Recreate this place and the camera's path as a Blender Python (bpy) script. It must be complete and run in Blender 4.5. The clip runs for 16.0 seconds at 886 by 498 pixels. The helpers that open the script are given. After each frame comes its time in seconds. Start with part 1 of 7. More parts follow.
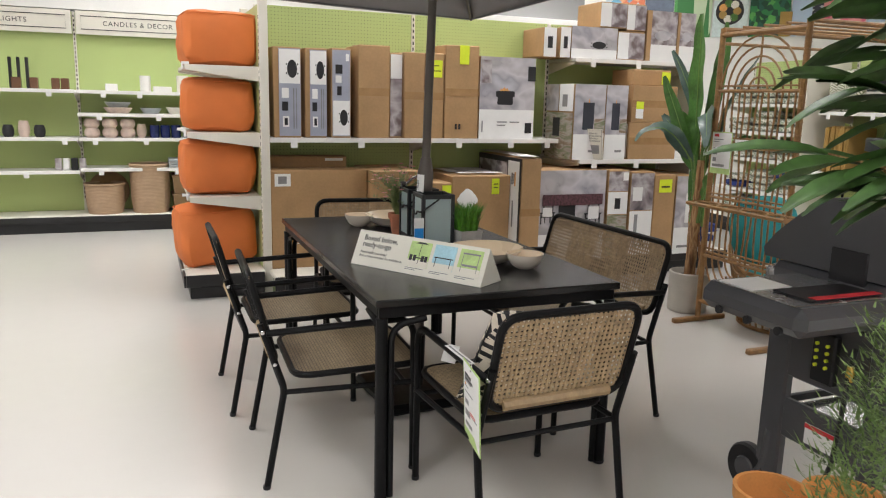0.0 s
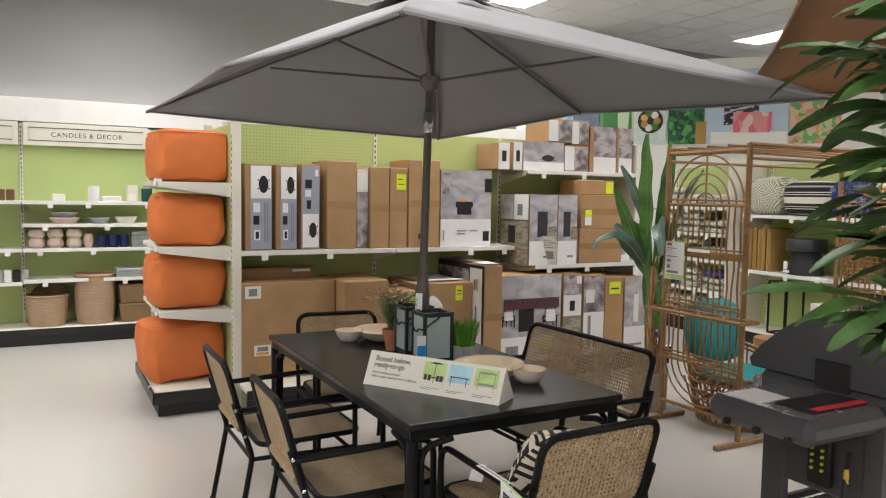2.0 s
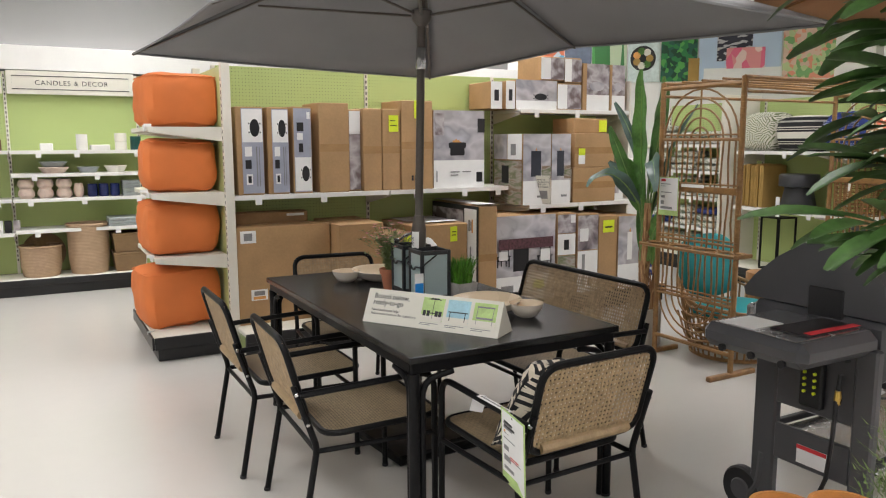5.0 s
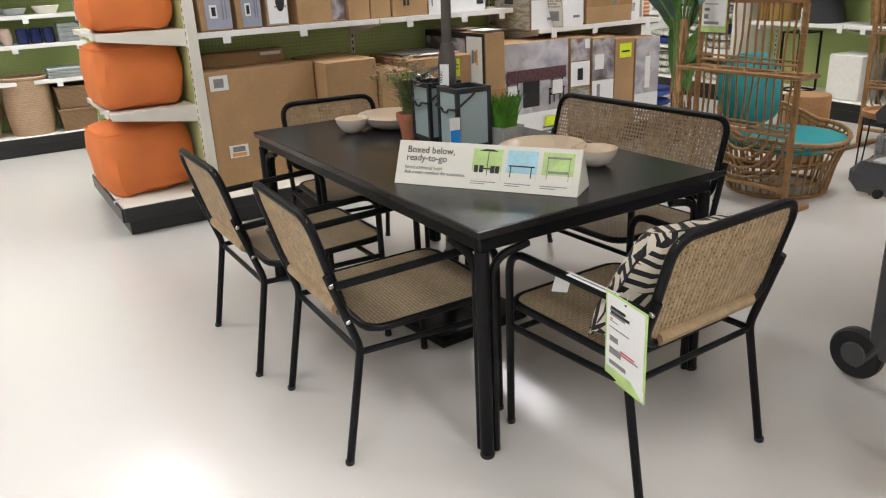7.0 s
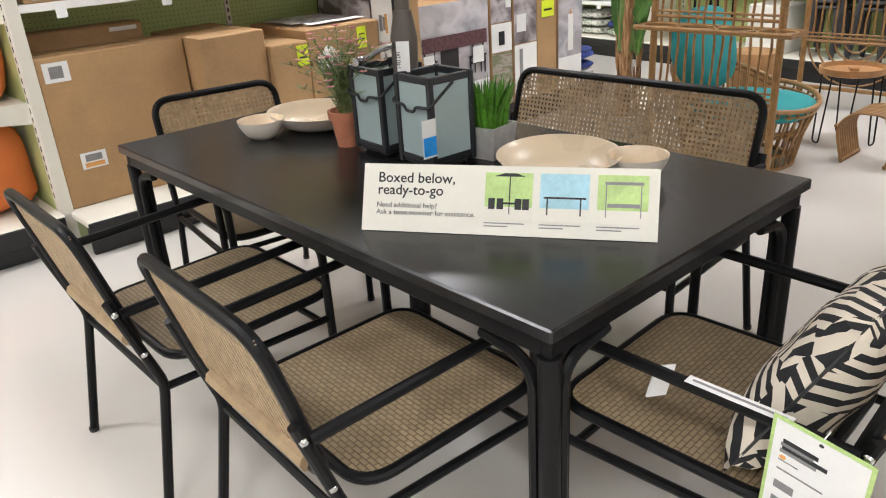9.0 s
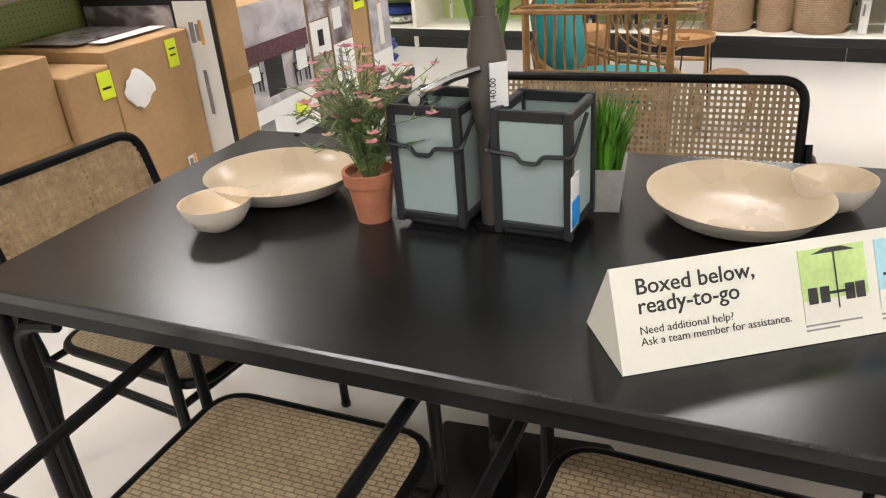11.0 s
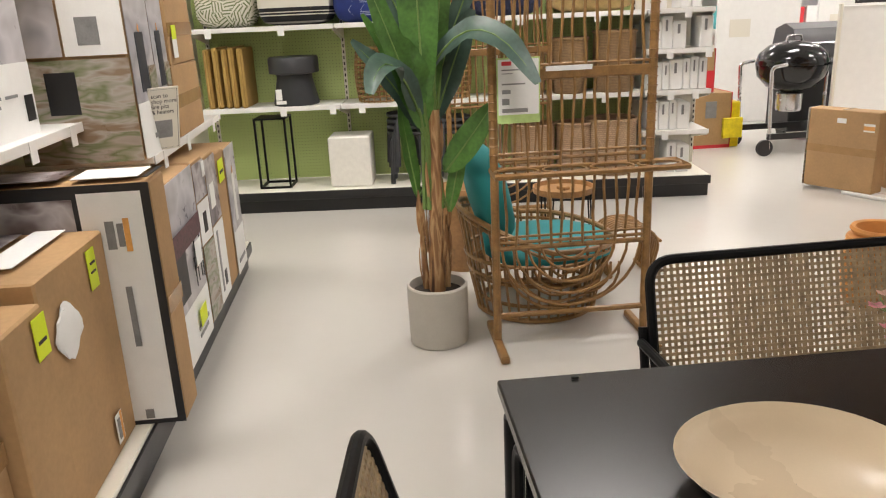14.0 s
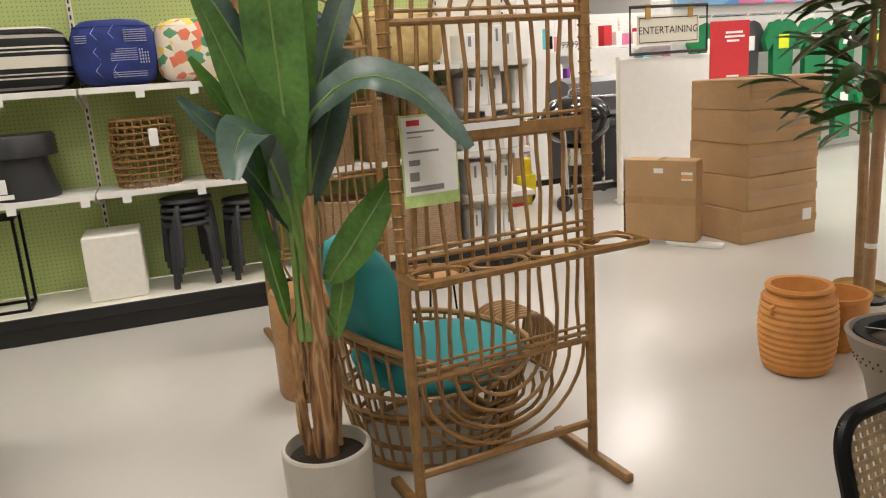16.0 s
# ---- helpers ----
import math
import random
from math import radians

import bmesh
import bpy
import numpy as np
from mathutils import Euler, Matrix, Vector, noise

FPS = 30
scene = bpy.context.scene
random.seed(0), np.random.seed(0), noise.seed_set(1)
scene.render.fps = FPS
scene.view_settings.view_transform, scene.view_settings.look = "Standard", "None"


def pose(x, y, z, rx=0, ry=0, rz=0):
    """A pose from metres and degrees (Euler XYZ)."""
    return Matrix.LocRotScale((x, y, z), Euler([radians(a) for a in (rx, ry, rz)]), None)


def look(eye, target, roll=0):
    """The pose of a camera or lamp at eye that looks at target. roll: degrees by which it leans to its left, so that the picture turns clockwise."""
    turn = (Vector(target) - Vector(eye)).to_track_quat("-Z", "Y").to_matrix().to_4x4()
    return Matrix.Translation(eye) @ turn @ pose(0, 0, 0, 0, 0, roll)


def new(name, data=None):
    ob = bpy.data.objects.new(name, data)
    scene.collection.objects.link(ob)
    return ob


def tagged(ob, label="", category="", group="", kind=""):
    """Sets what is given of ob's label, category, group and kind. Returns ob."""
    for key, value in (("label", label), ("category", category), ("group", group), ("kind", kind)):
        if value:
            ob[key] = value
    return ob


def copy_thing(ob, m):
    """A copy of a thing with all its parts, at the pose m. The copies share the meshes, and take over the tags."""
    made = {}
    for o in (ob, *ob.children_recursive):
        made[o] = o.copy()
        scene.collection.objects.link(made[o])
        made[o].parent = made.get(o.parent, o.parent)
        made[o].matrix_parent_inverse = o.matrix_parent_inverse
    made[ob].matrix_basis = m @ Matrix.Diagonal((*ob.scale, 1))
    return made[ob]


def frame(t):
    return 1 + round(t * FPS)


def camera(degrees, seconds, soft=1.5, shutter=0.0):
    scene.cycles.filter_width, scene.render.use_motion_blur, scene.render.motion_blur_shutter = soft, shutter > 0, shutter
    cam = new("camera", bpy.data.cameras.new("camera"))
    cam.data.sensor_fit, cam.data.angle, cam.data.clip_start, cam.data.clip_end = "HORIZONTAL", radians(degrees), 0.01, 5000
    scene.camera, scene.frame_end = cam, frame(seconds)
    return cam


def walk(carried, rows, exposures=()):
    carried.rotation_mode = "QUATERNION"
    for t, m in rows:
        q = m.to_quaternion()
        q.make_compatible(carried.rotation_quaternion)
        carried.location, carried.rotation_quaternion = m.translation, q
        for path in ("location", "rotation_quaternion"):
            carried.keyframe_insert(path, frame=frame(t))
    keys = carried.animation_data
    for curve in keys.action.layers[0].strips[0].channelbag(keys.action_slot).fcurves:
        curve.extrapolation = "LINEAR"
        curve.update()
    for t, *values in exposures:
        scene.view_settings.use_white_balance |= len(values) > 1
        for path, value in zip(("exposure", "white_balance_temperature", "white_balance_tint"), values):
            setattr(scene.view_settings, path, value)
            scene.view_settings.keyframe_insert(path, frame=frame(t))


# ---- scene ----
cam = camera(60.9, 16.0, 1.15)
PATH = [
    (0, (0.355, -0.024, 1.394), (1.083, 1.799, 1.01), 1.4),
    (0.5, (0.239, 0.072, 1.421), (1.076, 1.853, 1.062), 0.9),
    (1, (0.072, 0.058, 1.458), (0.998, 1.803, 1.145), 0.7),
    (1.5, (-0.024, 0.011, 1.5), (0.921, 1.76, 1.275), 0.9),
    (2, (-0.053, -0.007, 1.53), (0.883, 1.755, 1.39), 0.9),
    (2.5, (-0.059, -0.015, 1.56), (0.869, 1.755, 1.485), 0.7),
    (3, (-0.062, -0.031, 1.57), (0.864, 1.742, 1.543), 0.1),
    (3.5, (-0.062, -0.049, 1.572), (0.87, 1.721, 1.567), -0.3),
    (4, (-0.062, -0.05, 1.555), (0.875, 1.716, 1.521), -0.3),
    (4.5, (-0.063, -0.033, 1.525), (0.878, 1.727, 1.399), -0.2),
    (5, (-0.074, -0.006, 1.49), (0.874, 1.732, 1.209), -0.2),
    (5.2, (-0.077, 0.008, 1.478), (0.865, 1.736, 1.123), -0.2),
    (7.3, (-0.016, 0.861, 1.385), (0.985, 2.435, 0.662), -3.8),
    (7.5, (-0.025, 0.949, 1.373), (1.029, 2.486, 0.645), -3.7),
    (8, (0.099, 1.183, 1.361), (1.215, 2.656, 0.597), -3.6),
    (8.5, (0.199, 1.379, 1.352), (1.354, 2.808, 0.563), -3.3),
    (9, (0.235, 1.622, 1.357), (1.444, 2.998, 0.553), -3.7),
    (9.2, (0.249, 1.717, 1.359), (1.485, 3.067, 0.552), -3.8),
    (11.3, (0.271, 2.878, 1.367), (1.945, 3.517, 0.477), -4.7),
    (11.5, (0.275, 2.956, 1.38), (1.977, 3.515, 0.49), -4.5),
    (12, (0.353, 3.241, 1.371), (2.112, 3.609, 0.493), -3.7),
    (12.5, (0.346, 3.532, 1.396), (2.153, 3.759, 0.569), -3.4),
    (13, (0.43, 3.796, 1.398), (2.281, 3.921, 0.651), -3.2),
    (13.5, (0.562, 4.043, 1.416), (2.448, 4.057, 0.752), -2.8),
    (14, (0.683, 4.333, 1.437), (2.584, 4.178, 0.836), -2.6),
    (14.5, (0.861, 4.528, 1.449), (2.769, 4.255, 0.915), -2.8),
    (15, (1.204, 4.581, 1.425), (3.112, 4.21, 0.955), -3.1),
    (15.5, (1.502, 4.651, 1.41), (3.373, 4.109, 0.957), -3.7),
    (16, (1.778, 4.655, 1.377), (3.533, 3.821, 0.906), -3.9),
]
EXPOSURES = [(0.0, 0.0, 6350, 10), (1.5, -0.05, 6450, 10), (3.5, -0.2, 6450, 11), (5.0, -0.03, 6350, 10), (7.5, 0.26, 6300, 10), (9.0, 0.58, 6300, 10), (11.5, 0.72, 6650, 11), (12.5, 0.82, 6750, 11), (13.5, 0.45, 6850, 11), (14.5, 0.16, 6850, 11), (16.0, 0.03, 7050, 11)]
walk(cam, [(t, look(eye, target, roll)) for t, eye, target, roll in PATH], EXPOSURES)

# ---- light ----
world = bpy.data.worlds.new("world")
scene.world = world
world.use_nodes = True
world.node_tree.nodes["Background"].inputs[0].default_value = (0.9, 0.95, 1.0, 1)
world.node_tree.nodes["Background"].inputs[1].default_value = 0.03
LAMP = 50.0


# ---- materials ----
def mat(name, col, rough=0.5, metal=0.0, var=0.12, scale=18.0, fine=140.0, bump=0.15, col2=None, coat=0.0, trans=0.0, alpha=1.0, spec=0.5):
    """A surface with soft large stains, fine grain and a little relief."""
    m = bpy.data.materials.new(name)
    m.use_nodes = True
    nt = m.node_tree
    b = nt.nodes["Principled BSDF"]
    geo = nt.nodes.new("ShaderNodeTexCoord")
    n1 = nt.nodes.new("ShaderNodeTexNoise")
    n1.inputs["Scale"].default_value = scale
    n1.inputs["Detail"].default_value = 4
    n2 = nt.nodes.new("ShaderNodeTexNoise")
    n2.inputs["Scale"].default_value = fine
    n2.inputs["Detail"].default_value = 2
    for n in (n1, n2):
        nt.links.new(geo.outputs["Object"], n.inputs["Vector"])
    ramp = nt.nodes.new("ShaderNodeMix")
    ramp.data_type = "RGBA"
    c2 = col2 or [c * (1 - 2 * var) for c in col]
    ramp.inputs["A"].default_value = (*c2, 1)
    ramp.inputs["B"].default_value = (*[min(1, c * (1 + (0 if col2 else var))) for c in col], 1)
    add = nt.nodes.new("ShaderNodeMath")
    add.operation = "MULTIPLY_ADD"
    nt.links.new(n2.outputs["Fac"], add.inputs[0])
    add.inputs[1].default_value = 0.5
    mr = nt.nodes.new("ShaderNodeMapRange")
    mr.inputs["From Min"].default_value, mr.inputs["From Max"].default_value = 0.45, 1.05
    nt.links.new(n1.outputs["Fac"], add.inputs[2])
    nt.links.new(add.outputs[0], mr.inputs["Value"])
    nt.links.new(mr.outputs[0], ramp.inputs["Factor"])
    nt.links.new(ramp.outputs["Result"], b.inputs["Base Color"])
    r = nt.nodes.new("ShaderNodeMapRange")
    r.inputs["To Min"].default_value, r.inputs["To Max"].default_value = max(0.02, rough - 0.08), min(1, rough + 0.08)
    nt.links.new(n1.outputs["Fac"], r.inputs["Value"])
    nt.links.new(r.outputs[0], b.inputs["Roughness"])
    b.inputs["Metallic"].default_value = metal
    b.inputs["Coat Weight"].default_value = coat
    b.inputs["Coat Roughness"].default_value = 0.08
    b.inputs["Transmission Weight"].default_value = trans
    b.inputs["Specular IOR Level"].default_value = spec
    if bump:
        bp = nt.nodes.new("ShaderNodeBump")
        bp.inputs["Strength"].default_value = bump
        bp.inputs["Distance"].default_value = 0.002
        nt.links.new(n2.outputs["Fac"], bp.inputs["Height"])
        nt.links.new(bp.outputs[0], b.inputs["Normal"])
    return m


def glow(name, col, power):
    m = bpy.data.materials.new(name)
    m.use_nodes = True
    b = m.node_tree.nodes["Principled BSDF"]
    b.inputs["Base Color"].default_value = (0.8, 0.8, 0.8, 1)
    b.inputs["Emission Color"].default_value = (*col, 1)
    b.inputs["Emission Strength"].default_value = power
    return m


def cloth_mat(*args, **kw):
    """Canopy cloth that lets part of the light through."""
    m = mat(*args, **kw)
    nt = m.node_tree
    b = nt.nodes["Principled BSDF"]
    tl, mx = nt.nodes.new("ShaderNodeBsdfTranslucent"), nt.nodes.new("ShaderNodeMixShader")
    nt.links.new(b.inputs["Base Color"].links[0].from_socket, tl.inputs["Color"])
    mx.inputs[0].default_value = 0.5
    nt.links.new(b.outputs[0], mx.inputs[1])
    nt.links.new(tl.outputs[0], mx.inputs[2])
    nt.links.new(mx.outputs[0], nt.nodes["Material Output"].inputs["Surface"])
    return m


def node_chain(m):
    nt = m.node_tree
    return nt, nt.nodes, nt.links, nt.nodes["Principled BSDF"]


def pegboard(name, col):
    """Painted hardboard with a square grid of holes one inch apart."""
    m = mat(name, col, 0.55, var=0.04, scale=2.0, bump=0.0)
    nt, nodes, links, b = node_chain(m)
    pos = nodes.new("ShaderNodeNewGeometry")
    sc = nodes.new("ShaderNodeVectorMath")
    sc.operation = "SCALE"
    sc.inputs["Scale"].default_value = 1 / 0.0254
    links.new(pos.outputs["Position"], sc.inputs[0])
    fr = nodes.new("ShaderNodeVectorMath")
    fr.operation = "FRACTION"
    links.new(sc.outputs[0], fr.inputs[0])
    sub = nodes.new("ShaderNodeVectorMath")
    sub.operation = "SUBTRACT"
    sub.inputs[1].default_value = (0.5, 0.5, 0.5)
    links.new(fr.outputs[0], sub.inputs[0])
    sep = nodes.new("ShaderNodeSeparateXYZ")
    links.new(sub.outputs[0], sep.inputs[0])
    norm = nodes.new("ShaderNodeSeparateXYZ")
    links.new(pos.outputs["Normal"], norm.inputs[0])
    ab = nodes.new("ShaderNodeMath")
    ab.operation = "ABSOLUTE"
    links.new(norm.outputs["X"], ab.inputs[0])
    pick = nodes.new("ShaderNodeMix")
    links.new(ab.outputs[0], pick.inputs["Factor"])
    links.new(sep.outputs["X"], pick.inputs["A"])
    links.new(sep.outputs["Y"], pick.inputs["B"])
    comb = nodes.new("ShaderNodeCombineXYZ")
    links.new(pick.outputs["Result"], comb.inputs[0])
    links.new(sep.outputs["Z"], comb.inputs[1])
    ln = nodes.new("ShaderNodeVectorMath")
    ln.operation = "LENGTH"
    links.new(comb.outputs[0], ln.inputs[0])
    lt = nodes.new("ShaderNodeMath")
    lt.operation = "LESS_THAN"
    lt.inputs[1].default_value = 0.13
    links.new(ln.outputs["Value"], lt.inputs[0])
    mix = nodes.new("ShaderNodeMix")
    mix.data_type = "RGBA"
    old = b.inputs["Base Color"].links[0].from_socket
    links.new(lt.outputs[0], mix.inputs["Factor"])
    links.new(old, mix.inputs["A"])
    mix.inputs["B"].default_value = (*[c * 0.3 for c in col], 1)
    links.new(mix.outputs["Result"], b.inputs["Base Color"])
    return m


def woven(name, col, col2, sx, sz, bump=0.6, wound=False):
    """Basket weave of short over-and-under strands."""
    m = mat(name, col, 0.6, var=0.2, scale=9.0, col2=col2)
    nt, nodes, links, b = node_chain(m)
    tc = nodes.new("ShaderNodeTexCoord")
    mp = nodes.new("ShaderNodeMapping")
    mp.inputs["Scale"].default_value = (sx, sz, 1) if wound else (sx, sx, sz)
    if wound:  # strands run round the upright axis
        sep, comb, turn = nodes.new("ShaderNodeSeparateXYZ"), nodes.new("ShaderNodeCombineXYZ"), nodes.new("ShaderNodeMath")
        turn.operation = "ARCTAN2"
        links.new(tc.outputs["Object"], sep.inputs[0])
        links.new(sep.outputs["Y"], turn.inputs[0])
        links.new(sep.outputs["X"], turn.inputs[1])
        links.new(turn.outputs[0], comb.inputs["X"])
        links.new(sep.outputs["Z"], comb.inputs["Y"])
        links.new(comb.outputs[0], mp.inputs["Vector"])
    else:
        links.new(tc.outputs["Object"], mp.inputs["Vector"])
    br = nodes.new("ShaderNodeTexBrick")
    br.inputs["Scale"].default_value = 1.0
    br.inputs["Mortar Size"].default_value = 0.08
    br.inputs["Mortar Smooth"].default_value = 0.6
    br.inputs["Brick Width"].default_value = 1.0
    br.inputs["Row Height"].default_value = 0.5
    br.inputs["Color1"].default_value = (*col, 1)
    br.inputs["Color2"].default_value = (*[c * 0.75 for c in col], 1)
    br.inputs["Mortar"].default_value = (*col2, 1)
    links.new(mp.outputs[0], br.inputs["Vector"])
    mix = nodes.new("ShaderNodeMix")
    mix.data_type = "RGBA"
    mix.inputs["Factor"].default_value = 0.7
    links.new(b.inputs["Base Color"].links[0].from_socket, mix.inputs["A"])
    links.new(br.outputs["Color"], mix.inputs["B"])
    links.new(mix.outputs["Result"], b.inputs["Base Color"])
    bp = nodes.new("ShaderNodeBump")
    bp.inputs["Strength"].default_value = bump
    bp.inputs["Distance"].default_value = 0.004
    bp.invert = True
    links.new(br.outputs["Fac"], bp.inputs["Height"])
    links.new(bp.outputs[0], b.inputs["Normal"])
    return m


def printed(name, cols, scale, stretch=(1, 1, 1), kind="voronoi", rough=0.4, distortion=0.0, cell=0.0):
    """Flat print or pattern: patches of several colours."""
    m = mat(name, cols[0], rough, bump=0.05)
    nt, nodes, links, b = node_chain(m)
    tc = nodes.new("ShaderNodeTexCoord")
    mp = nodes.new("ShaderNodeMapping")
    mp.inputs["Scale"].default_value = stretch
    links.new(tc.outputs["Object"], mp.inputs["Vector"])
    ramp = nodes.new("ShaderNodeValToRGB")
    if kind == "voronoi":
        t = nodes.new("ShaderNodeTexVoronoi")
        t.inputs["Scale"].default_value = scale
        sepc = nodes.new("ShaderNodeSeparateColor")
        links.new(t.outputs["Color"], sepc.inputs[0])
        out = sepc.outputs[0]
    elif kind == "wave":
        t = nodes.new("ShaderNodeTexWave")
        t.inputs["Scale"].default_value = scale
        t.inputs["Distortion"].default_value = distortion
        t.bands_direction = "Z"
        out = t.outputs["Fac"]
    else:
        t = nodes.new("ShaderNodeTexNoise")
        t.inputs["Scale"].default_value = scale
        t.inputs["Distortion"].default_value = distortion
        t.inputs["Detail"].default_value = 3
        mr = nodes.new("ShaderNodeMapRange")
        mr.inputs["From Min"].default_value, mr.inputs["From Max"].default_value = 0.3, 0.7
        links.new(t.outputs["Fac"], mr.inputs["Value"])
        out = mr.outputs[0]
    if cell:
        vo = nodes.new("ShaderNodeTexVoronoi")
        vo.inputs["Scale"].default_value = cell
        links.new(mp.outputs[0], vo.inputs["Vector"])
        sp = nodes.new("ShaderNodeSeparateColor")
        links.new(vo.outputs["Color"], sp.inputs[0])
        mul = nodes.new("ShaderNodeMath")
        mul.operation = "MULTIPLY"
        mul.inputs[1].default_value = 6.283
        links.new(sp.outputs[0], mul.inputs[0])
        ro = nodes.new("ShaderNodeVectorRotate")
        ro.rotation_type = "Y_AXIS"
        links.new(mp.outputs[0], ro.inputs["Vector"])
        links.new(mul.outputs[0], ro.inputs["Angle"])
        links.new(ro.outputs[0], t.inputs["Vector"])
    else:
        links.new(mp.outputs[0], t.inputs["Vector"])
    links.new(out, ramp.inputs["Fac"])
    ramp.color_ramp.interpolation = "CONSTANT" if kind != "noise" else "LINEAR"
    el = ramp.color_ramp.elements
    el[0].color = (*cols[0], 1)
    el[1].position, el[1].color = 1 - 1 / len(cols), (*cols[-1], 1)
    for k, c in enumerate(cols[1:-1], 1):
        e = el.new(k / len(cols))
        e.color = (*c, 1)
    links.new(ramp.outputs[0], b.inputs["Base Color"])
    return m


FLOOR = mat("polished_vinyl", (0.572, 0.55, 0.507), 0.2, var=0.012, scale=0.35, fine=9, bump=0.02)
CEIL = mat("ceiling_tile", (0.7, 0.7, 0.69), 0.9, var=0.04, scale=60, fine=300, bump=0.3)
GRIDM = mat("ceiling_grid_paint", (0.6, 0.6, 0.58), 0.5, bump=0)
WALL = mat("wall_paint", (0.62, 0.61, 0.6), 0.7, var=0.02, scale=1.5, bump=0.05)
WHITE = mat("white_enamel", (0.8, 0.79, 0.76), 0.35, var=0.03, scale=4, bump=0.02)
CREAM = mat("cream_enamel", (0.74, 0.71, 0.62), 0.4, var=0.03, scale=4, bump=0.02)
GREEN = pegboard("green_pegboard", (0.44, 0.54, 0.2))
GREENP = mat("green_paint", (0.52, 0.6, 0.25), 0.5, var=0.04, scale=3, bump=0.02)
KICK = mat("black_kickplate", (0.012, 0.012, 0.013), 0.35, var=0.2, scale=6, bump=0.05)
SLOT = mat("slot_dark", (0.02, 0.02, 0.02), 0.7)
CARD = mat("corrugated_card", (0.43, 0.265, 0.125), 0.75, var=0.09, scale=5, fine=60, bump=0.25)
TAPE = mat("packing_tape", (0.40, 0.24, 0.11), 0.18, var=0.1, scale=12, bump=0.1)
PAPER = mat("white_paper", (0.82, 0.82, 0.8), 0.6, var=0.02, bump=0.02)
GREYP = mat("grey_print", (0.36, 0.38, 0.46), 0.35, var=0.04, bump=0.02)
INK = mat("black_ink", (0.015, 0.015, 0.017), 0.45, bump=0.02)
INKG = mat("grey_ink", (0.25, 0.25, 0.25), 0.5, bump=0.02)
YELLOW = mat("fluorescent_sticker", (0.72, 0.85, 0.03), 0.5, var=0.03, bump=0.02)
RED = mat("red_print", (0.62, 0.03, 0.04), 0.45, var=0.03, bump=0.02)
ORANGEP = mat("orange_print", (0.75, 0.36, 0.1), 0.5, bump=0.02)
BLUEP = mat("blue_print", (0.02, 0.28, 0.75), 0.45, bump=0.02)
LIMEP = mat("lime_print", (0.5, 0.68, 0.25), 0.5, bump=0.02)
METALB = mat("black_powder_coat", (0.006, 0.006, 0.0065), 0.42, var=0.15, scale=30, bump=0.08, spec=0.18)
TABLEM = mat("black_tabletop_coat", (0.011, 0.011, 0.0115), 0.25, var=0.15, scale=3, fine=400, bump=0.0, spec=0.42)
TABLEM.node_tree.links.remove(TABLEM.node_tree.nodes["Principled BSDF"].inputs["Roughness"].links[0])
TABLEM.node_tree.nodes["Principled BSDF"].inputs["Roughness"].default_value = 0.25
CANE = mat("woven_cane", (0.44, 0.32, 0.185), 0.5, var=0.22, scale=40, fine=200)
SEATM = woven("resin_wicker_seat", (0.42, 0.32, 0.19), (0.13, 0.09, 0.05), 42.0, 42.0)
WRAP = mat("cane_wrapping", (0.352, 0.247, 0.135), 0.5, var=0.15, scale=30)
ORANGE = mat("orange_canvas", (0.7, 0.19, 0.045), 0.8, var=0.07, scale=4, fine=500, bump=0.25)
UMBG = mat("grey_umbrella_cloth", (0.260, 0.260, 0.267), 0.85, var=0.05, scale=3, fine=600, bump=0.2)
UMBPOLE = mat("bronze_pole", (0.115, 0.1, 0.088), 0.35, metal=0.3, var=0.06, scale=8, bump=0.03)
CHROME = mat("chrome", (0.6, 0.6, 0.6), 0.15, metal=1.0, bump=0.0)
UMBT = cloth_mat("tan_umbrella_cloth", (0.351, 0.221, 0.130), 0.85, var=0.05, scale=3, fine=600, bump=0.2)
RATTAN = mat("rattan_cane", (0.29, 0.155, 0.052), 0.42, var=0.2, scale=25, fine=160)
TEAL = mat("teal_canvas", (0.012, 0.235, 0.245), 0.8, var=0.06, scale=5, fine=400)
POT = mat("warm_grey_pot", (0.5, 0.47, 0.41), 0.55, var=0.05, scale=10)
SOIL = mat("potting_soil", (0.03, 0.02, 0.012), 0.95, var=0.4, scale=60, bump=0.8)
TERRA = mat("terracotta", (0.45, 0.17, 0.09), 0.75, var=0.12, scale=20)
TERRAO = mat("orange_terracotta", (0.66, 0.29, 0.08), 0.7, var=0.08, scale=14)
CONCRETE = mat("light_concrete", (0.42, 0.41, 0.38), 0.85, var=0.12, scale=25)
LEAF = mat("banana_leaf", (0.075, 0.19, 0.035), 0.38, var=0.3, scale=8, fine=60)
LEAF2 = mat("dull_leaf", (0.06, 0.11, 0.085), 0.4, var=0.25, scale=8, fine=60)
RIBM = mat("leaf_midrib", (0.16, 0.26, 0.07), 0.5)
BARK = printed("banana_stem_bark", [(0.06, 0.025, 0.012), (0.2, 0.1, 0.045), (0.3, 0.15, 0.06), (0.5, 0.31, 0.15), (0.24, 0.12, 0.05)], 26.0, (1, 1, 0.13), "noise", 0.75, 0.6)
FOLIAGE = mat("glossy_foliage", (0.055, 0.12, 0.028), 0.4, var=0.35, scale=10, fine=50)
CONIFER = mat("conifer_needles", (0.17, 0.26, 0.075), 0.6, var=0.4, scale=15, fine=80)
GRASS = mat("grass_blades", (0.1, 0.3, 0.025), 0.5, var=0.35, scale=30)
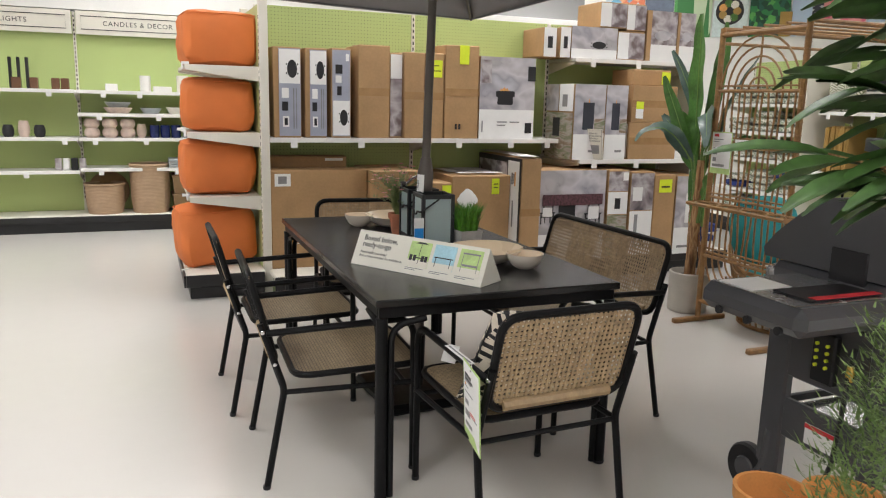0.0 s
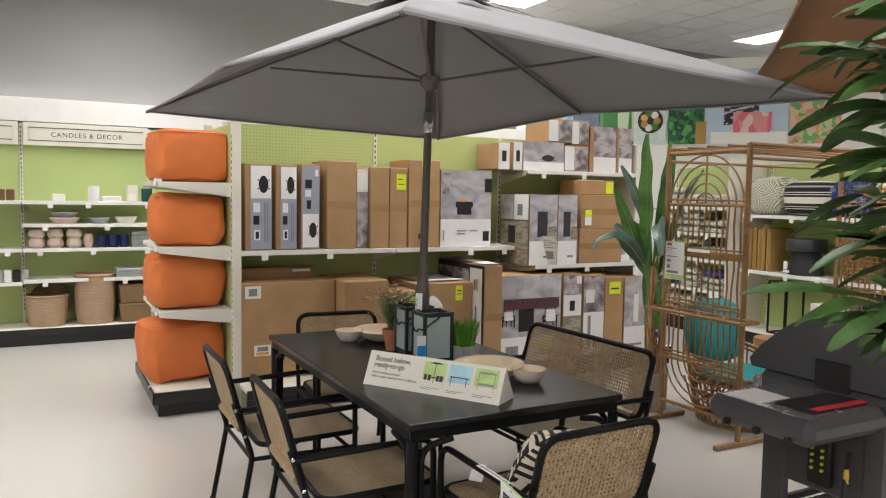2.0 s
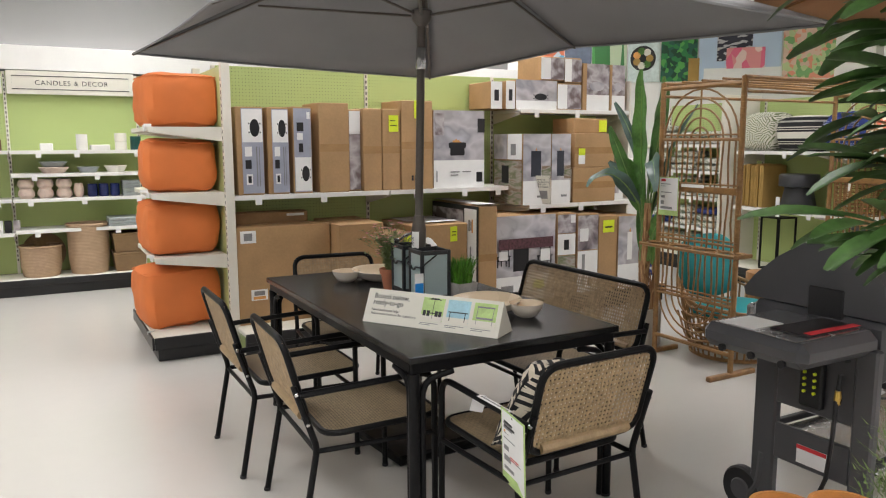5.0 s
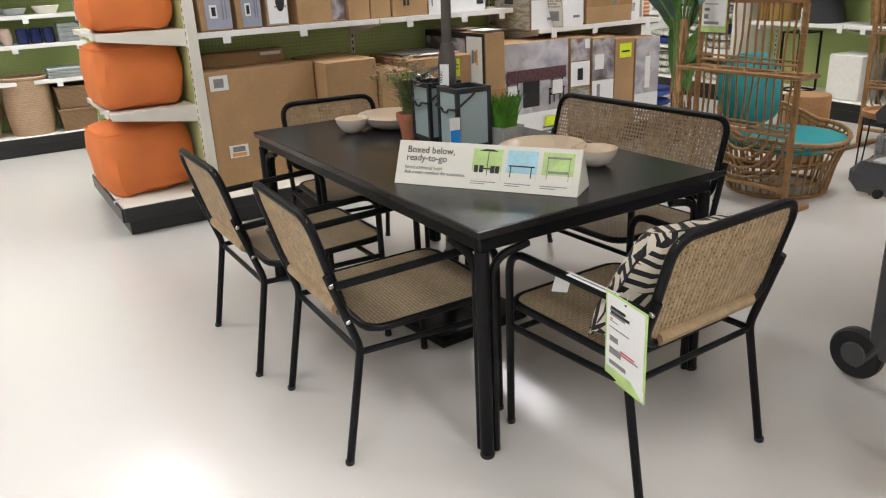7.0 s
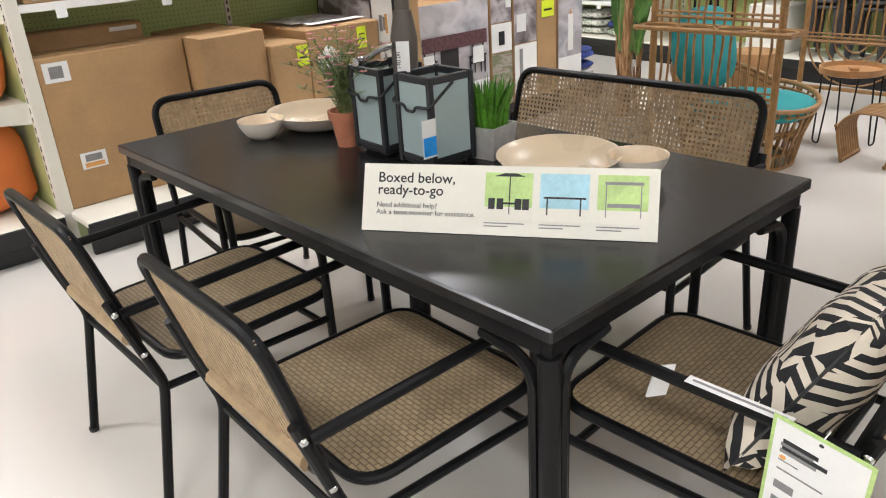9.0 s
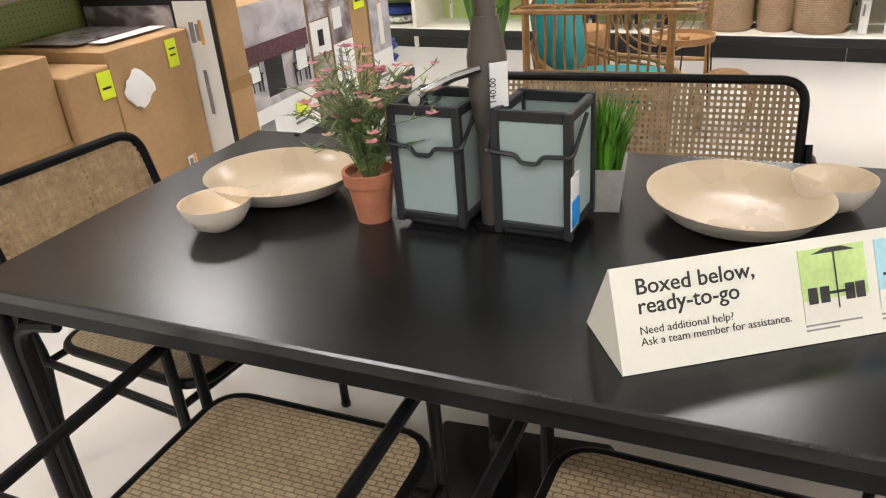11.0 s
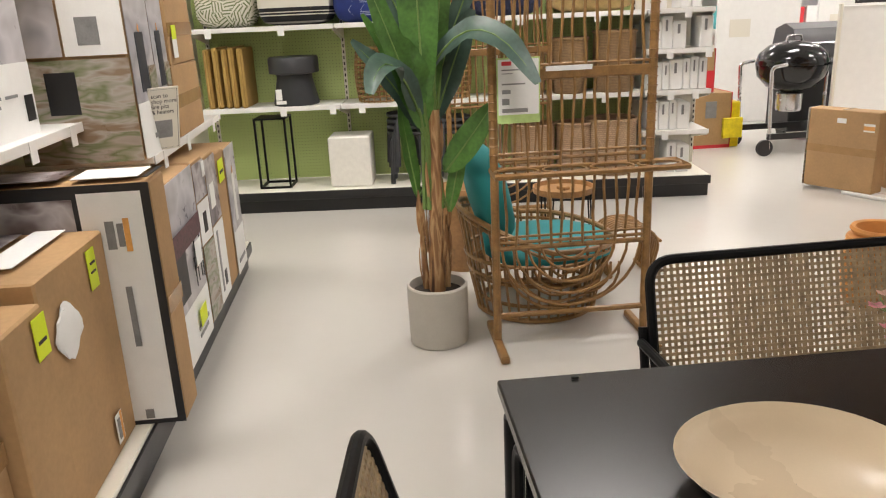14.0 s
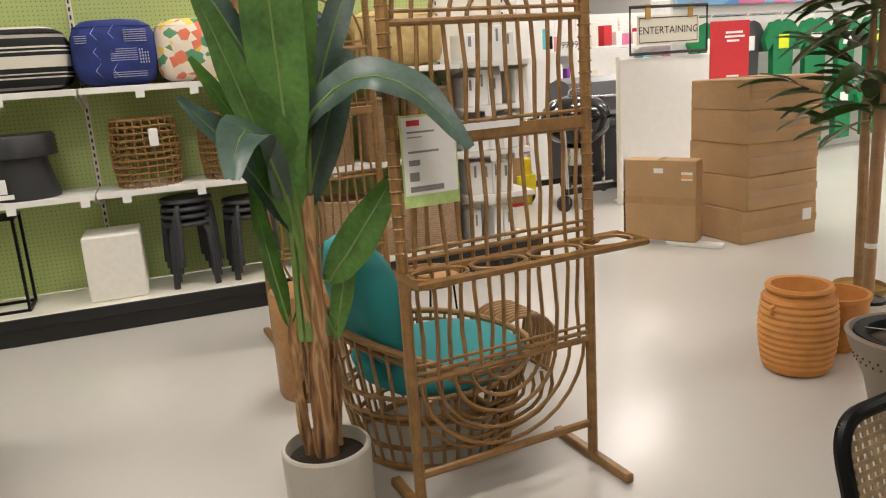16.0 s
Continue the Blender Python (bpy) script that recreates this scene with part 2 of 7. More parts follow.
HERB = mat("herb_foliage", (0.23, 0.31, 0.11), 0.55, var=0.3, scale=30)
PINK = mat("pink_petals", (0.8, 0.3, 0.35), 0.6, var=0.2, scale=60)
PINKC = mat("pale_petals", (0.85, 0.5, 0.4), 0.6, var=0.2, scale=60)
BOWL = mat("speckled_cream_glaze", (0.8, 0.73, 0.63), 0.32, var=0.02, scale=25, fine=240, bump=0.03)
BOWLIN = mat("cream_glaze_inside", (0.78, 0.63, 0.44), 0.28, var=0.02, scale=6, fine=240, bump=0.03)
FROST = mat("frosted_glass", (0.50, 0.62, 0.62), 0.3, var=0.03, scale=5, bump=0.02, trans=0.35)
LANT = mat("lantern_black", (0.02, 0.022, 0.025), 0.45, var=0.1, scale=20)
GRILL = mat("dark_grey_enamel", (0.075, 0.075, 0.08), 0.32, var=0.06, scale=6, fine=200, bump=0.04)
GRILLD = mat("black_plastic", (0.012, 0.012, 0.0135), 0.5, var=0.1, scale=10)
STEEL = mat("brushed_steel", (0.62, 0.62, 0.63), 0.25, metal=0.9, var=0.05, scale=8, bump=0.05)
BLACKSTOOL = mat("charcoal_plastic", (0.03, 0.032, 0.036), 0.45, var=0.1, scale=8)
BASKET = woven("seagrass_basket", (0.6, 0.42, 0.27), (0.26, 0.16, 0.09), 9.0, 34.0, wound=True)
BASKETD = woven("brown_wicker", (0.36, 0.23, 0.11), (0.12, 0.06, 0.03), 9.0, 45.0, wound=True)
TAN = mat("mustard_canvas", (0.4, 0.25, 0.07), 0.8, var=0.1, scale=8)
STRIPE = printed("zigzag_print", [(0.012, 0.012, 0.014), (0.68, 0.61, 0.5)], 11.0, (1, 1, 1), "wave", 0.8, 0.0, cell=11.0)
LEAFPR = printed("leaf_print_cloth", [(0.66, 0.64, 0.55), (0.66, 0.64, 0.55), (0.16, 0.19, 0.09)], 14.0, (1, 1, 1), "wave", 0.8, 0.0, cell=16.0)
NAVY = mat("navy_woven_cloth", (0.02, 0.04, 0.2), 0.85, var=0.2, scale=12, fine=500, bump=0.25)
def banded(name, height, stops, rough=0.85):
    """Woven cloth in level bands; stops: share of the height, colour from there up."""
    m = mat(name, stops[0][1], rough, fine=500, bump=0.25)
    nt, nodes, links, b = node_chain(m)
    tc, sep, dv, ramp = nodes.new("ShaderNodeTexCoord"), nodes.new("ShaderNodeSeparateXYZ"), nodes.new("ShaderNodeMath"), nodes.new("ShaderNodeValToRGB")
    dv.operation = "DIVIDE"
    dv.inputs[1].default_value = height
    links.new(tc.outputs["Object"], sep.inputs[0])
    links.new(sep.outputs["Z"], dv.inputs[0])
    links.new(dv.outputs[0], ramp.inputs["Fac"])
    ramp.color_ramp.interpolation = "CONSTANT"
    el = ramp.color_ramp.elements
    el[0].position, el[0].color = stops[0][0], (*stops[0][1], 1)
    el[1].position, el[1].color = stops[-1][0], (*stops[-1][1], 1)
    for p, c in stops[1:-1]:
        el.new(p).color = (*c, 1)
    links.new(ramp.outputs[0], b.inputs["Base Color"])
    return m


CREAMC, BLACKC = (0.66, 0.63, 0.55), (0.012, 0.012, 0.014)
STRIPB = banded("black_cream_bands", 0.35, [(0.0, BLACKC), (0.04, (0.3, 0.29, 0.26)), (0.08, BLACKC), (0.2, CREAMC), (0.225, BLACKC), (0.265, CREAMC), (0.285, BLACKC), (0.36, CREAMC), (0.54, BLACKC), (0.6, CREAMC), (0.62, BLACKC), (0.66, CREAMC), (0.685, BLACKC), (0.81, (0.4, 0.38, 0.34)), (0.86, BLACKC), (0.95, CREAMC)])
FLORAL = printed("floral_print", [(0.78, 0.7, 0.58), (0.78, 0.7, 0.58), (0.75, 0.2, 0.12), (0.1, 0.3, 0.16), (0.85, 0.6, 0.12), (0.78, 0.66, 0.55)], 21.0, (1, 1, 1), "voronoi", 0.85)
PHOTO = printed("patio_photo", [(0.5, 0.5, 0.54), (0.32, 0.31, 0.34), (0.55, 0.53, 0.55), (0.36, 0.34, 0.35), (0.46, 0.44, 0.45)], 2.6, (1, 1, 1.2), "noise", 0.3, 0.2)
PHOTOD = printed("dusk_photo", [(0.09, 0.075, 0.085), (0.28, 0.24, 0.25), (0.5, 0.47, 0.48), (0.16, 0.12, 0.12)], 5.0, (1, 1, 1.2), "noise", 0.3, 0.3)
PHOTOG = printed("garden_photo", [(0.3, 0.25, 0.2), (0.36, 0.31, 0.27), (0.16, 0.19, 0.09), (0.4, 0.36, 0.32), (0.24, 0.17, 0.11)], 7.0, (0.6, 0.6, 2.2), "noise", 0.3, 0.4)
TEXTILE = printed("folded_print_cloth", [(0.62, 0.62, 0.54), (0.1, 0.16, 0.09), (0.66, 0.64, 0.58)], 14.0, (1, 1, 1), "noise", 0.85, 2.0)
LIGHTM = glow("light_diffuser", (1.0, 0.95, 0.9), 3.0)
COVE = glow("cove_light", (1.0, 0.95, 0.9), 12.0)


# ---- mesh building ----
class Geo:
    def __init__(self):
        self.v, self.f = [], []

    def add(self, vs, fs):
        k = len(self.v)
        self.v += [tuple(p) for p in vs]
        self.f += [tuple(i + k for i in q) for q in fs]
        return self

    def box(self, x0, x1, y0, y1, z0, z1, bev=0.0, m=None):
        c, h = Vector(((x0 + x1) / 2, (y0 + y1) / 2, (z0 + z1) / 2)), Vector(((x1 - x0) / 2, (y1 - y0) / 2, (z1 - z0) / 2))
        b = min(bev, h.x * 0.9, h.y * 0.9, h.z * 0.9)
        vs, idx = [], {}
        if b <= 0:
            vs = [c + Vector((sx * h.x, sy * h.y, sz * h.z)) for sz in (-1, 1) for sy in (-1, 1) for sx in (-1, 1)]
            fs = [(0, 2, 3, 1), (4, 5, 7, 6), (0, 1, 5, 4), (2, 6, 7, 3), (0, 4, 6, 2), (1, 3, 7, 5)]
        else:
            for sz in (-1, 1):
                for sy in (-1, 1):
                    for sx in (-1, 1):
                        for a in range(3):
                            d = [h.x - b, h.y - b, h.z - b]
                            d[a] += b
                            idx[sx, sy, sz, a] = len(vs)
                            vs.append(c + Vector((sx * d[0], sy * d[1], sz * d[2])))
            fs = []
            for a in range(3):
                u, w = (a + 1) % 3, (a + 2) % 3
                for s in (-1, 1):
                    q = []
                    for su, sw in ((-1, -1), (1, -1), (1, 1), (-1, 1)):
                        k = [0, 0, 0]
                        k[a], k[u], k[w] = s, su, sw
                        q.append(idx[(*k, a)])
                    fs.append(tuple(q if s > 0 else q[::-1]))
                for su in (-1, 1):
                    for sw in (-1, 1):
                        e = []
                        for sa, ax in ((-1, u), (-1, w), (1, w), (1, u)):
                            k = [0, 0, 0]
                            k[a], k[u], k[w] = sa, su, sw
                            e.append(idx[(*k, ax)])
                        fs.append(tuple(e if su * sw < 0 else e[::-1]))
            for sx in (-1, 1):
                for sy in (-1, 1):
                    for sz in (-1, 1):
                        t = [idx[sx, sy, sz, a] for a in range(3)]
                        fs.append(tuple(t if sx * sy * sz > 0 else t[::-1]))
        if m is not None:
            vs = [m @ p for p in vs]
        return self.add(vs, fs)

    def tube(self, pts, r, n=8, closed=False, flat=1.0):
        pts = [Vector(p) for p in pts]
        rs = r if isinstance(r, (list, tuple)) else [r] * len(pts)
        k = len(pts)
        tang = []
        for i in range(k):
            a = pts[i - 1] if (i or closed) else pts[0]
            b = pts[(i + 1) % k] if (i < k - 1 or closed) else pts[-1]
            tang.append((b - a).normalized())
        up = Vector((0, 0, 1)) if abs(tang[0].z) < 0.9 else Vector((1, 0, 0))
        nrm = (up - tang[0] * up.dot(tang[0])).normalized()
        vs, fs = [], []
        for i in range(k):
            nrm = (nrm - tang[i] * nrm.dot(tang[i])).normalized()
            bi = tang[i].cross(nrm)
            for j in range(n):
                a = 2 * math.pi * j / n
                vs.append(pts[i] + (nrm * math.cos(a) * flat + bi * math.sin(a)) * rs[i])
        for i in range(k if closed else k - 1):
            for j in range(n):
                a, b = i * n + j, i * n + (j + 1) % n
                c, d = ((i + 1) % k) * n + (j + 1) % n, ((i + 1) % k) * n + j
                fs.append((a, b, c, d))
        if not closed:
            fs += [tuple(range(n))[::-1], tuple(range((k - 1) * n, k * n))]
        return self.add(vs, fs)

    def lathe(self, prof, n=24, c=(0, 0, 0), sx=1.0, sy=1.0, cap=True):
        vs, fs = [], []
        for r, z in prof:
            vs += [(c[0] + sx * r * math.cos(2 * math.pi * j / n), c[1] + sy * r * math.sin(2 * math.pi * j / n), c[2] + z) for j in range(n)]
        for i in range(len(prof) - 1):
            fs += [(i * n + j, i * n + (j + 1) % n, (i + 1) * n + (j + 1) % n, (i + 1) * n + j) for j in range(n)]
        if cap:
            fs += [tuple(range(n))[::-1], tuple(range((len(prof) - 1) * n, len(prof) * n))]
        return self.add(vs, fs)

    def move(self, m):
        self.v = [tuple(m @ Vector(p)) for p in self.v]
        return self

    def mesh(self, name, material, angle=35):
        me = bpy.data.meshes.new(name)
        me.from_pydata(self.v, [], self.f)
        me.materials.append(material)
        me.shade_smooth()
        me.set_sharp_from_angle(angle=radians(angle))
        return me


def G():
    return Geo()


def part(name, geo, material, parent, label=""):
    ob = new(name, geo.mesh(name, material))
    ob.parent = parent
    return tagged(ob, label)


def thing(name, m, label, category, group="", kind=""):
    ob = new(name)
    ob.empty_display_size = 0.05
    ob.matrix_basis = m
    return tagged(ob, label, category, group, kind)


def solo(name, geo, material, label, category, group="", kind="", m=None):
    ob = new(name, geo.mesh(name, material))
    if m is not None:
        ob.matrix_basis = m
    return tagged(ob, label, category, group, kind)


def fillet(pts, rad, seg=5, closed=False):
    """A polyline with its corners rounded."""
    pts = [Vector(p) for p in pts]
    k, out = len(pts), []
    for i, p in enumerate(pts):
        if not closed and i in (0, k - 1):
            out.append(p)
            continue
        a, b = pts[i - 1] - p, pts[(i + 1) % k] - p
        d = min(rad, a.length * 0.48, b.length * 0.48)
        s, e = p + a.normalized() * d, p + b.normalized() * d
        for j in range(seg + 1):
            t = j / seg
            out.append(s * (1 - t) ** 2 + p * 2 * t * (1 - t) + e * t * t)
    return out


def text_part(name, words, size, m, material, parent, align="LEFT", spread=1.0, bold=0.0):
    cu = bpy.data.curves.new(name, "FONT")
    cu.body, cu.size, cu.extrude, cu.align_x = words, size, 0.0004, align
    cu.space_character = spread
    cu.resolution_u = 3
    cu.offset = bold
    ob = bpy.data.objects.new(name, cu)
    scene.collection.objects.link(ob)
    dg = bpy.context.evaluated_depsgraph_get()
    me = bpy.data.meshes.new_from_object(ob.evaluated_get(dg))
    bpy.data.objects.remove(ob)
    me.materials.clear()
    me.materials.append(material)
    o = new(name, me)
    o.parent = parent
    o.matrix_basis = m
    return o
# ---- structure ----
WALLG = mat("grey_wall_paint", (0.24, 0.237, 0.233), 0.75, var=0.02, scale=1.0, bump=0.05)
CEILZ = 4.0
solo("floor", G().box(-7, 27, -14, 9.6, -0.1, 0.0), FLOOR, "polished off-white vinyl shop floor with faint scuffs", "floor", kind="structure")
g = G()
for i in range(55):
    for j in range(39):
        x, y = -6.8 + i * 0.61, 9.38 - (j + 1) * 0.61
        g.box(x + 0.012, x + 0.598, y + 0.012, y + 0.598, CEILZ, CEILZ + 0.02)
solo("ceiling", g, CEIL, "white mineral ceiling tiles in a metal grid", "ceiling", kind="structure")
solo("ceiling_grid", G().box(-7, 27, -14, 9.5, CEILZ + 0.006, CEILZ + 0.1), GRIDM, "pale metal grid between the ceiling tiles", "ceiling grid", kind="structure")
solo("wall_north", G().box(-7, 27, 9.4, 9.6, 0, CEILZ + 0.05), WALLG, "plain grey shop wall washed by a cove light", "wall", kind="structure")
solo("wall_corner", G().box(-2.3, 2.6, 0, 0.2, 0, 3.45, m=pose(7.75, 7.75, 0, 0, 0, -45)), WHITE, "white diagonal shop wall below a photo frieze", "wall", kind="structure")
solo("wall_northeast", G().box(9.5, 27, 5.9, 6.1, 0, 3.45), WALL, "plain pale shop wall", "wall", kind="structure")
solo("wall_east", G().box(27, 27.2, -14, 9.6, 0, CEILZ + 0.05), WALL, "plain pale shop wall", "wall", kind="structure")
solo("wall_south", G().box(-7, 27, -14.2, -14, 0, CEILZ + 0.05), WALL, "plain pale shop wall", "wall", kind="structure")
solo("wall_west", G().box(-7.2, -7, -14, 9.6, 0, CEILZ + 0.05), WALL, "plain pale shop wall", "wall", kind="structure")
first = None
# Odd rows are extra panels, added between the known ones to even out the light.
for i in range(7):
    for j in range(9):
        x, y = -3.6 + 4.43 * i + 2.215 * (j % 2), 7.78 - 2.44 * j
        if 7 < x < 8.5 and 5 < y < 6:
            continue
        if first is None:
            first = thing("ceiling_light", pose(x, y, CEILZ), "flush fluorescent ceiling panel with a white diffuser", "ceiling light", "ceiling light panels")
            part("light_frame", G().tube([(-0.3, -0.6, -0.004), (0.3, -0.6, -0.004), (0.3, 0.6, -0.004), (-0.3, 0.6, -0.004)], 0.012, 6, True), WHITE, first)
            part("diffuser", G().box(-0.295, 0.295, -0.595, 0.595, -0.008, -0.003), LIGHTM, first, "glowing white diffuser")
        else:
            copy_thing(first, pose(x, y, CEILZ))
        la = bpy.data.lights.new("panel_lamp", "AREA")
        la.shape, la.size, la.size_y, la.energy, la.color, la.spread = "RECTANGLE", 0.58, 1.18, LAMP, (0.985, 0.96, 0.965), radians(150)
        new("panel_lamp", la).matrix_basis = pose(x, y, CEILZ - 0.012)
vent = thing("ceiling_vent", pose(2.08, 7.78, CEILZ), "dark square return air grille in the ceiling", "vent")
part("vent_frame", G().tube([(-0.3, -0.3, -0.005), (0.3, -0.3, -0.005), (0.3, 0.3, -0.005), (-0.3, 0.3, -0.005)], 0.012, 6, True), GRIDM, vent)
part("grille", G().box(-0.29, 0.29, -0.29, 0.29, -0.008, -0.003), mat("vent_brown", (0.06, 0.055, 0.05), 0.7), vent)
dome = thing("dome_camera", pose(3.43, 8.23, CEILZ), "black dome security camera on a white ceiling plate", "camera")
part("plate", G().box(-0.3, 0.3, -0.3, 0.3, -0.012, -0.003, 0.004), WHITE, dome)
part("dome", G().lathe([(0.1, -0.012), (0.1, -0.04), (0.085, -0.09), (0.05, -0.12), (0.01, -0.13)], 20), mat("smoked_dome", (0.01, 0.01, 0.012), 0.1), dome, "smoked black dome")
part("collar", G().lathe([(0.14, -0.004), (0.135, -0.03), (0.1, -0.034)], 20), WHITE, dome)
for x, y in ((4.6, 6.0), (7.2, 5.0), (2.4, 5.0)):
    sp = thing("sprinkler", pose(x, y, CEILZ), "small chrome ceiling sprinkler head", "sprinkler", "ceiling sprinklers")
    part("rose", G().lathe([(0.04, -0.003), (0.03, -0.012), (0.01, -0.014)], 12), WHITE, sp)
    part("head", G().lathe([(0.012, -0.012), (0.008, -0.06), (0.025, -0.07), (0.025, -0.075)], 10), CHROME, sp)


# ---- shelving ----
def gondola(name, m, length, height, seams, shelves, deck=0.55, deckz=0.17, label="", panel=GREEN, header=0.0, tags=0.45, deckspan=None):
    """A run of shop shelving along local x, its back at y = 0 and its front towards -y."""
    t = thing(name, m, label, "shelving")
    rng = random.Random(len(label) * 7 + int(length * 100))
    edges = [0.0, *seams, length]
    for a, b in zip(edges, edges[1:]):
        part("back_panel", G().box(a + 0.012, b - 0.012, 0, 0.02, deckz, height, 0.002), panel, t, "perforated green back panel")
    for s in edges:
        up = part("upright", G().box(s - 0.014, s + 0.014, -0.012, 0.03, 0, height, 0.002), CREAM, t)
        slots = G()
        k = 0.3
        while k < height - 0.05:
            slots.box(s - 0.005, s + 0.005, -0.0135, -0.011, k, k + 0.024)
            k += 0.045
        tagged(part("slots", slots, SLOT, up), kind="stuff")
    d0, d1 = deckspan or (0, length)
    part("deck", G().box(d0, d1, -deck, -0.014, deckz - 0.035, deckz, 0.006), CREAM, t, "cream base shelf")
    part("kickplate", G().box(d0 + 0.003, d1 - 0.003, -deck + 0.02, -deck + 0.05, 0.0, deckz - 0.036, 0.004), KICK, t, "black kickplate")
    part("bumper", G().box(d0 - 0.004, d1 + 0.004, -deck - 0.012, -deck - 0.001, deckz - 0.07, deckz - 0.004, 0.004), KICK, t, "black rubber bumper")
    for xa, xb, z, dep in shelves:
        sh = part("shelf", G().box(xa + 0.004, xb - 0.004, -dep, -0.014, z - 0.028, z, 0.004), WHITE, t, "white steel shelf")
        part("price_rail", G().box(xa + 0.006, xb - 0.006, -dep - 0.006, -dep - 0.0005, z - 0.032, z + 0.003, 0.002), WHITE, sh)
        for e in (xa + 0.012, xb - 0.012):
            part("bracket", G().add([(e - 0.004, -0.02, z - 0.03), (e - 0.004, -dep + 0.02, z - 0.03), (e - 0.004, -dep + 0.02, z - 0.045), (e - 0.004, -0.02, z - 0.12),
                                     (e + 0.004, -0.02, z - 0.03), (e + 0.004, -dep + 0.02, z - 0.03), (e + 0.004, -dep + 0.02, z - 0.045), (e + 0.004, -0.02, z - 0.12)],
                                    [(0, 1, 2, 3), (7, 6, 5, 4), (0, 4, 5, 1), (1, 5, 6, 2), (2, 6, 7, 3), (3, 7, 4, 0)]), CREAM, sh)
        x = xa + 0.1 + rng.random() * 0.2
        while x < xb - 0.06:
            part("price_tag", G().box(x, x + 0.048, -dep - 0.009, -dep - 0.0065, z - 0.068, z + 0.002), PAPER, sh)
            x += tags * (0.6 + 0.8 * rng.random())
    return t


boxes_run = gondola("display_gondola", pose(1.17, 5.83, 0), 3.66, 2.06, [1.22, 2.44],
                    [(0, 1.22, 1.115, 0.45), (1.22, 2.44, 1.115, 0.45), (2.44, 3.66, 1.765, 0.45), (2.4, 3.66, 0.965, 0.66)],
                    deck=0.69, label="green pegboard shop shelving holding boxed fire pits", deckspan=(0, 3.95))
gondola("candle_gondola", pose(-2.78, 8.78, 0), 7.32, 2.2, [1.22, 2.54, 3.76, 4.98, 6.1],
        [(1.22, 2.54, 1.42, 0.38), (2.54, 3.76, 1.42, 0.38), (2.54, 3.76, 1.195, 0.4), (2.54, 3.76, 0.95, 0.4), (1.22, 2.54, 0.95, 0.38), (1.22, 2.54, 0.62, 0.38),
         (2.54, 3.76, 0.645, 0.42), (0, 1.22, 1.42, 0.38), (0, 1.22, 0.95, 0.38)], deck=0.45, label="green pegboard wall shelving with candles and baskets")
# header boards over the candle shelves
hdr = thing("header_sign", pose(0, 8.75, 0), "cream header boards reading candles and decor", "sign")
for a, b, w in ((-1.55, -0.26, "AWAY LIGHTS"), (-0.22, 0.96, "CANDLES & DECOR")):
    bd = part("board", G().box(a, b, -0.02, 0.0, 1.98, 2.21, 0.003), CREAM, hdr)
    part("border", G().tube([(a + 0.05, -0.022, 2.03), (b - 0.05, -0.022, 2.03), (b - 0.05, -0.022, 2.16), (a + 0.05, -0.022, 2.16)], 0.004, 4, True), INK, bd)
    text_part("lettering", w, 0.068, pose((a + b) / 2, -0.0225, 2.072, 90), INK, bd, "CENTER", 1.15)
solo("valance", G().box(-7, 6.0, 8.76, 8.8, 2.22, 2.46, 0.003), WHITE, "white valance board hiding the cove light", "trim", kind="structure")
cove = thing("cove_lamp", pose(0, 9.15, 2.3), "hidden strip lamp washing the upper wall", "lamp")
part("strip", G().box(-7, 6.0, -0.04, 0.04, 0.0, 0.03), COVE, cove)
part("tray", G().box(-7, 6.0, -0.35, 0.24, -0.03, -0.004), WHITE, cove)
# end cap of the box gondola
cap = thing("endcap_shelf", pose(1.14, 0, 0), "cream end-cap shelving with a green back holding orange poufs", "shelving")
part("back_panel", G().box(-0.01, 0.01, 5.43, 6.37, 0.17, 2.02, 0.002), GREENP, cap, "green back panel")
for y in (5.4, 6.4):
    up = part("upright", G().box(-0.015, 0.045, y - 0.03, y + 0.03, 0, 2.08, 0.003), CREAM, cap)
    s = G()
    for k in range(38):
        s.box(-0.0165, -0.0145, y - 0.005, y + 0.005, 0.25 + 0.045 * k, 0.274 + 0.045 * k)
    tagged(part("slots", s, SLOT, up), kind="stuff")
part("deck", G().box(-0.55, -0.012, 5.31, 6.37, 0.14, 0.18, 0.006), CREAM, cap, "cream base shelf")
part("kickplate", G().box(-0.525, -0.015, 5.34, 6.35, 0, 0.138, 0.004), KICK, cap, "black kickplate")
part("bumper", G().box(-0.566, -0.551, 5.3, 6.38, 0.09, 0.176, 0.004), KICK, cap, "black rubber bumper")
part("bumper", G().box(-0.55, -0.02, 5.294, 5.309, 0.09, 0.176, 0.004), KICK, cap, "black rubber bumper")
for z in (1.6, 1.145, 0.70):
    sh = part("shelf", G().box(-0.5, -0.012, 5.45, 6.35, z - 0.03, z, 0.004), CREAM, cap, "cream steel shelf")
    for y in (5.435, 6.365):
        part("bracket", G().add([(-0.012, y - 0.006, z), (-0.5, y - 0.006, z), (-0.5, y - 0.006, z - 0.035), (-0.012, y - 0.006, z - 0.1),
                                 (-0.012, y + 0.006, z), (-0.5, y + 0.006, z), (-0.5, y + 0.006, z - 0.035), (-0.012, y + 0.006, z - 0.1)],
                                [(0, 1, 2, 3), (7, 6, 5, 4), (0, 4, 5, 1), (1, 5, 6, 2), (2, 6, 7, 3), (3, 7, 4, 0)]), CREAM, sh)
    part("price_tag", G().box(-0.515, -0.505, 5.5, 5.58, z - 0.03, z + 0.012), PAPER, sh)


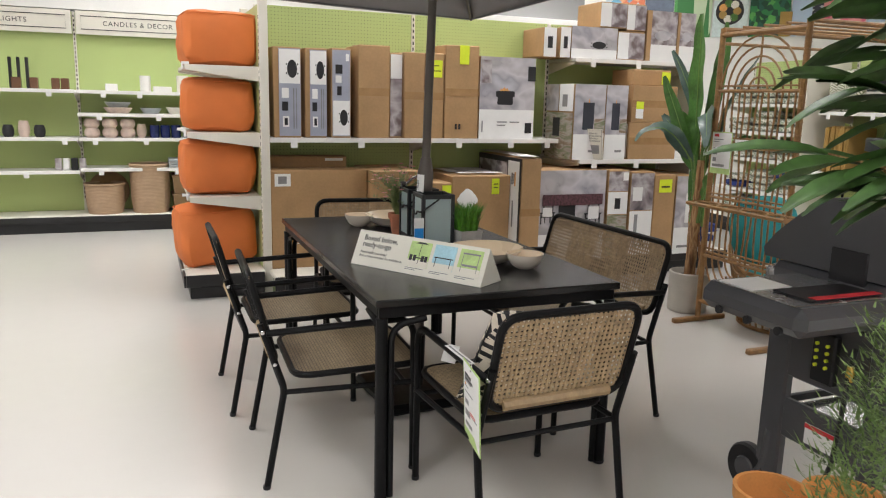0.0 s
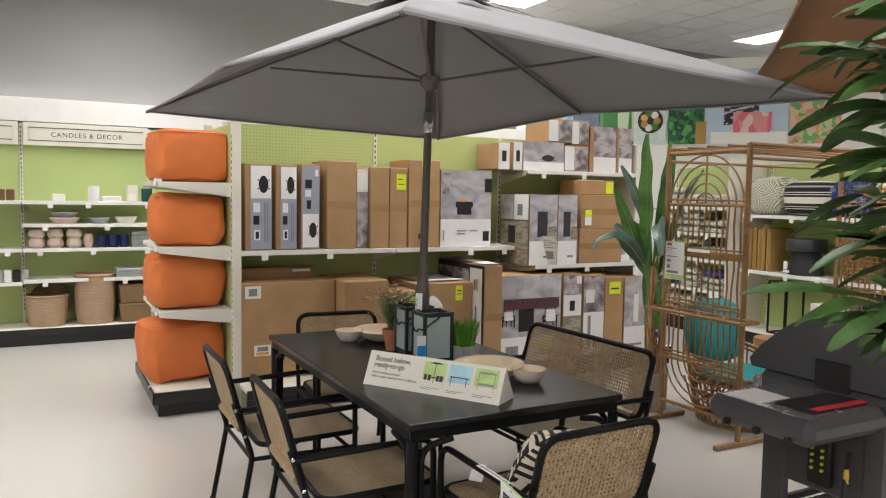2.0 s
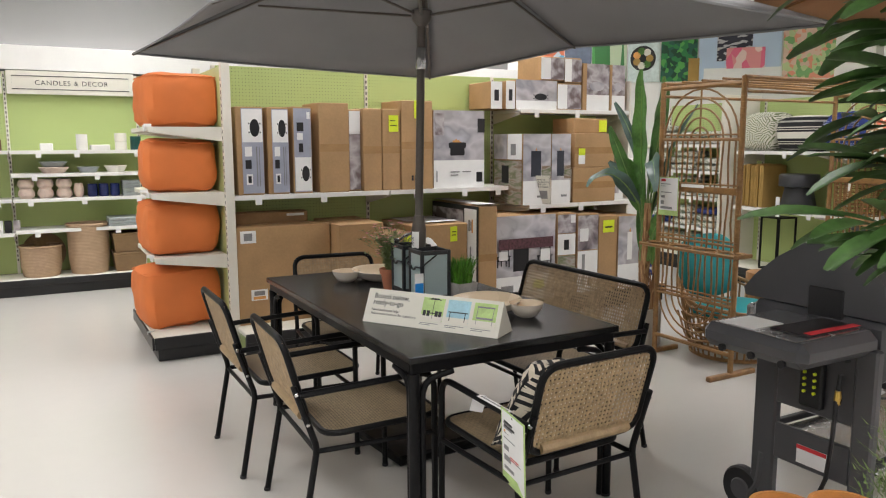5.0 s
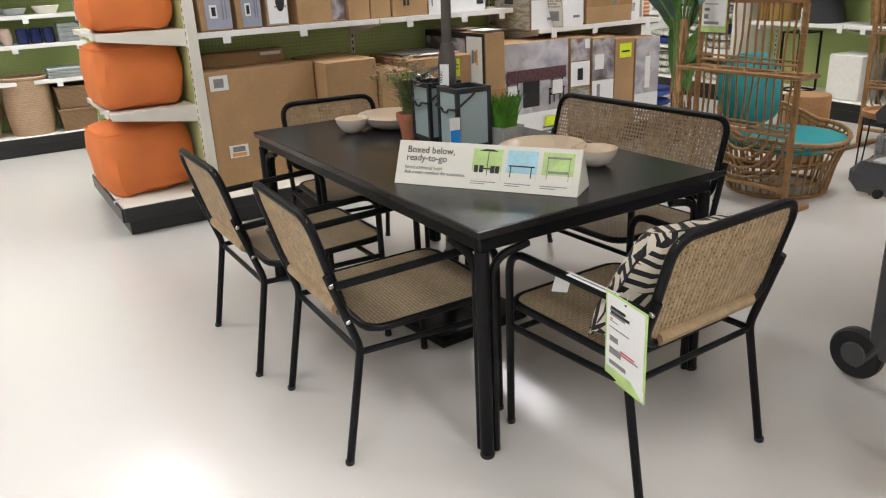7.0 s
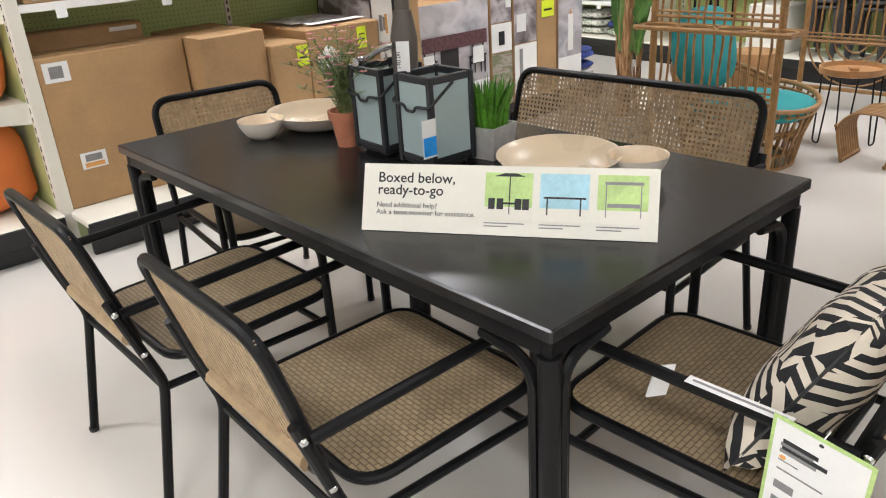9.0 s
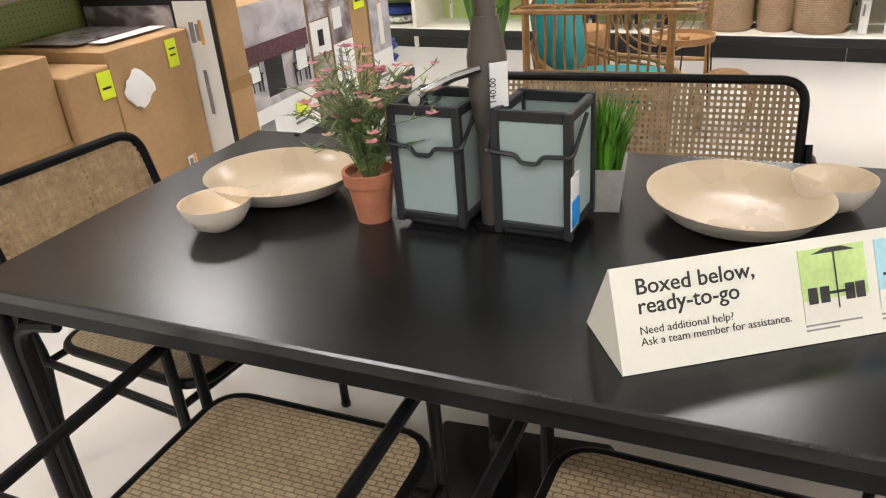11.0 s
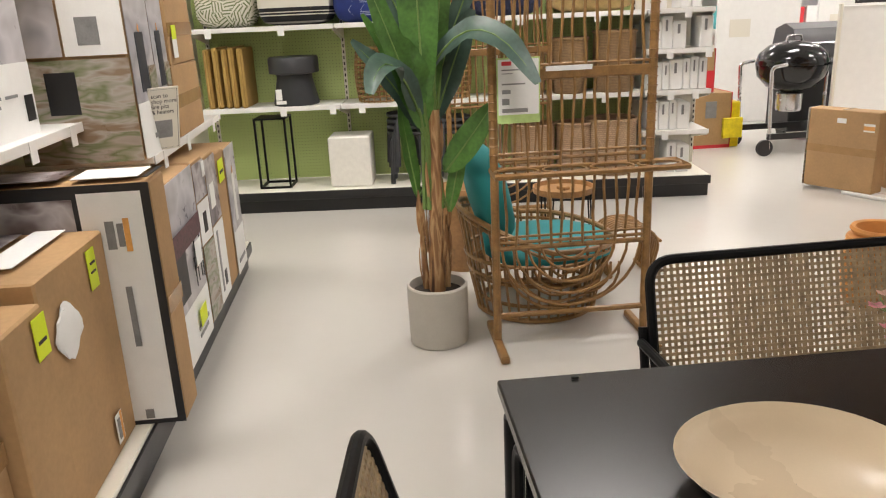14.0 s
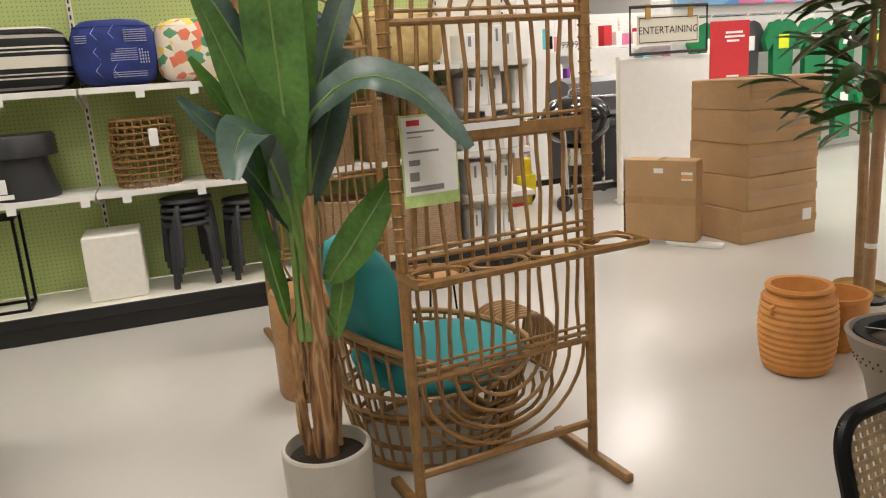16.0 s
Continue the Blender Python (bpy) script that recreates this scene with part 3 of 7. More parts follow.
def soft_box(w, d, h, bulge=0.06, n=14, power=5.0, seed=1, rough=0.008):
    """A stuffed, seamed cushion block: a rounded box with swollen faces."""
    g = G()
    vs, fs = [], []
    for i in range(n + 1):
        th = -math.pi / 2 + math.pi * i / n
        for j in range(2 * n):
            ph = math.pi * j / n
            d3 = Vector((math.cos(th) * math.cos(ph), math.cos(th) * math.sin(ph), math.sin(th)))
            k = (abs(d3.x) ** power + abs(d3.y) ** power + abs(d3.z) ** power) ** (-1 / power)
            p = d3 * k
            wob = noise.noise(p * 2.2 + Vector((seed * 3.1, 0, 0))) * rough * 6
            swell = 1 + bulge * (1 - abs(p.z) ** 2) + wob
            vs.append((p.x * w / 2 * swell, p.y * d / 2 * swell, p.z * h / 2 * (1 + wob * 0.6)))
    for i in range(n):
        for j in range(2 * n):
            a, b = i * 2 * n + j, i * 2 * n + (j + 1) % (2 * n)
            fs.append((a, b, b + 2 * n, a + 2 * n))
    return g.add(vs, fs)


for k, (z, x, w, h) in enumerate(((1.6, 0.885, 0.5, 0.375), (1.145, 0.865, 0.485, 0.375), (0.70, 0.855, 0.49, 0.385), (0.18, 0.83, 0.52, 0.43))):
    p = thing("pouf", pose(x, 5.78, z, 0, (0, 2, 0, -3)[k], (4, -3, 3, 6)[k]), "square orange canvas pouf on an end-cap shelf", "pouf", "orange poufs")
    part("cover", soft_box(w, 0.52, h, 0.04, 18, 7.0, k).move(pose(0, 0, h / 2)), ORANGE, p)
    part("seam", G().tube(fillet([(-w / 2 + 0.01, -0.25, h * 0.93), (w / 2 - 0.01, -0.25, h * 0.93), (w / 2 - 0.01, 0.25, h * 0.93), (-w / 2 + 0.01, 0.25, h * 0.93)], 0.07, 4, True), 0.004, 5, True), ORANGE, p)
    part("care_tag", G().box(-w / 2 - 0.03, -w / 2 + 0.02, -0.262, -0.258, 0.0, 0.02), PAPER, p)

# cushion wall
CW = pose(7.15, 7.15, 0, 0, 0, -95.8)
cushion_run = gondola("cushion_gondola", CW, 4.9, 1.93, [1.3, 1.55, 2.62, 3.84], [(1.55, 2.62, 0.80, 0.42), (2.62, 3.84, 0.80, 0.42), (3.84, 4.9, 0.80, 0.42), (1.55, 2.62, 1.385, 0.42), (2.62, 3.84, 1.385, 0.42), (3.84, 4.9, 1.385, 0.42),
        (0, 1.3, 0.5, 0.4), (0, 1.3, 0.85, 0.4), (0, 1.3, 1.15, 0.4), (0, 1.3, 1.45, 0.4)], deck=0.5, label="green pegboard shop shelving with floor cushions and stools")
part("side_panel", G().box(1.42, 1.46, -0.5, 0.02, 0, 1.98, 0.003), CREAM, cushion_run)


# ---- dining set ----
def dining_table():
    t = thing("dining_table", pose(1.53, 3.215, 0), "rectangular matte black metal patio dining table", "table")
    part("tabletop", G().box(-0.48, 0.48, -0.915, 0.915, 0.712, 0.74, 0.004), TABLEM, t)
    for a, b in (((-0.465, 0.465), (-0.9, -0.88)), ((-0.465, 0.465), (0.88, 0.9)), ((-0.465, -0.445), (-0.88, 0.88)), ((0.445, 0.465), (-0.88, 0.88))):
        part("apron", G().box(*a, *b, 0.672, 0.711, 0.003), METALB, t)
    for sx in (-1, 1):
        for sy in (-1, 1):
            x, y = sx * 0.452, sy * 0.887
            leg = part("leg", G().tube([(x, y, 0.0), (x, y, 0.672)], 0.021, 12), METALB, t)
            part("side_tube", G().tube(fillet([(x - sx * 0.034, y, 0.012), (x - sx * 0.034, y, 0.64), (x - sx * 0.16, y, 0.66)], 0.07, 6), 0.0125, 8), METALB, leg)
            part("side_tube", G().tube(fillet([(x, y - sy * 0.034, 0.012), (x, y - sy * 0.034, 0.64), (x, y - sy * 0.16, 0.66)], 0.07, 6), 0.0125, 8), METALB, leg)
            part("foot_cap", G().lathe([(0.019, -0.0), (0.023, 0.004), (0.023, 0.012)], 12, (x, y, 0)), GRILLD, leg)
    part("parasol_ring", G().lathe([(0.03, 0.741), (0.034, 0.744), (0.026, 0.745)], 20, (0.01, 0.017, 0)), METALB, t)
    # Tiny dark block standing for a hole in the tabletop.
    part("corner_hole_mark", G().box(0.452, 0.462, 0.756, 0.772, 0.74, 0.745, 0.002), METALB, t)


def cane_mesh(w, h, m, pitch=0.0158, strand=0.0098, thick=0.0022, dense=()):
    """Open cane webbing in the local xz plane, laid out from its centre."""
    g = G()
    nx, nz = int(w / pitch), int(h / pitch)
    for i in range(nx + 1):
        x = -w / 2 + i * w / nx
        s = strand * (1.5 if any(a < i / nx < b for a, b in dense) else 1)
        g.box(x - s / 2, x + s / 2, -thick, thick * 0.4, -h / 2, h / 2, m=m)
    for k in range(nz + 1):
        z = -h / 2 + k * h / nz
        g.box(-w / 2, w / 2, -thick * 0.4, thick, z - strand / 2, z + strand / 2, m=m)
    return g


def seat_unit(name, width, label, category, group, dense=(), m=None):
    """An armchair or bench of black tube with cane, facing local +y."""
    t = thing(name, m, label, category, group)
    hw = width / 2
    for s in (-1, 1):
        x = s * hw
        fr = part("front_leg", G().tube(fillet([(x, 0.265, 0.0), (x, 0.262, 0.605), (x * 0.985, -0.275, 0.585)], 0.075, 7), 0.0125, 10), METALB, t)
        part("foot_cap", G().lathe([(0.0125, 0), (0.0145, 0.003), (0.0145, 0.014)], 10, (x, 0.265, 0)), GRILLD, fr)
        rear = part("rear_leg", G().tube(fillet([(x, -0.285, 0.0), (x * 0.98, -0.215, 0.375), (x * 0.965, -0.295, 0.62)], 0.03, 4), 0.0125, 10), METALB, t)
        part("foot_cap", G().lathe([(0.0125, 0), (0.0145, 0.003), (0.0145, 0.014)], 10, (x, -0.285, 0)), GRILLD, rear)
        part("side_rail", G().tube([(x, 0.262, 0.355), (x * 0.98, -0.218, 0.362)], 0.0105, 8), METALB, t)
        for z, y in ((0.47, -0.247), (0.59, -0.287)):
            part("bolt", G().lathe([(0.009, 0), (0.009, 0.016), (0.005, 0.02)], 8).move(pose(x * 0.95, y, z, 0, 90 * s)), CHROME, rear)
    part("front_rail", G().tube([(-hw, 0.235, 0.352), (hw, 0.235, 0.352)], 0.0095, 8), METALB, t)
    part("rear_rail", G().tube([(-hw * 0.98, -0.216, 0.36), (hw * 0.98, -0.216, 0.36)], 0.0095, 8), METALB, t)
    sw = hw - 0.022
    ring = [(-sw, -0.175, 0.41), (sw, -0.175, 0.41), (sw, 0.3, 0.42), (-sw, 0.3, 0.42)]
    part("seat_frame", G().tube(fillet(ring, 0.075, 6, True), 0.0125, 10, True), METALB, t)
    g = G()
    pad = fillet([(-sw, -0.172, 0.41), (sw, -0.172, 0.41), (sw, 0.297, 0.42), (-sw, 0.297, 0.42)], 0.07, 6, True)
    for dz in (-0.004, 0.009):
        g.v += [(p.x * 0.985, p.y * 0.99, p.z + dz) for p in pad]
    k = len(pad)
    g.f += [tuple(range(k))[::-1], tuple(range(k, 2 * k))] + [(i, (i + 1) % k, k + (i + 1) % k, k + i) for i in range(k)]
    part("seat", g, SEATM, t, "dense woven resin wicker seat")
    # back, leaning away
    bm = pose(0, -0.285, 0.632, 15.5)
    bw, bh = hw - (0.04 if width > 1 else 0.02), 0.165
    part("back_frame", G().tube([bm @ p for p in fillet([(-bw, 0, -bh), (bw, 0, -bh), (bw, 0, bh), (-bw, 0, bh)], 0.07, 7, True)], 0.0135, 10, True), METALB, t)
    bk = tagged(part("backrest", cane_mesh(2 * bw - 0.02, 2 * bh - 0.02, bm, 0.017 if width > 1 else 0.0168, 0.0082 if width > 1 else 0.0088, dense=dense), CANE, t, "open cane webbing back"), kind="stuff")
    part("lower_binding", G().tube([bm @ Vector((u * (bw - 0.05), -0.004, -bh + 0.016)) for u in (-1, -0.5, 0, 0.5, 1)], 0.02, 8), WRAP, bk, "cane strips wrapped over the lower bar")
    return t


dining_table()
chair = seat_unit("dining_chair", 0.53, "black tubular patio armchair with woven cane seat and back", "chair", "chairs round the table", m=pose(0.955, 3.5, 0, 0, 0, -90))
copy_thing(chair, pose(1.008, 2.793, 0, 0, 0, -92))
near_chair = copy_thing(chair, pose(1.522, 2.178, 0, 0, 0, 2.4))
tagged(near_chair, "black tubular patio armchair with a zigzag cushion and price tag")
copy_thing(chair, pose(1.52, 4.09, 0, 0, 0, 174))
seat_unit("patio_bench", 1.06, "black tubular two-seat bench with open cane back", "bench", "", ((0.02, 0.12), (0.28, 0.42), (0.55, 0.8)), pose(2.185, 3.148, 0, 0, 0, 91.8))

# zigzag cushion on the near chair
def pillow(w, h, d, n=16):
    g = G()
    vs, fs = [], []
    for s in (1, -1):
        k = len(vs)
        for i in range(n + 1):
            for j in range(n + 1):
                u, v = 2 * i / n - 1, 2 * j / n - 1
                pin = 1 - 0.07 * (1 - v * v) * abs(u) - 0.0
                pin2 = 1 - 0.07 * (1 - u * u) * abs(v)
                t = max(0, (1 - u ** 4) * (1 - v ** 4)) ** 0.55
                vs.append((u * w / 2 * pin, s * d / 2 * t * (1 + 0.12 * noise.noise((u * 2, v * 2, s))), v * h / 2 * pin2))
        for i in range(n):
            for j in range(n):
                a = k + i * (n + 1) + j
                q = (a, a + 1, a + n + 2, a + n + 1)
                fs.append(q if s > 0 else q[::-1])
    return g.add(vs, fs)


cu = thing("throw_pillow", pose(1.47, 2.1, 0.436, 27, 6, 4), "square black and cream zigzag pillow on a chair", "pillow")
part("cover", pillow(0.44, 0.37, 0.15).move(pose(0, 0, 0.18, 0, 0, 0)), STRIPE, cu)
part("piping", G().tube(fillet([(-0.21, 0, 0.01), (0.21, 0, 0.01), (0.21, 0, 0.355), (-0.21, 0, 0.355)], 0.02, 3, True), 0.003, 5, True), INK, cu)


# ---- grey parasol through the table ----
def parasol(name, m, hx, hy, rim, apex, cloth, pole, label, vent=True, post=True, ribs=True):
    """A rectangular market parasol; the cloth sags between its ribs."""
    t = thing(name, m, label, "parasol")
    corners = [(-hx, -hy, -0.022), (hx, -hy, -0.022), (hx, 0, 0.04), (hx, hy, -0.022), (-hx, hy, -0.022), (-hx, 0, 0.04)]
    g, n = G(), 10
    vs, fs = [], []
    for a in range(6):
        p, q = Vector(corners[a]), Vector(corners[(a + 1) % 6])
        base = len(vs)
        for i in range(n + 1):
            for j in range(n + 1):
                u, v = i / n, j / n
                r = p * (1 - v) + q * v
                sag = 0.012 * u * math.sin(math.pi * v)
                hgt = apex - (apex - rim) * u ** 1.08
                pull = 1 - 0.012 * u * math.sin(math.pi * v)
                vs.append((r.x * u * pull, r.y * u * pull, hgt + r.z * u - sag * 0.6))
        for i in range(n):
            for j in range(n):
                k = base + i * (n + 1) + j
                fs.append((k, k + n + 1, k + n + 2, k + 1))
    g.add(vs, fs)
    can = part("canopy", g, cloth, t)
    sol = can.modifiers.new("cloth", "SOLIDIFY")
    sol.thickness = 0.003
    for a in range(6):
        p, q = Vector(corners[a]), Vector(corners[(a + 1) % 6])
        hem = []
        for j in range(9):
            v = j / 8
            c = (p * (1 - v) + q * v) * (1 - 0.012 * math.sin(math.pi * v))
            hem.append((c.x, c.y, rim + c.z - 0.008 * math.sin(math.pi * v) - 0.006))
        part("hem", G().tube(hem, 0.006, 5), cloth, can)
    hub = rim + 0.09
    for c in corners:
        e = Vector((c[0], c[1], rim + c[2] - 0.012))
        top = Vector((0, 0, apex - 0.05))
        rib = part("rib", G().tube([top, top.lerp(e, 0.5) + Vector((0, 0, 0.01)), e], 0.009, 6, flat=0.7), pole, t)
        part("strut", G().tube([(c[0] * 0.02, c[1] * 0.02, hub), top.lerp(e, 0.52) - Vector((0, 0, 0.012))], 0.009, 6, flat=0.7), pole, rib)
    part("hub", G().lathe([(0.022, -0.05), (0.045, -0.02), (0.05, 0.02), (0.03, 0.03)], 14, (0, 0, hub)), pole, t)
    part("crown", G().lathe([(0.05, -0.03), (0.045, 0.0), (0.02, 0.02)], 14, (0, 0, apex - 0.03)), pole, t)
    part("finial", G().lathe([(0.012, 0), (0.018, 0.02), (0.016, 0.045), (0.006, 0.06)], 12, (0, 0, apex)), UMBPOLE, t)
    if vent:
        cap_g = G()
        ring, vv, ff = 12, [], []
        for i, (r, z) in enumerate(((0.01, apex + 0.012), (0.16, apex - 0.045), (0.3, apex - 0.1))):
            for j in range(ring):
                a = 2 * math.pi * j / ring
                wob = 0.014 * noise.noise((i, j * 1.7, 2.0)) * i
                vv.append((r * hx * 1.1 * math.cos(a) * 0.9, r * hy * 0.75 * math.sin(a), z + wob * 1.6 + 0.02))
        for i in range(2):
            for j in range(ring):
                ff.append((i * ring + j, (i + 1) * ring + j, (i + 1) * ring + (j + 1) % ring, i * ring + (j + 1) % ring))
        v = part("vent_flap", cap_g.add(vv, ff), cloth, can)
        v.modifiers.new("cloth", "SOLIDIFY").thickness = 0.004
        part("strap", G().tube([(0.02, -0.1, apex + 0.0), (0.1, -0.3, apex - 0.09), (0.3, -0.55, apex - 0.19)], 0.006, 5, flat=0.4), cloth, can)
        part("strap", G().tube([(0.04, -0.12, apex - 0.0), (0.2, -0.35, apex - 0.1), (0.33, -0.56, apex - 0.2)], 0.006, 5, flat=0.4), cloth, can)
        part("bunched_cloth", soft_box(0.22, 0.09, 0.06, 0.1, 8, 2.4, 3, 0.02).move(pose(-0.17, -0.62, apex - 0.235, 0, 8, 12)), cloth, can)
    return t


um = parasol("parasol", pose(1.533, 3.23, 0, 0, 1.4, 5.2), 0.98, 1.44, 1.986, 2.48, UMBG, UMBPOLE, "open rectangular grey market parasol standing through the table")
part("lower_pole", G().tube([(0, 0, 0.05), (0, 0, 0.95)], 0.0235, 14), UMBPOLE, um)
part("upper_pole", G().tube([(0, 0, 1.1), (0, 0, 2.46)], 0.0195, 14), UMBPOLE, um)
part("tilt_joint", G().lathe([(0.021, 0), (0.024, 0.01), (0.024, 0.09), (0.021, 0.1)], 14, (0, 0, 1.83)), CHROME, um, "bright metal tilt joint")
hs = part("crank_housing", G().lathe([(0.024, 0.93), (0.03, 0.95), (0.035, 1.0), (0.037, 1.07), (0.031, 1.1), (0.024, 1.14)], 16), UMBPOLE, um)
part("crank_handle", G().tube([(-0.04, 0.0, 1.055), (-0.045, 0.05, 1.04), (-0.045, 0.115, 1.01)], 0.008, 8), CHROME, hs)
part("crank_knob", G().lathe([(0.012, 0), (0.014, 0.01), (0.012, 0.03)], 10).move(pose(-0.045, 0.118, 1.006, 0, -90)), CHROME, hs)
tg = part("price_sticker", G().box(-0.05, -0.046, -0.018, 0.016, 0.985, 1.065, m=pose(0, 0, 0, 0, 0, 38)), PAPER, hs)
text_part("price", "140.00", 0.017, pose(0, 0, 0, 0, 0, 38) @ pose(-0.0506, 0.006, 0.993, 90, 0, -90) @ pose(0, 0, 0, 0, 0, 90), INK, tg)
part("screw", G().lathe([(0.006, 0), (0.004, 0.004)], 8).move(pose(-0.0235, 0, 0.9, 0, -90)), CHROME, um)
part("base_plate", G().box(-0.23, 0.23, -0.23, 0.23, 0.0, 0.05, 0.012), METALB, um)
part("base_socket", G().tube([(0, 0, 0.05), (0, 0, 0.3)], 0.032, 14), METALB, um)
part("base_knob", G().lathe([(0.02, 0), (0.02, 0.025), (0.012, 0.03)], 10).move(pose(-0.03, 0, 0.22, 0, -90)), GRILLD, um)
parasol("parasol", pose(4.22, 1.05, 0, 0, 0, 45), 1.3, 1.92, 2.2, 2.8, UMBT, RATTAN, "open tan market parasol with a wooden frame", vent=False)
POLEW = mat("light_hardwood", (0.42, 0.25, 0.13), 0.5, var=0.12, scale=10, fine=80)
tan_um = bpy.data.objects["parasol.001"]
part("pole", G().tube([(0, 0, 0.05), (0, 0, 2.75)], 0.03, 14), POLEW, tan_um)
part("base_plate", G().box(-0.3, 0.3, -0.3, 0.3, 0, 0.03, 0.008), mat("beige_stone", (0.42, 0.38, 0.3), 0.7), tan_um)
part("base_collar", G().lathe([(0.09, 0.03), (0.085, 0.045), (0.04, 0.05)], 20), METALB, tan_um)
part("paper_band", G().lathe([(0.0305, 0.32), (0.0312, 0.322), (0.0312, 0.345), (0.0305, 0.347)], 14, cap=False), PAPER, tan_um)


# ---- boxed goods ----
def frame_on(o, u, up):
    """A matrix whose x runs along u and y along up, at o."""
    u, up = Vector(u).normalized(), Vector(up).normalized()
    n = u.cross(up)
    m = Matrix((u, up, n)).transposed().to_4x4()
    m.translation = o
    return m


def carton(x0, x1, y0, y1, z0, z1, label, decals=(), body=CARD, rz=0.0, tape="f", name="cardboard_box", group="cardboard boxes", seam=True):
    """A carton with tape, a flap seam and prints; decals: face, left, right, bottom, top (shares), material, name."""
    cx, cy = (x0 + x1) / 2, (y0 + y1) / 2
    w, d, h = x1 - x0, y1 - y0, z1 - z0
    t = thing(name, pose(cx, cy, z0, 0, 0, rz), label, "box", group)
    g = G().box(-w / 2, w / 2, -d / 2, d / 2, 0, h, 0.006)
    rng = random.Random(int(x0 * 1000 + z0 * 77))
    g.v = [(x + rng.uniform(-0.002, 0.002), y + rng.uniform(-0.002, 0.002), z + (rng.uniform(-0.002, 0.002) if z > 0.01 else 0)) for x, y, z in g.v]
    part("carton", g, body, t)
    faces = {"f": ((-w / 2, -d / 2 - 0.0015, 0), (1, 0, 0), (0, 0, 1), w, h), "l": ((-w / 2 - 0.0015, d / 2, 0), (0, -1, 0), (0, 0, 1), d, h),
             "r": ((w / 2 + 0.0015, -d / 2, 0), (0, 1, 0), (0, 0, 1), d, h), "t": ((-w / 2, -d / 2, h + 0.0015), (1, 0, 0), (0, 1, 0), w, d)}

    def sticker(face, a, b, c, e, material, nm, lift=0.0):
        o, u, up, fw, fh = faces[face]
        m = frame_on(o, u, up)
        x_0, x_1, y_0, y_1, lo, hi = a * fw, b * fw, c * fh, e * fh, lift + 0.0002, lift + 0.0022
        sw, sh_ = x_1 - x_0, y_1 - y_0
        pg = G()
        if nm in ("bowl_picture", "flame_picture", "fire_pit_picture"):
            # a bowl on looped wire feet, a lick of flame, or a straight-sided pit
            if nm == "bowl_picture":
                ring = [(0.5 + 0.5 * math.cos(k * 0.3491), 0.5 + 0.5 * math.sin(k * 0.3491)) for k in range(18)]
                for q in (-0.12, 1.0):
                    pg.box(x_0 + q * sw, x_0 + (q + 0.12) * sw, y_0 + 0.2 * sh_, y_0 + 0.3 * sh_, lo, hi, m=m).box(x_0 + q * sw, x_0 + (q + 0.12) * sw, y_0 + 0.7 * sh_, y_0 + 0.8 * sh_, lo, hi, m=m)
            elif nm == "flame_picture":
                ring = [(0.2, 0.0), (0.8, 0.0), (1.0, 0.35), (0.75, 0.55), (0.8, 0.8), (0.55, 0.65), (0.45, 1.0), (0.25, 0.6), (0.1, 0.7), (0.0, 0.3)]
            else:
                ring = [(0.12, 0.0), (0.88, 0.0), (0.92, 0.1), (0.9, 0.55), (1.0, 0.6), (1.0, 0.95), (0.9, 1.0), (0.1, 1.0), (0.0, 0.95), (0.0, 0.6), (0.1, 0.55), (0.08, 0.1)]
            n = len(ring)
            pg.add([m @ Vector((x_0 + p * sw, y_0 + q * sh_, z)) for z in (lo, hi) for p, q in ring], [tuple(range(n))[::-1], tuple(range(n, 2 * n))] + [(i, (i + 1) % n, n + (i + 1) % n, n + i) for i in range(n)])
        elif nm == "chair_picture":
            for p0, p1, q0, q1 in ((0.05, 0.12, 0.0, 0.6), (0.82, 0.89, 0.0, 0.62), (0.05, 0.9, 0.36, 0.44), (0.02, 0.95, 0.58, 0.64), (0.62, 0.68, 0.05, 0.4), (0.3, 0.35, 0.05, 0.4), (0.2, 0.27, 0.6, 1.0), (0.75, 0.82, 0.6, 1.0)):
                pg.box(x_0 + p0 * sw, x_0 + p1 * sw, y_0 + q0 * sh_, y_0 + q1 * sh_, lo, hi, m=m)
        else:
            pg.box(x_0, x_1, y_0, y_1, lo, hi, m=m)
        return part(nm, pg, material, t)
    if tape and min(w, h) > 0.06:
        for face in tape:
            sticker(face, 0.0, 1.0, 0.5 - 0.028 / h, 0.5 + 0.028 / h, TAPE, "tape")
    if seam and d > 0.1:
        sticker("t", 0.0, 1.0, 0.47, 0.53, TAPE, "tape")
    for k, dc in enumerate(decals):
        sticker(*dc[:6], dc[6], 0.0022 + 0.0012 * k)
    return t


LAB = [("f", 0.06, 0.28, 0.82, 0.93, PAPER, "shipping_label"), ("f", 0.08, 0.26, 0.84, 0.9, INKG, "barcode")]


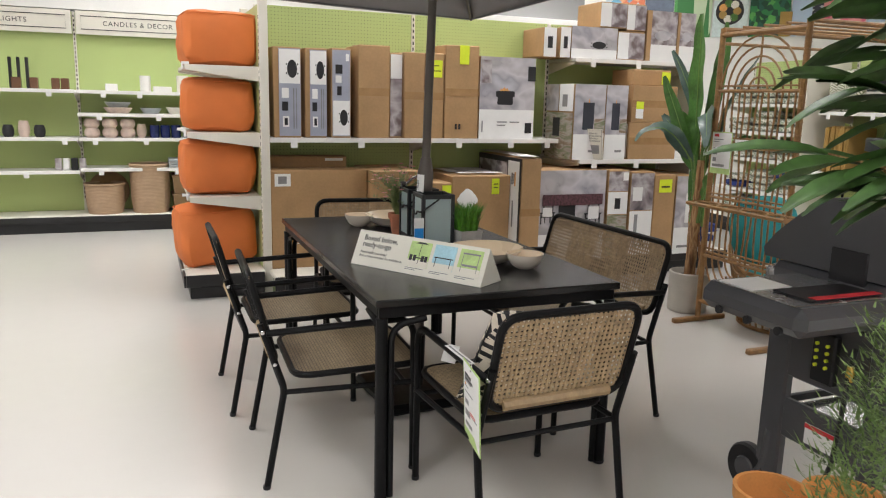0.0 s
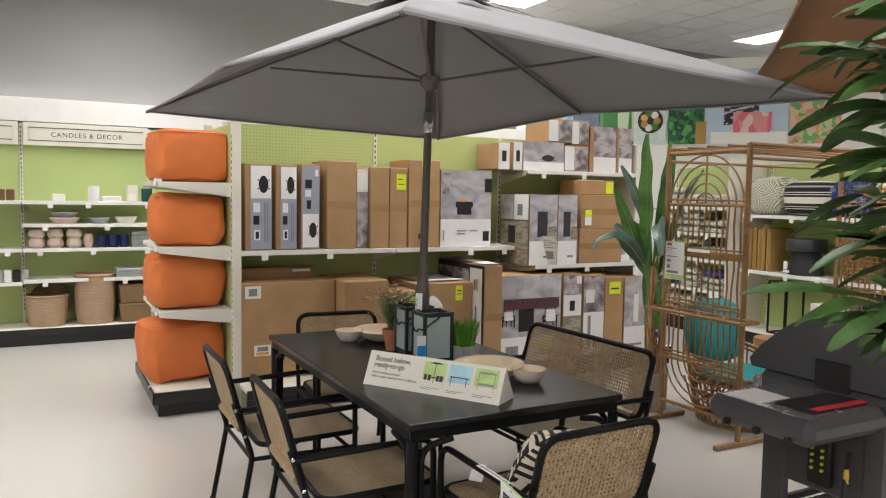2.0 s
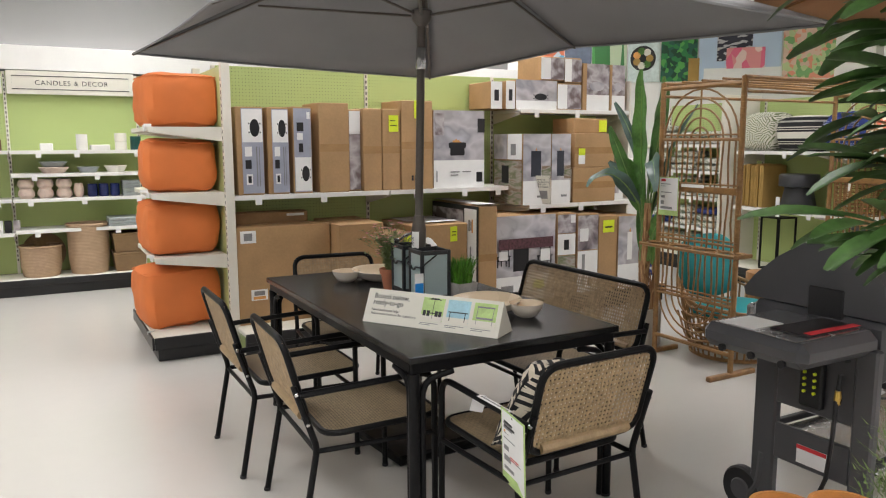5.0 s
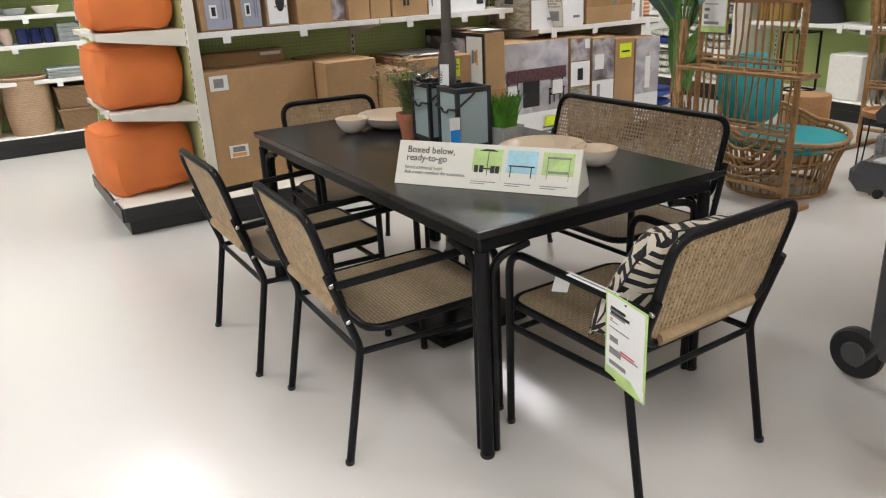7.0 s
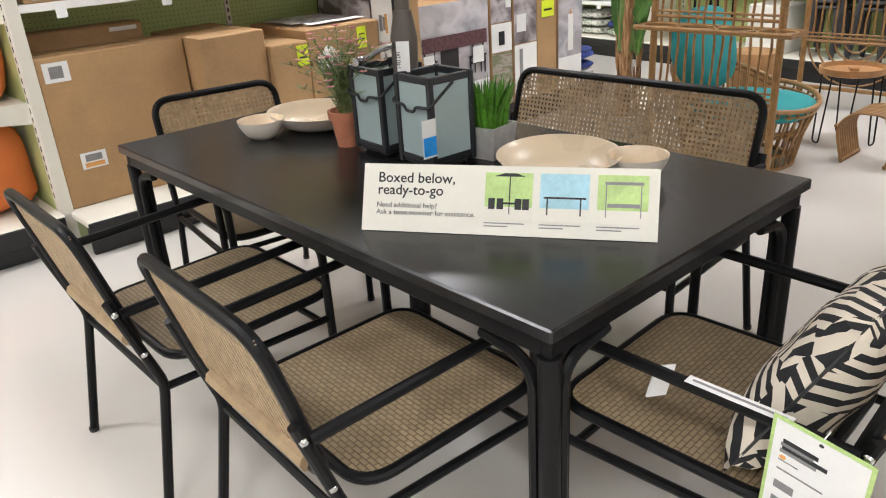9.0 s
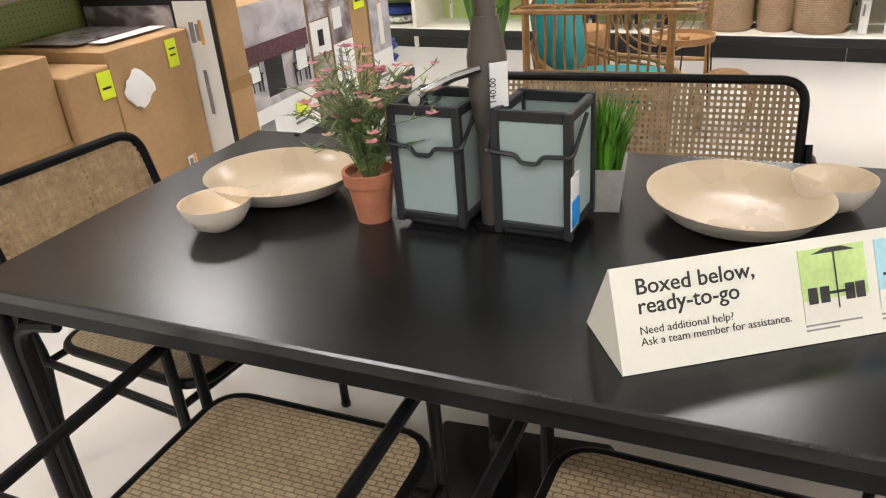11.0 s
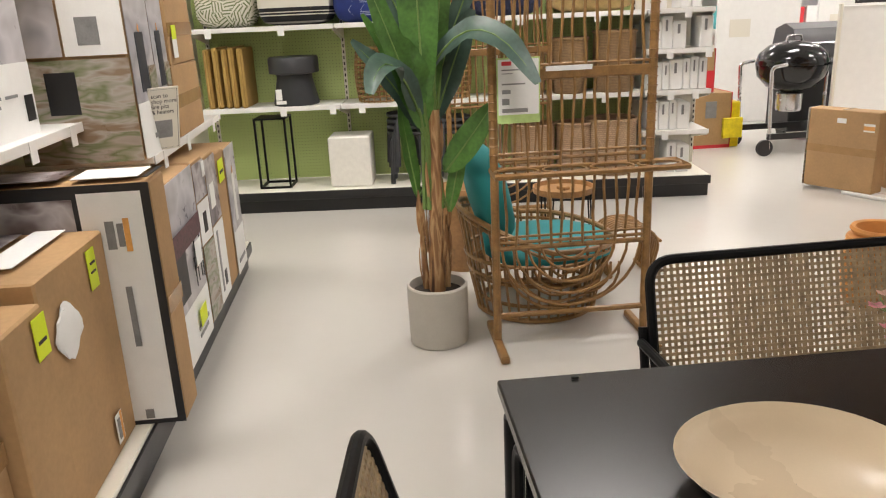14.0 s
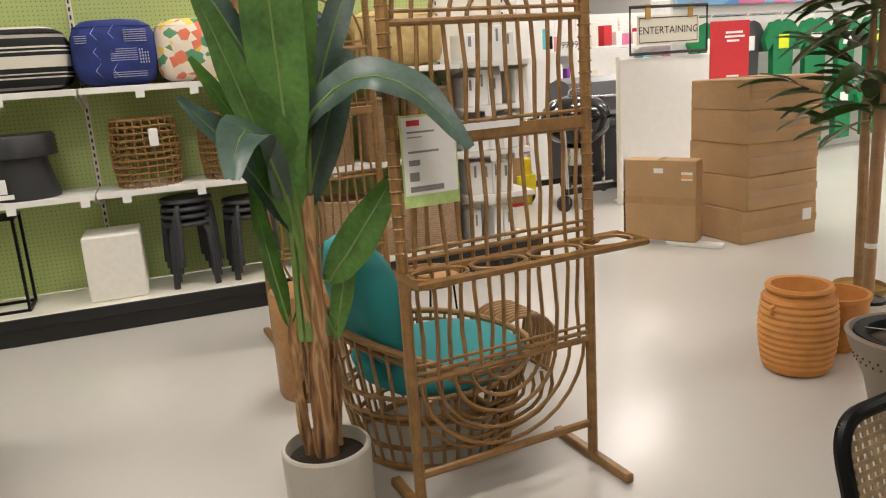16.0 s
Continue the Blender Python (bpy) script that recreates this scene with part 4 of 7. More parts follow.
def firebowl_print(dark=GREYP, flip=False):
    """Prints of a fire bowl box end: a tall panel, the bowl, three small views and a text block."""
    if flip:
        return [("f", 0.05, 0.95, 0.02, 0.98, dark, "print"), ("f", 0.08, 0.92, 0.03, 0.42, PAPER, "white_panel"), ("f", 0.42, 0.82, 0.14, 0.32, INK, "bowl_picture"), ("f", 0.2, 0.55, 0.72, 0.82, INK, "small_picture"),
                ("f", 0.2, 0.5, 0.62, 0.7, PAPER, "small_picture"), ("f", 0.28, 0.5, 0.48, 0.58, INK, "small_picture"), ("f", 0.72, 0.88, 0.86, 0.94, PAPER, "label")]
    return [("f", 0.2, 0.98, 0.02, 0.98, dark, "print"), ("f", 0.22, 0.96, 0.6, 0.97, PAPER, "white_panel"), ("f", 0.5, 0.86, 0.66, 0.86, INK, "bowl_picture"), ("f", 0.3, 0.55, 0.44, 0.55, PAPER, "small_picture"), ("f", 0.3, 0.52, 0.3, 0.4, INK, "small_picture"),
            ("f", 0.32, 0.55, 0.12, 0.24, PAPER, "small_picture"), ("f", 0.38, 0.5, 0.14, 0.22, INK, "small_picture"), ("f", 0.7, 0.74, 0.1, 0.55, INKG, "text_bar"), ("f", 0.8, 0.83, 0.1, 0.55, INKG, "text_bar")]


SH = 1.1155
carton(1.225, 1.42, 5.42, 5.80, SH, 1.745, "slim grey-printed fire bowl carton on a shelf", firebowl_print(), rz=-1, tape="")
carton(1.445, 1.60, 5.42, 5.80, SH, 1.742, "slim grey-printed fire bowl carton on a shelf", firebowl_print(), rz=1, tape="")
carton(1.635, 1.78, 5.42, 5.80, SH, 1.75, "slim grey-printed fire bowl carton with white lower panel", firebowl_print(flip=True), tape="")
carton(1.835, 2.07, 5.41, 5.80, SH, 1.785, "plain brown cardboard carton standing on a shelf", tape="f")
carton(2.085, 2.185, 5.46, 5.80, SH, 1.74, "narrow carton with a dusk photo print", [("f", 0.05, 0.95, 0.02, 0.7, PHOTOD, "photo"), ("f", 0.05, 0.95, 0.7, 0.98, PAPER, "white_panel")], tape="")
carton(2.19, 2.345, 5.42, 5.80, SH, 1.748, "plain brown cardboard carton standing on a shelf", tape="f")
carton(2.352, 2.505, 5.42, 5.80, SH, 1.748, "brown carton with a fluorescent yellow sticker", [("f", 0.35, 0.88, 0.72, 0.92, YELLOW, "sticker"), ("f", 0.42, 0.8, 0.79, 0.8, INK, "sticker_text"), ("f", 0.42, 0.7, 0.85, 0.86, INK, "sticker_text")], tape="f")
carton(2.512, 2.79, 5.41, 5.80, SH, 1.815, "tall brown carton with a fluorescent yellow sticker", [("f", 0.4, 0.68, 0.8, 1.0, YELLOW, "sticker"), ("f", 0.3, 0.36, 0.1, 0.16, INK, "care_mark"), ("f", 0.4, 0.46, 0.1, 0.16, INK, "care_mark")], tape="f")
carton(2.81, 3.29, 5.44, 5.80, SH + 0.0, 1.745, "carton printed with a photo of a round fire pit",
       [("f", 0.0, 1.0, 0.36, 1.0, PHOTO, "photo"), ("f", 0.0, 1.0, 0.0, 0.36, PAPER, "white_panel"), ("f", 0.36, 0.54, 0.57, 0.64, ORANGEP, "flame_picture"), ("f", 0.29, 0.63, 0.42, 0.59, INK, "fire_pit_picture"), ("f", 0.84, 0.96, 0.07, 0.2, INK, "barcode"),
        ("f", 0.02, 0.2, 0.68, 0.96, PHOTOD, "tree_picture"), ("f", 0.86, 1.0, 0.72, 0.9, INK, "stripe_picture"), ("f", 0.32, 0.5, 0.2, 0.215, INKG, "text_bar"), ("f", 0.32, 0.47, 0.16, 0.175, INKG, "text_bar"), ("f", 0.55, 0.72, 0.2, 0.215, INKG, "text_bar"), ("f", 0.04, 0.06, 0.08, 0.22, INKG, "mark_bar")], tape="")
DK = 0.1705
carton(1.186, 1.895, 5.39, 5.62, DK, 0.886, "large plain brown carton with a shipping label", [("f", 0.04, 0.2, 0.84, 0.965, PAPER, "shipping_label"), ("f", 0.075, 0.16, 0.865, 0.94, INKG, "barcode"), ("f", 0.13, 0.3, 0.25, 0.36, PAPER, "label"), ("f", 0.15, 0.28, 0.26, 0.29, ORANGEP, "label_band"), ("f", 0.16, 0.27, 0.3, 0.345, INKG, "barcode")], tape="", seam=True)
carton(1.2, 1.8, 5.63, 5.81, DK, 0.965, "plain brown carton behind a larger one", [("f", 0.72, 0.95, 0.96, 0.985, PAPER, "label")], tape="", seam=True)
carton(1.905, 2.262, 5.22, 5.8, DK, 0.888, "brown carton with glossy tape on its top", tape="f")
carton(2.268, 2.49, 5.18, 5.8, DK, 0.80, "brown carton on the base shelf with a yellow sticker", [("f", 0.66, 0.98, 0.8, 0.97, YELLOW, "sticker"), ("f", 0.72, 0.92, 0.86, 0.875, INK, "sticker_text")], tape="")
b4 = carton(2.5, 2.985, 5.19, 5.8, DK, 0.848, "open-flapped brown carton with a yellow sticker and torn plastic", [("f", 0.67, 0.8, 0.79, 0.965, YELLOW, "sticker"), ("f", 0.7, 0.775, 0.86, 0.87, INK, "sticker_text"), ("f", 0.7, 0.775, 0.9, 0.91, INK, "sticker_text"), ("f", 0.62, 0.73, 0.06, 0.2, PAPER, "label"), ("f", 0.69, 0.72, 0.06, 0.2, ORANGEP, "label_band"), ("f", 0.635, 0.675, 0.08, 0.18, INKG, "barcode"), ("t", 0.2, 0.95, 0.15, 0.3, PAPER, "paper_sheet"), ("t", 0.1, 0.9, 0.34, 0.9, PHOTOD, "dark_sheet")], tape="", seam=False)
g = soft_box(0.13, 0.016, 0.16, 0.3, 10, 1.7, 5, 0.07).move(pose(-0.12, -0.312, 0.5, 0, 0, 0))
part("torn_plastic", g, PAPER, b4, "crumpled white plastic patch")
carton(2.995, 3.165, 5.03, 5.8, DK, 0.985, "tall carton with a white printed side and dark borders",
       [("l", 0.0, 1.0, 0.0, 1.0, INK, "dark_border"), ("l", 0.72, 0.965, 0.02, 0.97, PAPER, "white_panel"), ("l", 0.02, 0.7, 0.04, 0.95, PHOTOD, "photo"), ("l", 0.8, 0.905, 0.74, 0.87, PAPER, "label"), ("l", 0.81, 0.845, 0.75, 0.86, INKG, "barcode"), ("l", 0.855, 0.88, 0.76, 0.85, INKG, "text_bar"), ("l", 0.882, 0.905, 0.74, 0.87, ORANGEP, "label_band"), ("l", 0.84, 0.875, 0.03, 0.07, INKG, "mark_bar"),
        ("l", 0.85, 0.875, 0.35, 0.6, INKG, "brand_bar"), ("t", 0.0, 1.0, 0.0, 0.02, INK, "dark_border"), ("t", 0.05, 0.95, 0.04, 0.3, PAPER, "white_panel"), ("t", 0.05, 0.95, 0.35, 1.0, PHOTOD, "photo")], tape="f", seam=False)
PROJ = lambda a, b: [("f", 0.0, 1.0, 0.3, 1.0, a, "photo"), ("f", 0.0, 1.0, 0.0, 0.3, PAPER, "white_panel"), ("f", 0.3, 0.55, 0.36, 0.62, b, "heater_picture"), ("f", 0.4, 0.46, 0.62, 0.7, ORANGEP, "flame_picture"), ("f", 0.1, 0.3, 0.08, 0.2, INKG, "mark_bar"), ("f", 0.6, 0.9, 0.12, 0.14, INKG, "text_bar"), ("f", 0.6, 0.85, 0.08, 0.1, INKG, "text_bar")]
carton(3.185, 3.79, 5.1, 5.8, DK, 0.89, "wide carton printed with two patio chairs and a fire column",
       [*PROJ(PHOTO, INK), ("f", 0.02, 0.26, 0.42, 0.62, INK, "chair_picture"), ("f", 0.68, 0.96, 0.36, 0.62, INK, "chair_picture"), ("f", 0.06, 0.2, 0.5, 0.6, PAPER, "cushion_picture"), ("f", 0.74, 0.9, 0.46, 0.6, PAPER, "cushion_picture"), ("f", 0.05, 0.95, 0.62, 0.74, mat("plum_shrub_print", (0.12, 0.05, 0.06), 0.5, var=0.4, scale=60), "shrub_picture"), ("f", 0.62, 0.8, 0.14, 0.24, YELLOW, "sticker")], tape="")
carton(3.83, 4.02, 5.1, 5.8, DK, 0.89, "brown carton with small product photos", [("f", 0.02, 0.98, 0.76, 0.98, PHOTOD, "photo"), ("f", 0.02, 0.98, 0.5, 0.75, PAPER, "white_panel"), ("f", 0.02, 0.98, 0.02, 0.49, PHOTOG, "photo"), ("f", 0.35, 0.62, 0.56, 0.68, INK, "grill_picture"), ("f", 0.7, 0.95, 0.88, 0.97, PAPER, "label")], tape="", rz=-2)
carton(4.03, 4.26, 5.1, 5.8, DK, 0.872, "carton with a dark photo and white brand panel", [("f", 0.02, 0.98, 0.55, 0.98, PHOTOD, "photo"), ("f", 0.02, 0.98, 0.02, 0.54, PAPER, "white_panel"), ("f", 0.22, 0.36, 0.08, 0.5, INKG, "brand_bar"), ("f", 0.5, 0.7, 0.1, 0.2, INK, "grill_picture"), ("f", 0.1, 0.5, 0.66, 0.82, PAPER, "torn_label")], tape="")
carton(4.27, 4.48, 5.1, 5.8, DK, 0.845, "brown carton with a yellow sticker", [("f", 0.2, 0.8, 0.78, 0.94, YELLOW, "sticker"), ("f", 0.3, 0.7, 0.84, 0.86, INK, "sticker_text")], tape="")
carton(4.49, 4.75, 5.1, 5.8, DK, 0.83, "carton printed with a tall white heater", [("f", 0.0, 1.0, 0.34, 1.0, PHOTO, "photo"), ("f", 0.0, 1.0, 0.0, 0.34, PAPER, "white_panel"), ("f", 0.4, 0.62, 0.4, 0.78, WHITE, "heater_picture"), ("f", 0.48, 0.54, 0.78, 0.84, ORANGEP, "flame_picture"), ("f", 0.15, 0.8, 0.08, 0.11, INKG, "text_bar")], tape="")
T = 1.7655
SMALL = [("f", 0.0, 1.0, 0.3, 1.0, PHOTO, "photo"), ("f", 0.0, 1.0, 0.0, 0.3, PAPER, "white_panel"), ("f", 0.45, 0.75, 0.32, 0.55, INK, "bowl_picture")]
for a, b, z0, z1, dec in ((3.35, 3.46, T, 1.99, 1), (3.5, 3.59, T, 2.0, 1), (3.6, 4.03, T, 2.015, 0), (4.04, 4.3, T, 2.0, 2), (3.86, 4.11, 2.017, 2.22, 2), (4.115, 4.3, 2.003, 2.22, 2), (4.32, 4.62, T, 2.18, 3), (4.63, 4.81, T, 2.18, 3)):
    pr = {0: SMALL, 1: [("f", 0.0, 1.0, 0.0, 1.0, PAPER, "white_panel"), ("f", 0.3, 0.7, 0.3, 0.7, INK, "torch_picture")], 2: [("f", 0.4, 1.0, 0.05, 0.95, PHOTOD, "photo"), ("f", 0.0, 0.4, 0.05, 0.95, PAPER, "white_panel")],
          3: [("f", 0.0, 0.14, 0.0, 1.0, CARD, "card_edge"), ("f", 0.14, 1.0, 0.34, 1.0, PHOTOD, "photo"), ("f", 0.14, 1.0, 0.0, 0.34, PAPER, "white_panel"), ("f", 0.25, 0.8, 0.42, 0.62, PHOTO, "bowl_picture")]}[dec]
    carton(a, b, 5.43, 5.79, z0, z1, "small printed fire bowl carton on a top shelf", pr, tape="", seam=False)
M = 0.9655
HEAT = [("f", 0.0, 1.0, 0.34, 1.0, PHOTO, "photo"), ("f", 0.0, 1.0, 0.0, 0.34, PAPER, "white_panel"), ("f", 0.28, 0.64, 0.4, 0.76, mat("charcoal_print", (0.04, 0.045, 0.06), 0.4), "heater_picture"), ("f", 0.44, 0.48, 0.76, 0.81, ORANGEP, "flame_picture"), ("f", 0.66, 1.0, 0.36, 0.55, PHOTOG, "plant_picture"), ("f", 0.5, 0.8, 0.1, 0.13, INKG, "text_bar")]
carton(3.51, 3.79, 5.18, 5.6, M, 1.555, "carton printed with a charcoal fire column",
       [*HEAT, ("l", 0.0, 1.0, 0.0, 0.62, PHOTOG, "photo"), ("l", 0.5, 1.0, 0.64, 1.0, PAPER, "white_panel"), ("l", 0.62, 0.8, 0.7, 0.86, INKG, "mark_bar"), ("l", 0.3, 0.55, 0.3, 0.55, INK, "cushion_picture"), ("l", 0.0, 0.48, 0.64, 1.0, PHOTO, "photo")], tape="", seam=False)
carton(3.8, 4.0, 5.18, 5.6, M, 1.555, "carton printed with a charcoal fire column", HEAT, tape="", seam=False)
carton(4.04, 4.48, 5.17, 5.6, 1.268, 1.56, "brown carton with yellow and white labels", [("l", 0.55, 0.85, 0.25, 0.55, PAPER, "label"), ("l", 0.6, 0.82, 0.55, 0.75, YELLOW, "sticker"), ("l", 0.55, 0.85, 0.48, 0.55, ORANGEP, "label_band"), ("f", 0.08, 0.24, 0.1, 0.4, PAPER, "label"), ("f", 0.08, 0.24, 0.36, 0.56, YELLOW, "sticker")], tape="f")
carton(4.03, 4.5, 5.17, 5.6, M, 1.266, "brown carton with a white printed end", [("l", 0.1, 0.95, 0.04, 0.96, PAPER, "white_panel"), ("l", 0.55, 0.75, 0.15, 0.5, INKG, "mark_bar"), ("l", 0.2, 0.5, 0.6, 0.8, INKG, "text_bar")], tape="f")
carton(4.12, 4.5, 5.3, 5.6, 1.562, 1.69, "dark brown carton under a top shelf", [("r", 0.1, 0.4, 0.3, 0.9, YELLOW, "sticker"), ("f", 0.75, 0.98, 0.1, 0.9, YELLOW, "sticker")], tape="")
carton(4.53, 4.66, 5.25, 5.6, M, 1.12, "small white printed carton on a shelf", [("f", 0.0, 1.0, 0.0, 1.0, PAPER, "white_panel"), ("f", 0.2, 0.6, 0.4, 0.8, PHOTOD, "photo")], tape="", seam=False)
qs = thing("shelf_sign", pose(3.72, 5.165, 0.967, 14, 0, -52), "cream card sign inviting shoppers to scan for more fire pits", "sign")
part("card", G().box(-0.065, 0.065, -0.002, 0.002, 0, 0.25, 0.001), CREAM, qs)
part("border", G().tube([(-0.058, -0.003, 0.008), (0.058, -0.003, 0.008), (0.058, -0.003, 0.242), (-0.058, -0.003, 0.242)], 0.0009, 4, True), INK, qs)
for k, w in enumerate(("scan to", "shop more", "fire pits", "& heaters")):
    text_part("lettering", w, 0.023, pose(-0.045, -0.0025, 0.21 - 0.021 * k, 90), INK, qs)
part("code_block", G().box(-0.035, 0.035, -0.0035, -0.0022, 0.05, 0.12), INKG, qs)

# folded textiles at the end of the base shelf
for k, (x, z, m_) in enumerate(((4.93, DK, WHITE), (4.93, DK + 0.06, NAVY), (4.93, DK + 0.14, mat("blue_stripe_cloth", (0.05, 0.09, 0.35), 0.85, var=0.3, scale=50)))):
    tx = thing("folded_throw", pose(x, 5.4, z, 0, 0, 3 * k), "folded blue and white outdoor throw on a base shelf", "textile", "folded throws")
    part("fold", soft_box(0.3, 0.42, 0.062, 0.02, 10, 4.0, k, 0.01).move(pose(0, 0, 0.03)), m_, tx)
    part("fold", soft_box(0.28, 0.4, 0.03, 0.02, 10, 4.0, k + 9, 0.01).move(pose(0, 0, 0.066)), m_, tx) if k == 2 else None

# ---- things on the table ----
TT = 0.7402


def platter(m, side, label):
    """An oval dish with a small round bowl joined to its rim."""
    t = thing("serving_dish", m, label, "dish", "cream serving dishes")
    prof = [(0.045, 0.0), (0.09, 0.004), (0.135, 0.022), (0.16, 0.05), (0.166, 0.056)]
    inner = [(0.16, 0.0545), (0.15, 0.044), (0.13, 0.025), (0.09, 0.0115), (0.0005, 0.0095)]
    part("dish", G().lathe(prof, 40, (0, 0, 0), 0.95, 1.08, False), BOWL, t)
    part("dish_inside", G().lathe([(0.166, 0.056), *inner], 40, (0, 0, 0), 0.95, 1.08, False), BOWLIN, t, "warm cream glazed inside")
    c = (-0.19, side * 0.034, 0)
    part("dip_bowl", G().lathe([(0.03, 0.0), (0.052, 0.012), (0.07, 0.038), (0.076, 0.058)], 32, c, cap=False), BOWL, t)
    part("dip_bowl_inside", G().lathe([(0.076, 0.058), (0.072, 0.056), (0.06, 0.032), (0.04, 0.014), (0.0005, 0.009)], 32, c, cap=False), BOWLIN, t, "warm cream glazed inside")
    return t


platter(pose(1.587, 3.753, TT) @ Matrix.Diagonal((1.0, 1.0, 1.06, 1.0)), 1, "oval cream stoneware dish with a joined dip bowl")
platter(pose(1.668, 2.79, TT, 0, 0, 132) @ Matrix.Diagonal((1.0, 1.0, 1.06, 1.0)), 1, "oval cream stoneware dish with a joined dip bowl")


def lantern(m):
    t = thing("lantern", m, "black metal lantern with frosted glass panes on the table", "lantern", "table lanterns")
    a, h = 0.068, 0.25
    part("base", G().box(-a + 0.012, a - 0.012, -a + 0.012, a - 0.012, 0, 0.01, 0.002), LANT, t)
    part("floor_plate", G().box(-a, a, -a, a, 0.01, 0.022, 0.002), LANT, t)
    for sx in (-1, 1):
        for sy in (-1, 1):
            part("post", G().box(sx * a - 0.008, sx * a + 0.008, sy * a - 0.008, sy * a + 0.008, 0.01, h, 0.002), LANT, t)
    for s in (-1, 1):
        part("top_rail", G().box(-a + 0.008, a - 0.008, s * a - 0.007, s * a + 0.007, h - 0.02, h - 0.001, 0.002), LANT, t)
        part("top_rail", G().box(s * a - 0.007, s * a + 0.007, -a + 0.008, a - 0.008, h - 0.02, h - 0.001, 0.002), LANT, t)
        part("bottom_rail", G().box(-a + 0.008, a - 0.008, s * a - 0.007, s * a + 0.007, 0.0225, 0.036, 0.002), LANT, t)
        part("bottom_rail", G().box(s * a - 0.007, s * a + 0.007, -a + 0.008, a - 0.008, 0.0225, 0.036, 0.002), LANT, t)
        part("pane", G().box(-a + 0.008, a - 0.008, s * a - 0.002, s * a + 0.002, 0.036, h - 0.02), FROST, t, "frosted pale glass pane")
        part("pane", G().box(s * a - 0.002, s * a + 0.002, -a + 0.008, a - 0.008, 0.036, h - 0.02), FROST, t, "frosted pale glass pane")
    # bail handle folded down over the side that faces -x
    pts = [(0.0, a + 0.012, h - 0.02), (-a - 0.014, a + 0.012, 0.175), (-a - 0.016, 0.024, 0.172), (-a - 0.016, 0.016, 0.158), (-a - 0.016, -0.016, 0.158), (-a - 0.016, -0.024, 0.172), (-a - 0.014, -a - 0.012, 0.175), (0.0, -a - 0.012, h - 0.02)]
    part("handle", G().tube(fillet(pts, 0.01, 3), 0.0042, 6), LANT, t)
    return t


lantern(pose(1.568, 3.338, TT, 0, 0, -3))
l2 = lantern(pose(1.562, 3.128, TT, 0, 0, -3))
hang = part("hang_tag", G().box(-0.115, -0.07, -0.0875, -0.086, 0.05, 0.15), PAPER, l2, "white and blue price tag")
part("tag_print", G().box(-0.113, -0.072, -0.0892, -0.0878, 0.056, 0.105), BLUEP, hang)


def blades(n, r, h, seed, spread=0.6, width=0.004):
    g, rng = G(), random.Random(seed)
    for _ in range(n):
        a, rr = rng.uniform(0, 6.283), r * math.sqrt(rng.random())
        x, y = rr * math.cos(a), rr * math.sin(a)
        hh = h * rng.uniform(0.65, 1.05)
        la, lean = rng.uniform(0, 6.283), rng.uniform(0.1, spread) * hh * 0.6
        dx, dy = math.cos(la) * lean + x * 0.5, math.sin(la) * lean + y * 0.5
        wx, wy = -math.sin(la) * width, math.cos(la) * width
        p = [(x, y, 0), (x + dx * 0.35, y + dy * 0.35, hh * 0.6), (x + dx, y + dy, hh)]
        g.add([(p[0][0] - wx, p[0][1] - wy, 0), (p[0][0] + wx, p[0][1] + wy, 0), (p[1][0] + wx * 0.8, p[1][1] + wy * 0.8, p[1][2]), (p[1][0] - wx * 0.8, p[1][1] - wy * 0.8, p[1][2]), p[2]], [(0, 1, 2, 3), (3, 2, 4)])
    return g


gp = thing("potted_grass", pose(1.695, 3.057, TT, 0, 0, 8), "bright green artificial grass in a square concrete pot", "plant")
part("pot", G().add([(-0.046, -0.046, 0), (0.046, -0.046, 0), (0.046, 0.046, 0), (-0.046, 0.046, 0), (-0.056, -0.056, 0.09), (0.056, -0.056, 0.09), (0.056, 0.056, 0.09), (-0.056, 0.056, 0.09),
                     (-0.048, -0.048, 0.09), (0.048, -0.048, 0.09), (0.048, 0.048, 0.09), (-0.048, 0.048, 0.09), (-0.046, -0.046, 0.075), (0.046, -0.046, 0.075), (0.046, 0.046, 0.075), (-0.046, 0.046, 0.075)],
                    [(3, 2, 1, 0), (0, 1, 5, 4), (1, 2, 6, 5), (2, 3, 7, 6), (3, 0, 4, 7), (4, 5, 9, 8), (5, 6, 10, 9), (6, 7, 11, 10), (7, 4, 8, 11), (8, 9, 13, 12), (9, 10, 14, 13), (10, 11, 15, 14), (11, 8, 12, 15), (12, 13, 14, 15)]), CONCRETE, gp)
tagged(part("blades", blades(420, 0.046, 0.14, 4).move(pose(0, 0, 0.074)), GRASS, gp, "dense upright grass blades"), kind="stuff")
fp = thing("potted_flower", pose(1.518, 3.482, TT) @ Matrix.Scale(1.08, 4), "pink flowering herb in a small terracotta pot", "plant")
part("pot", G().lathe([(0.032, 0), (0.044, 0.075), (0.05, 0.076), (0.052, 0.1), (0.045, 0.1), (0.042, 0.085), (0.005, 0.082)], 24), TERRA, fp)
rng = random.Random(12)
st, fl, fl2 = G(), G(), G()
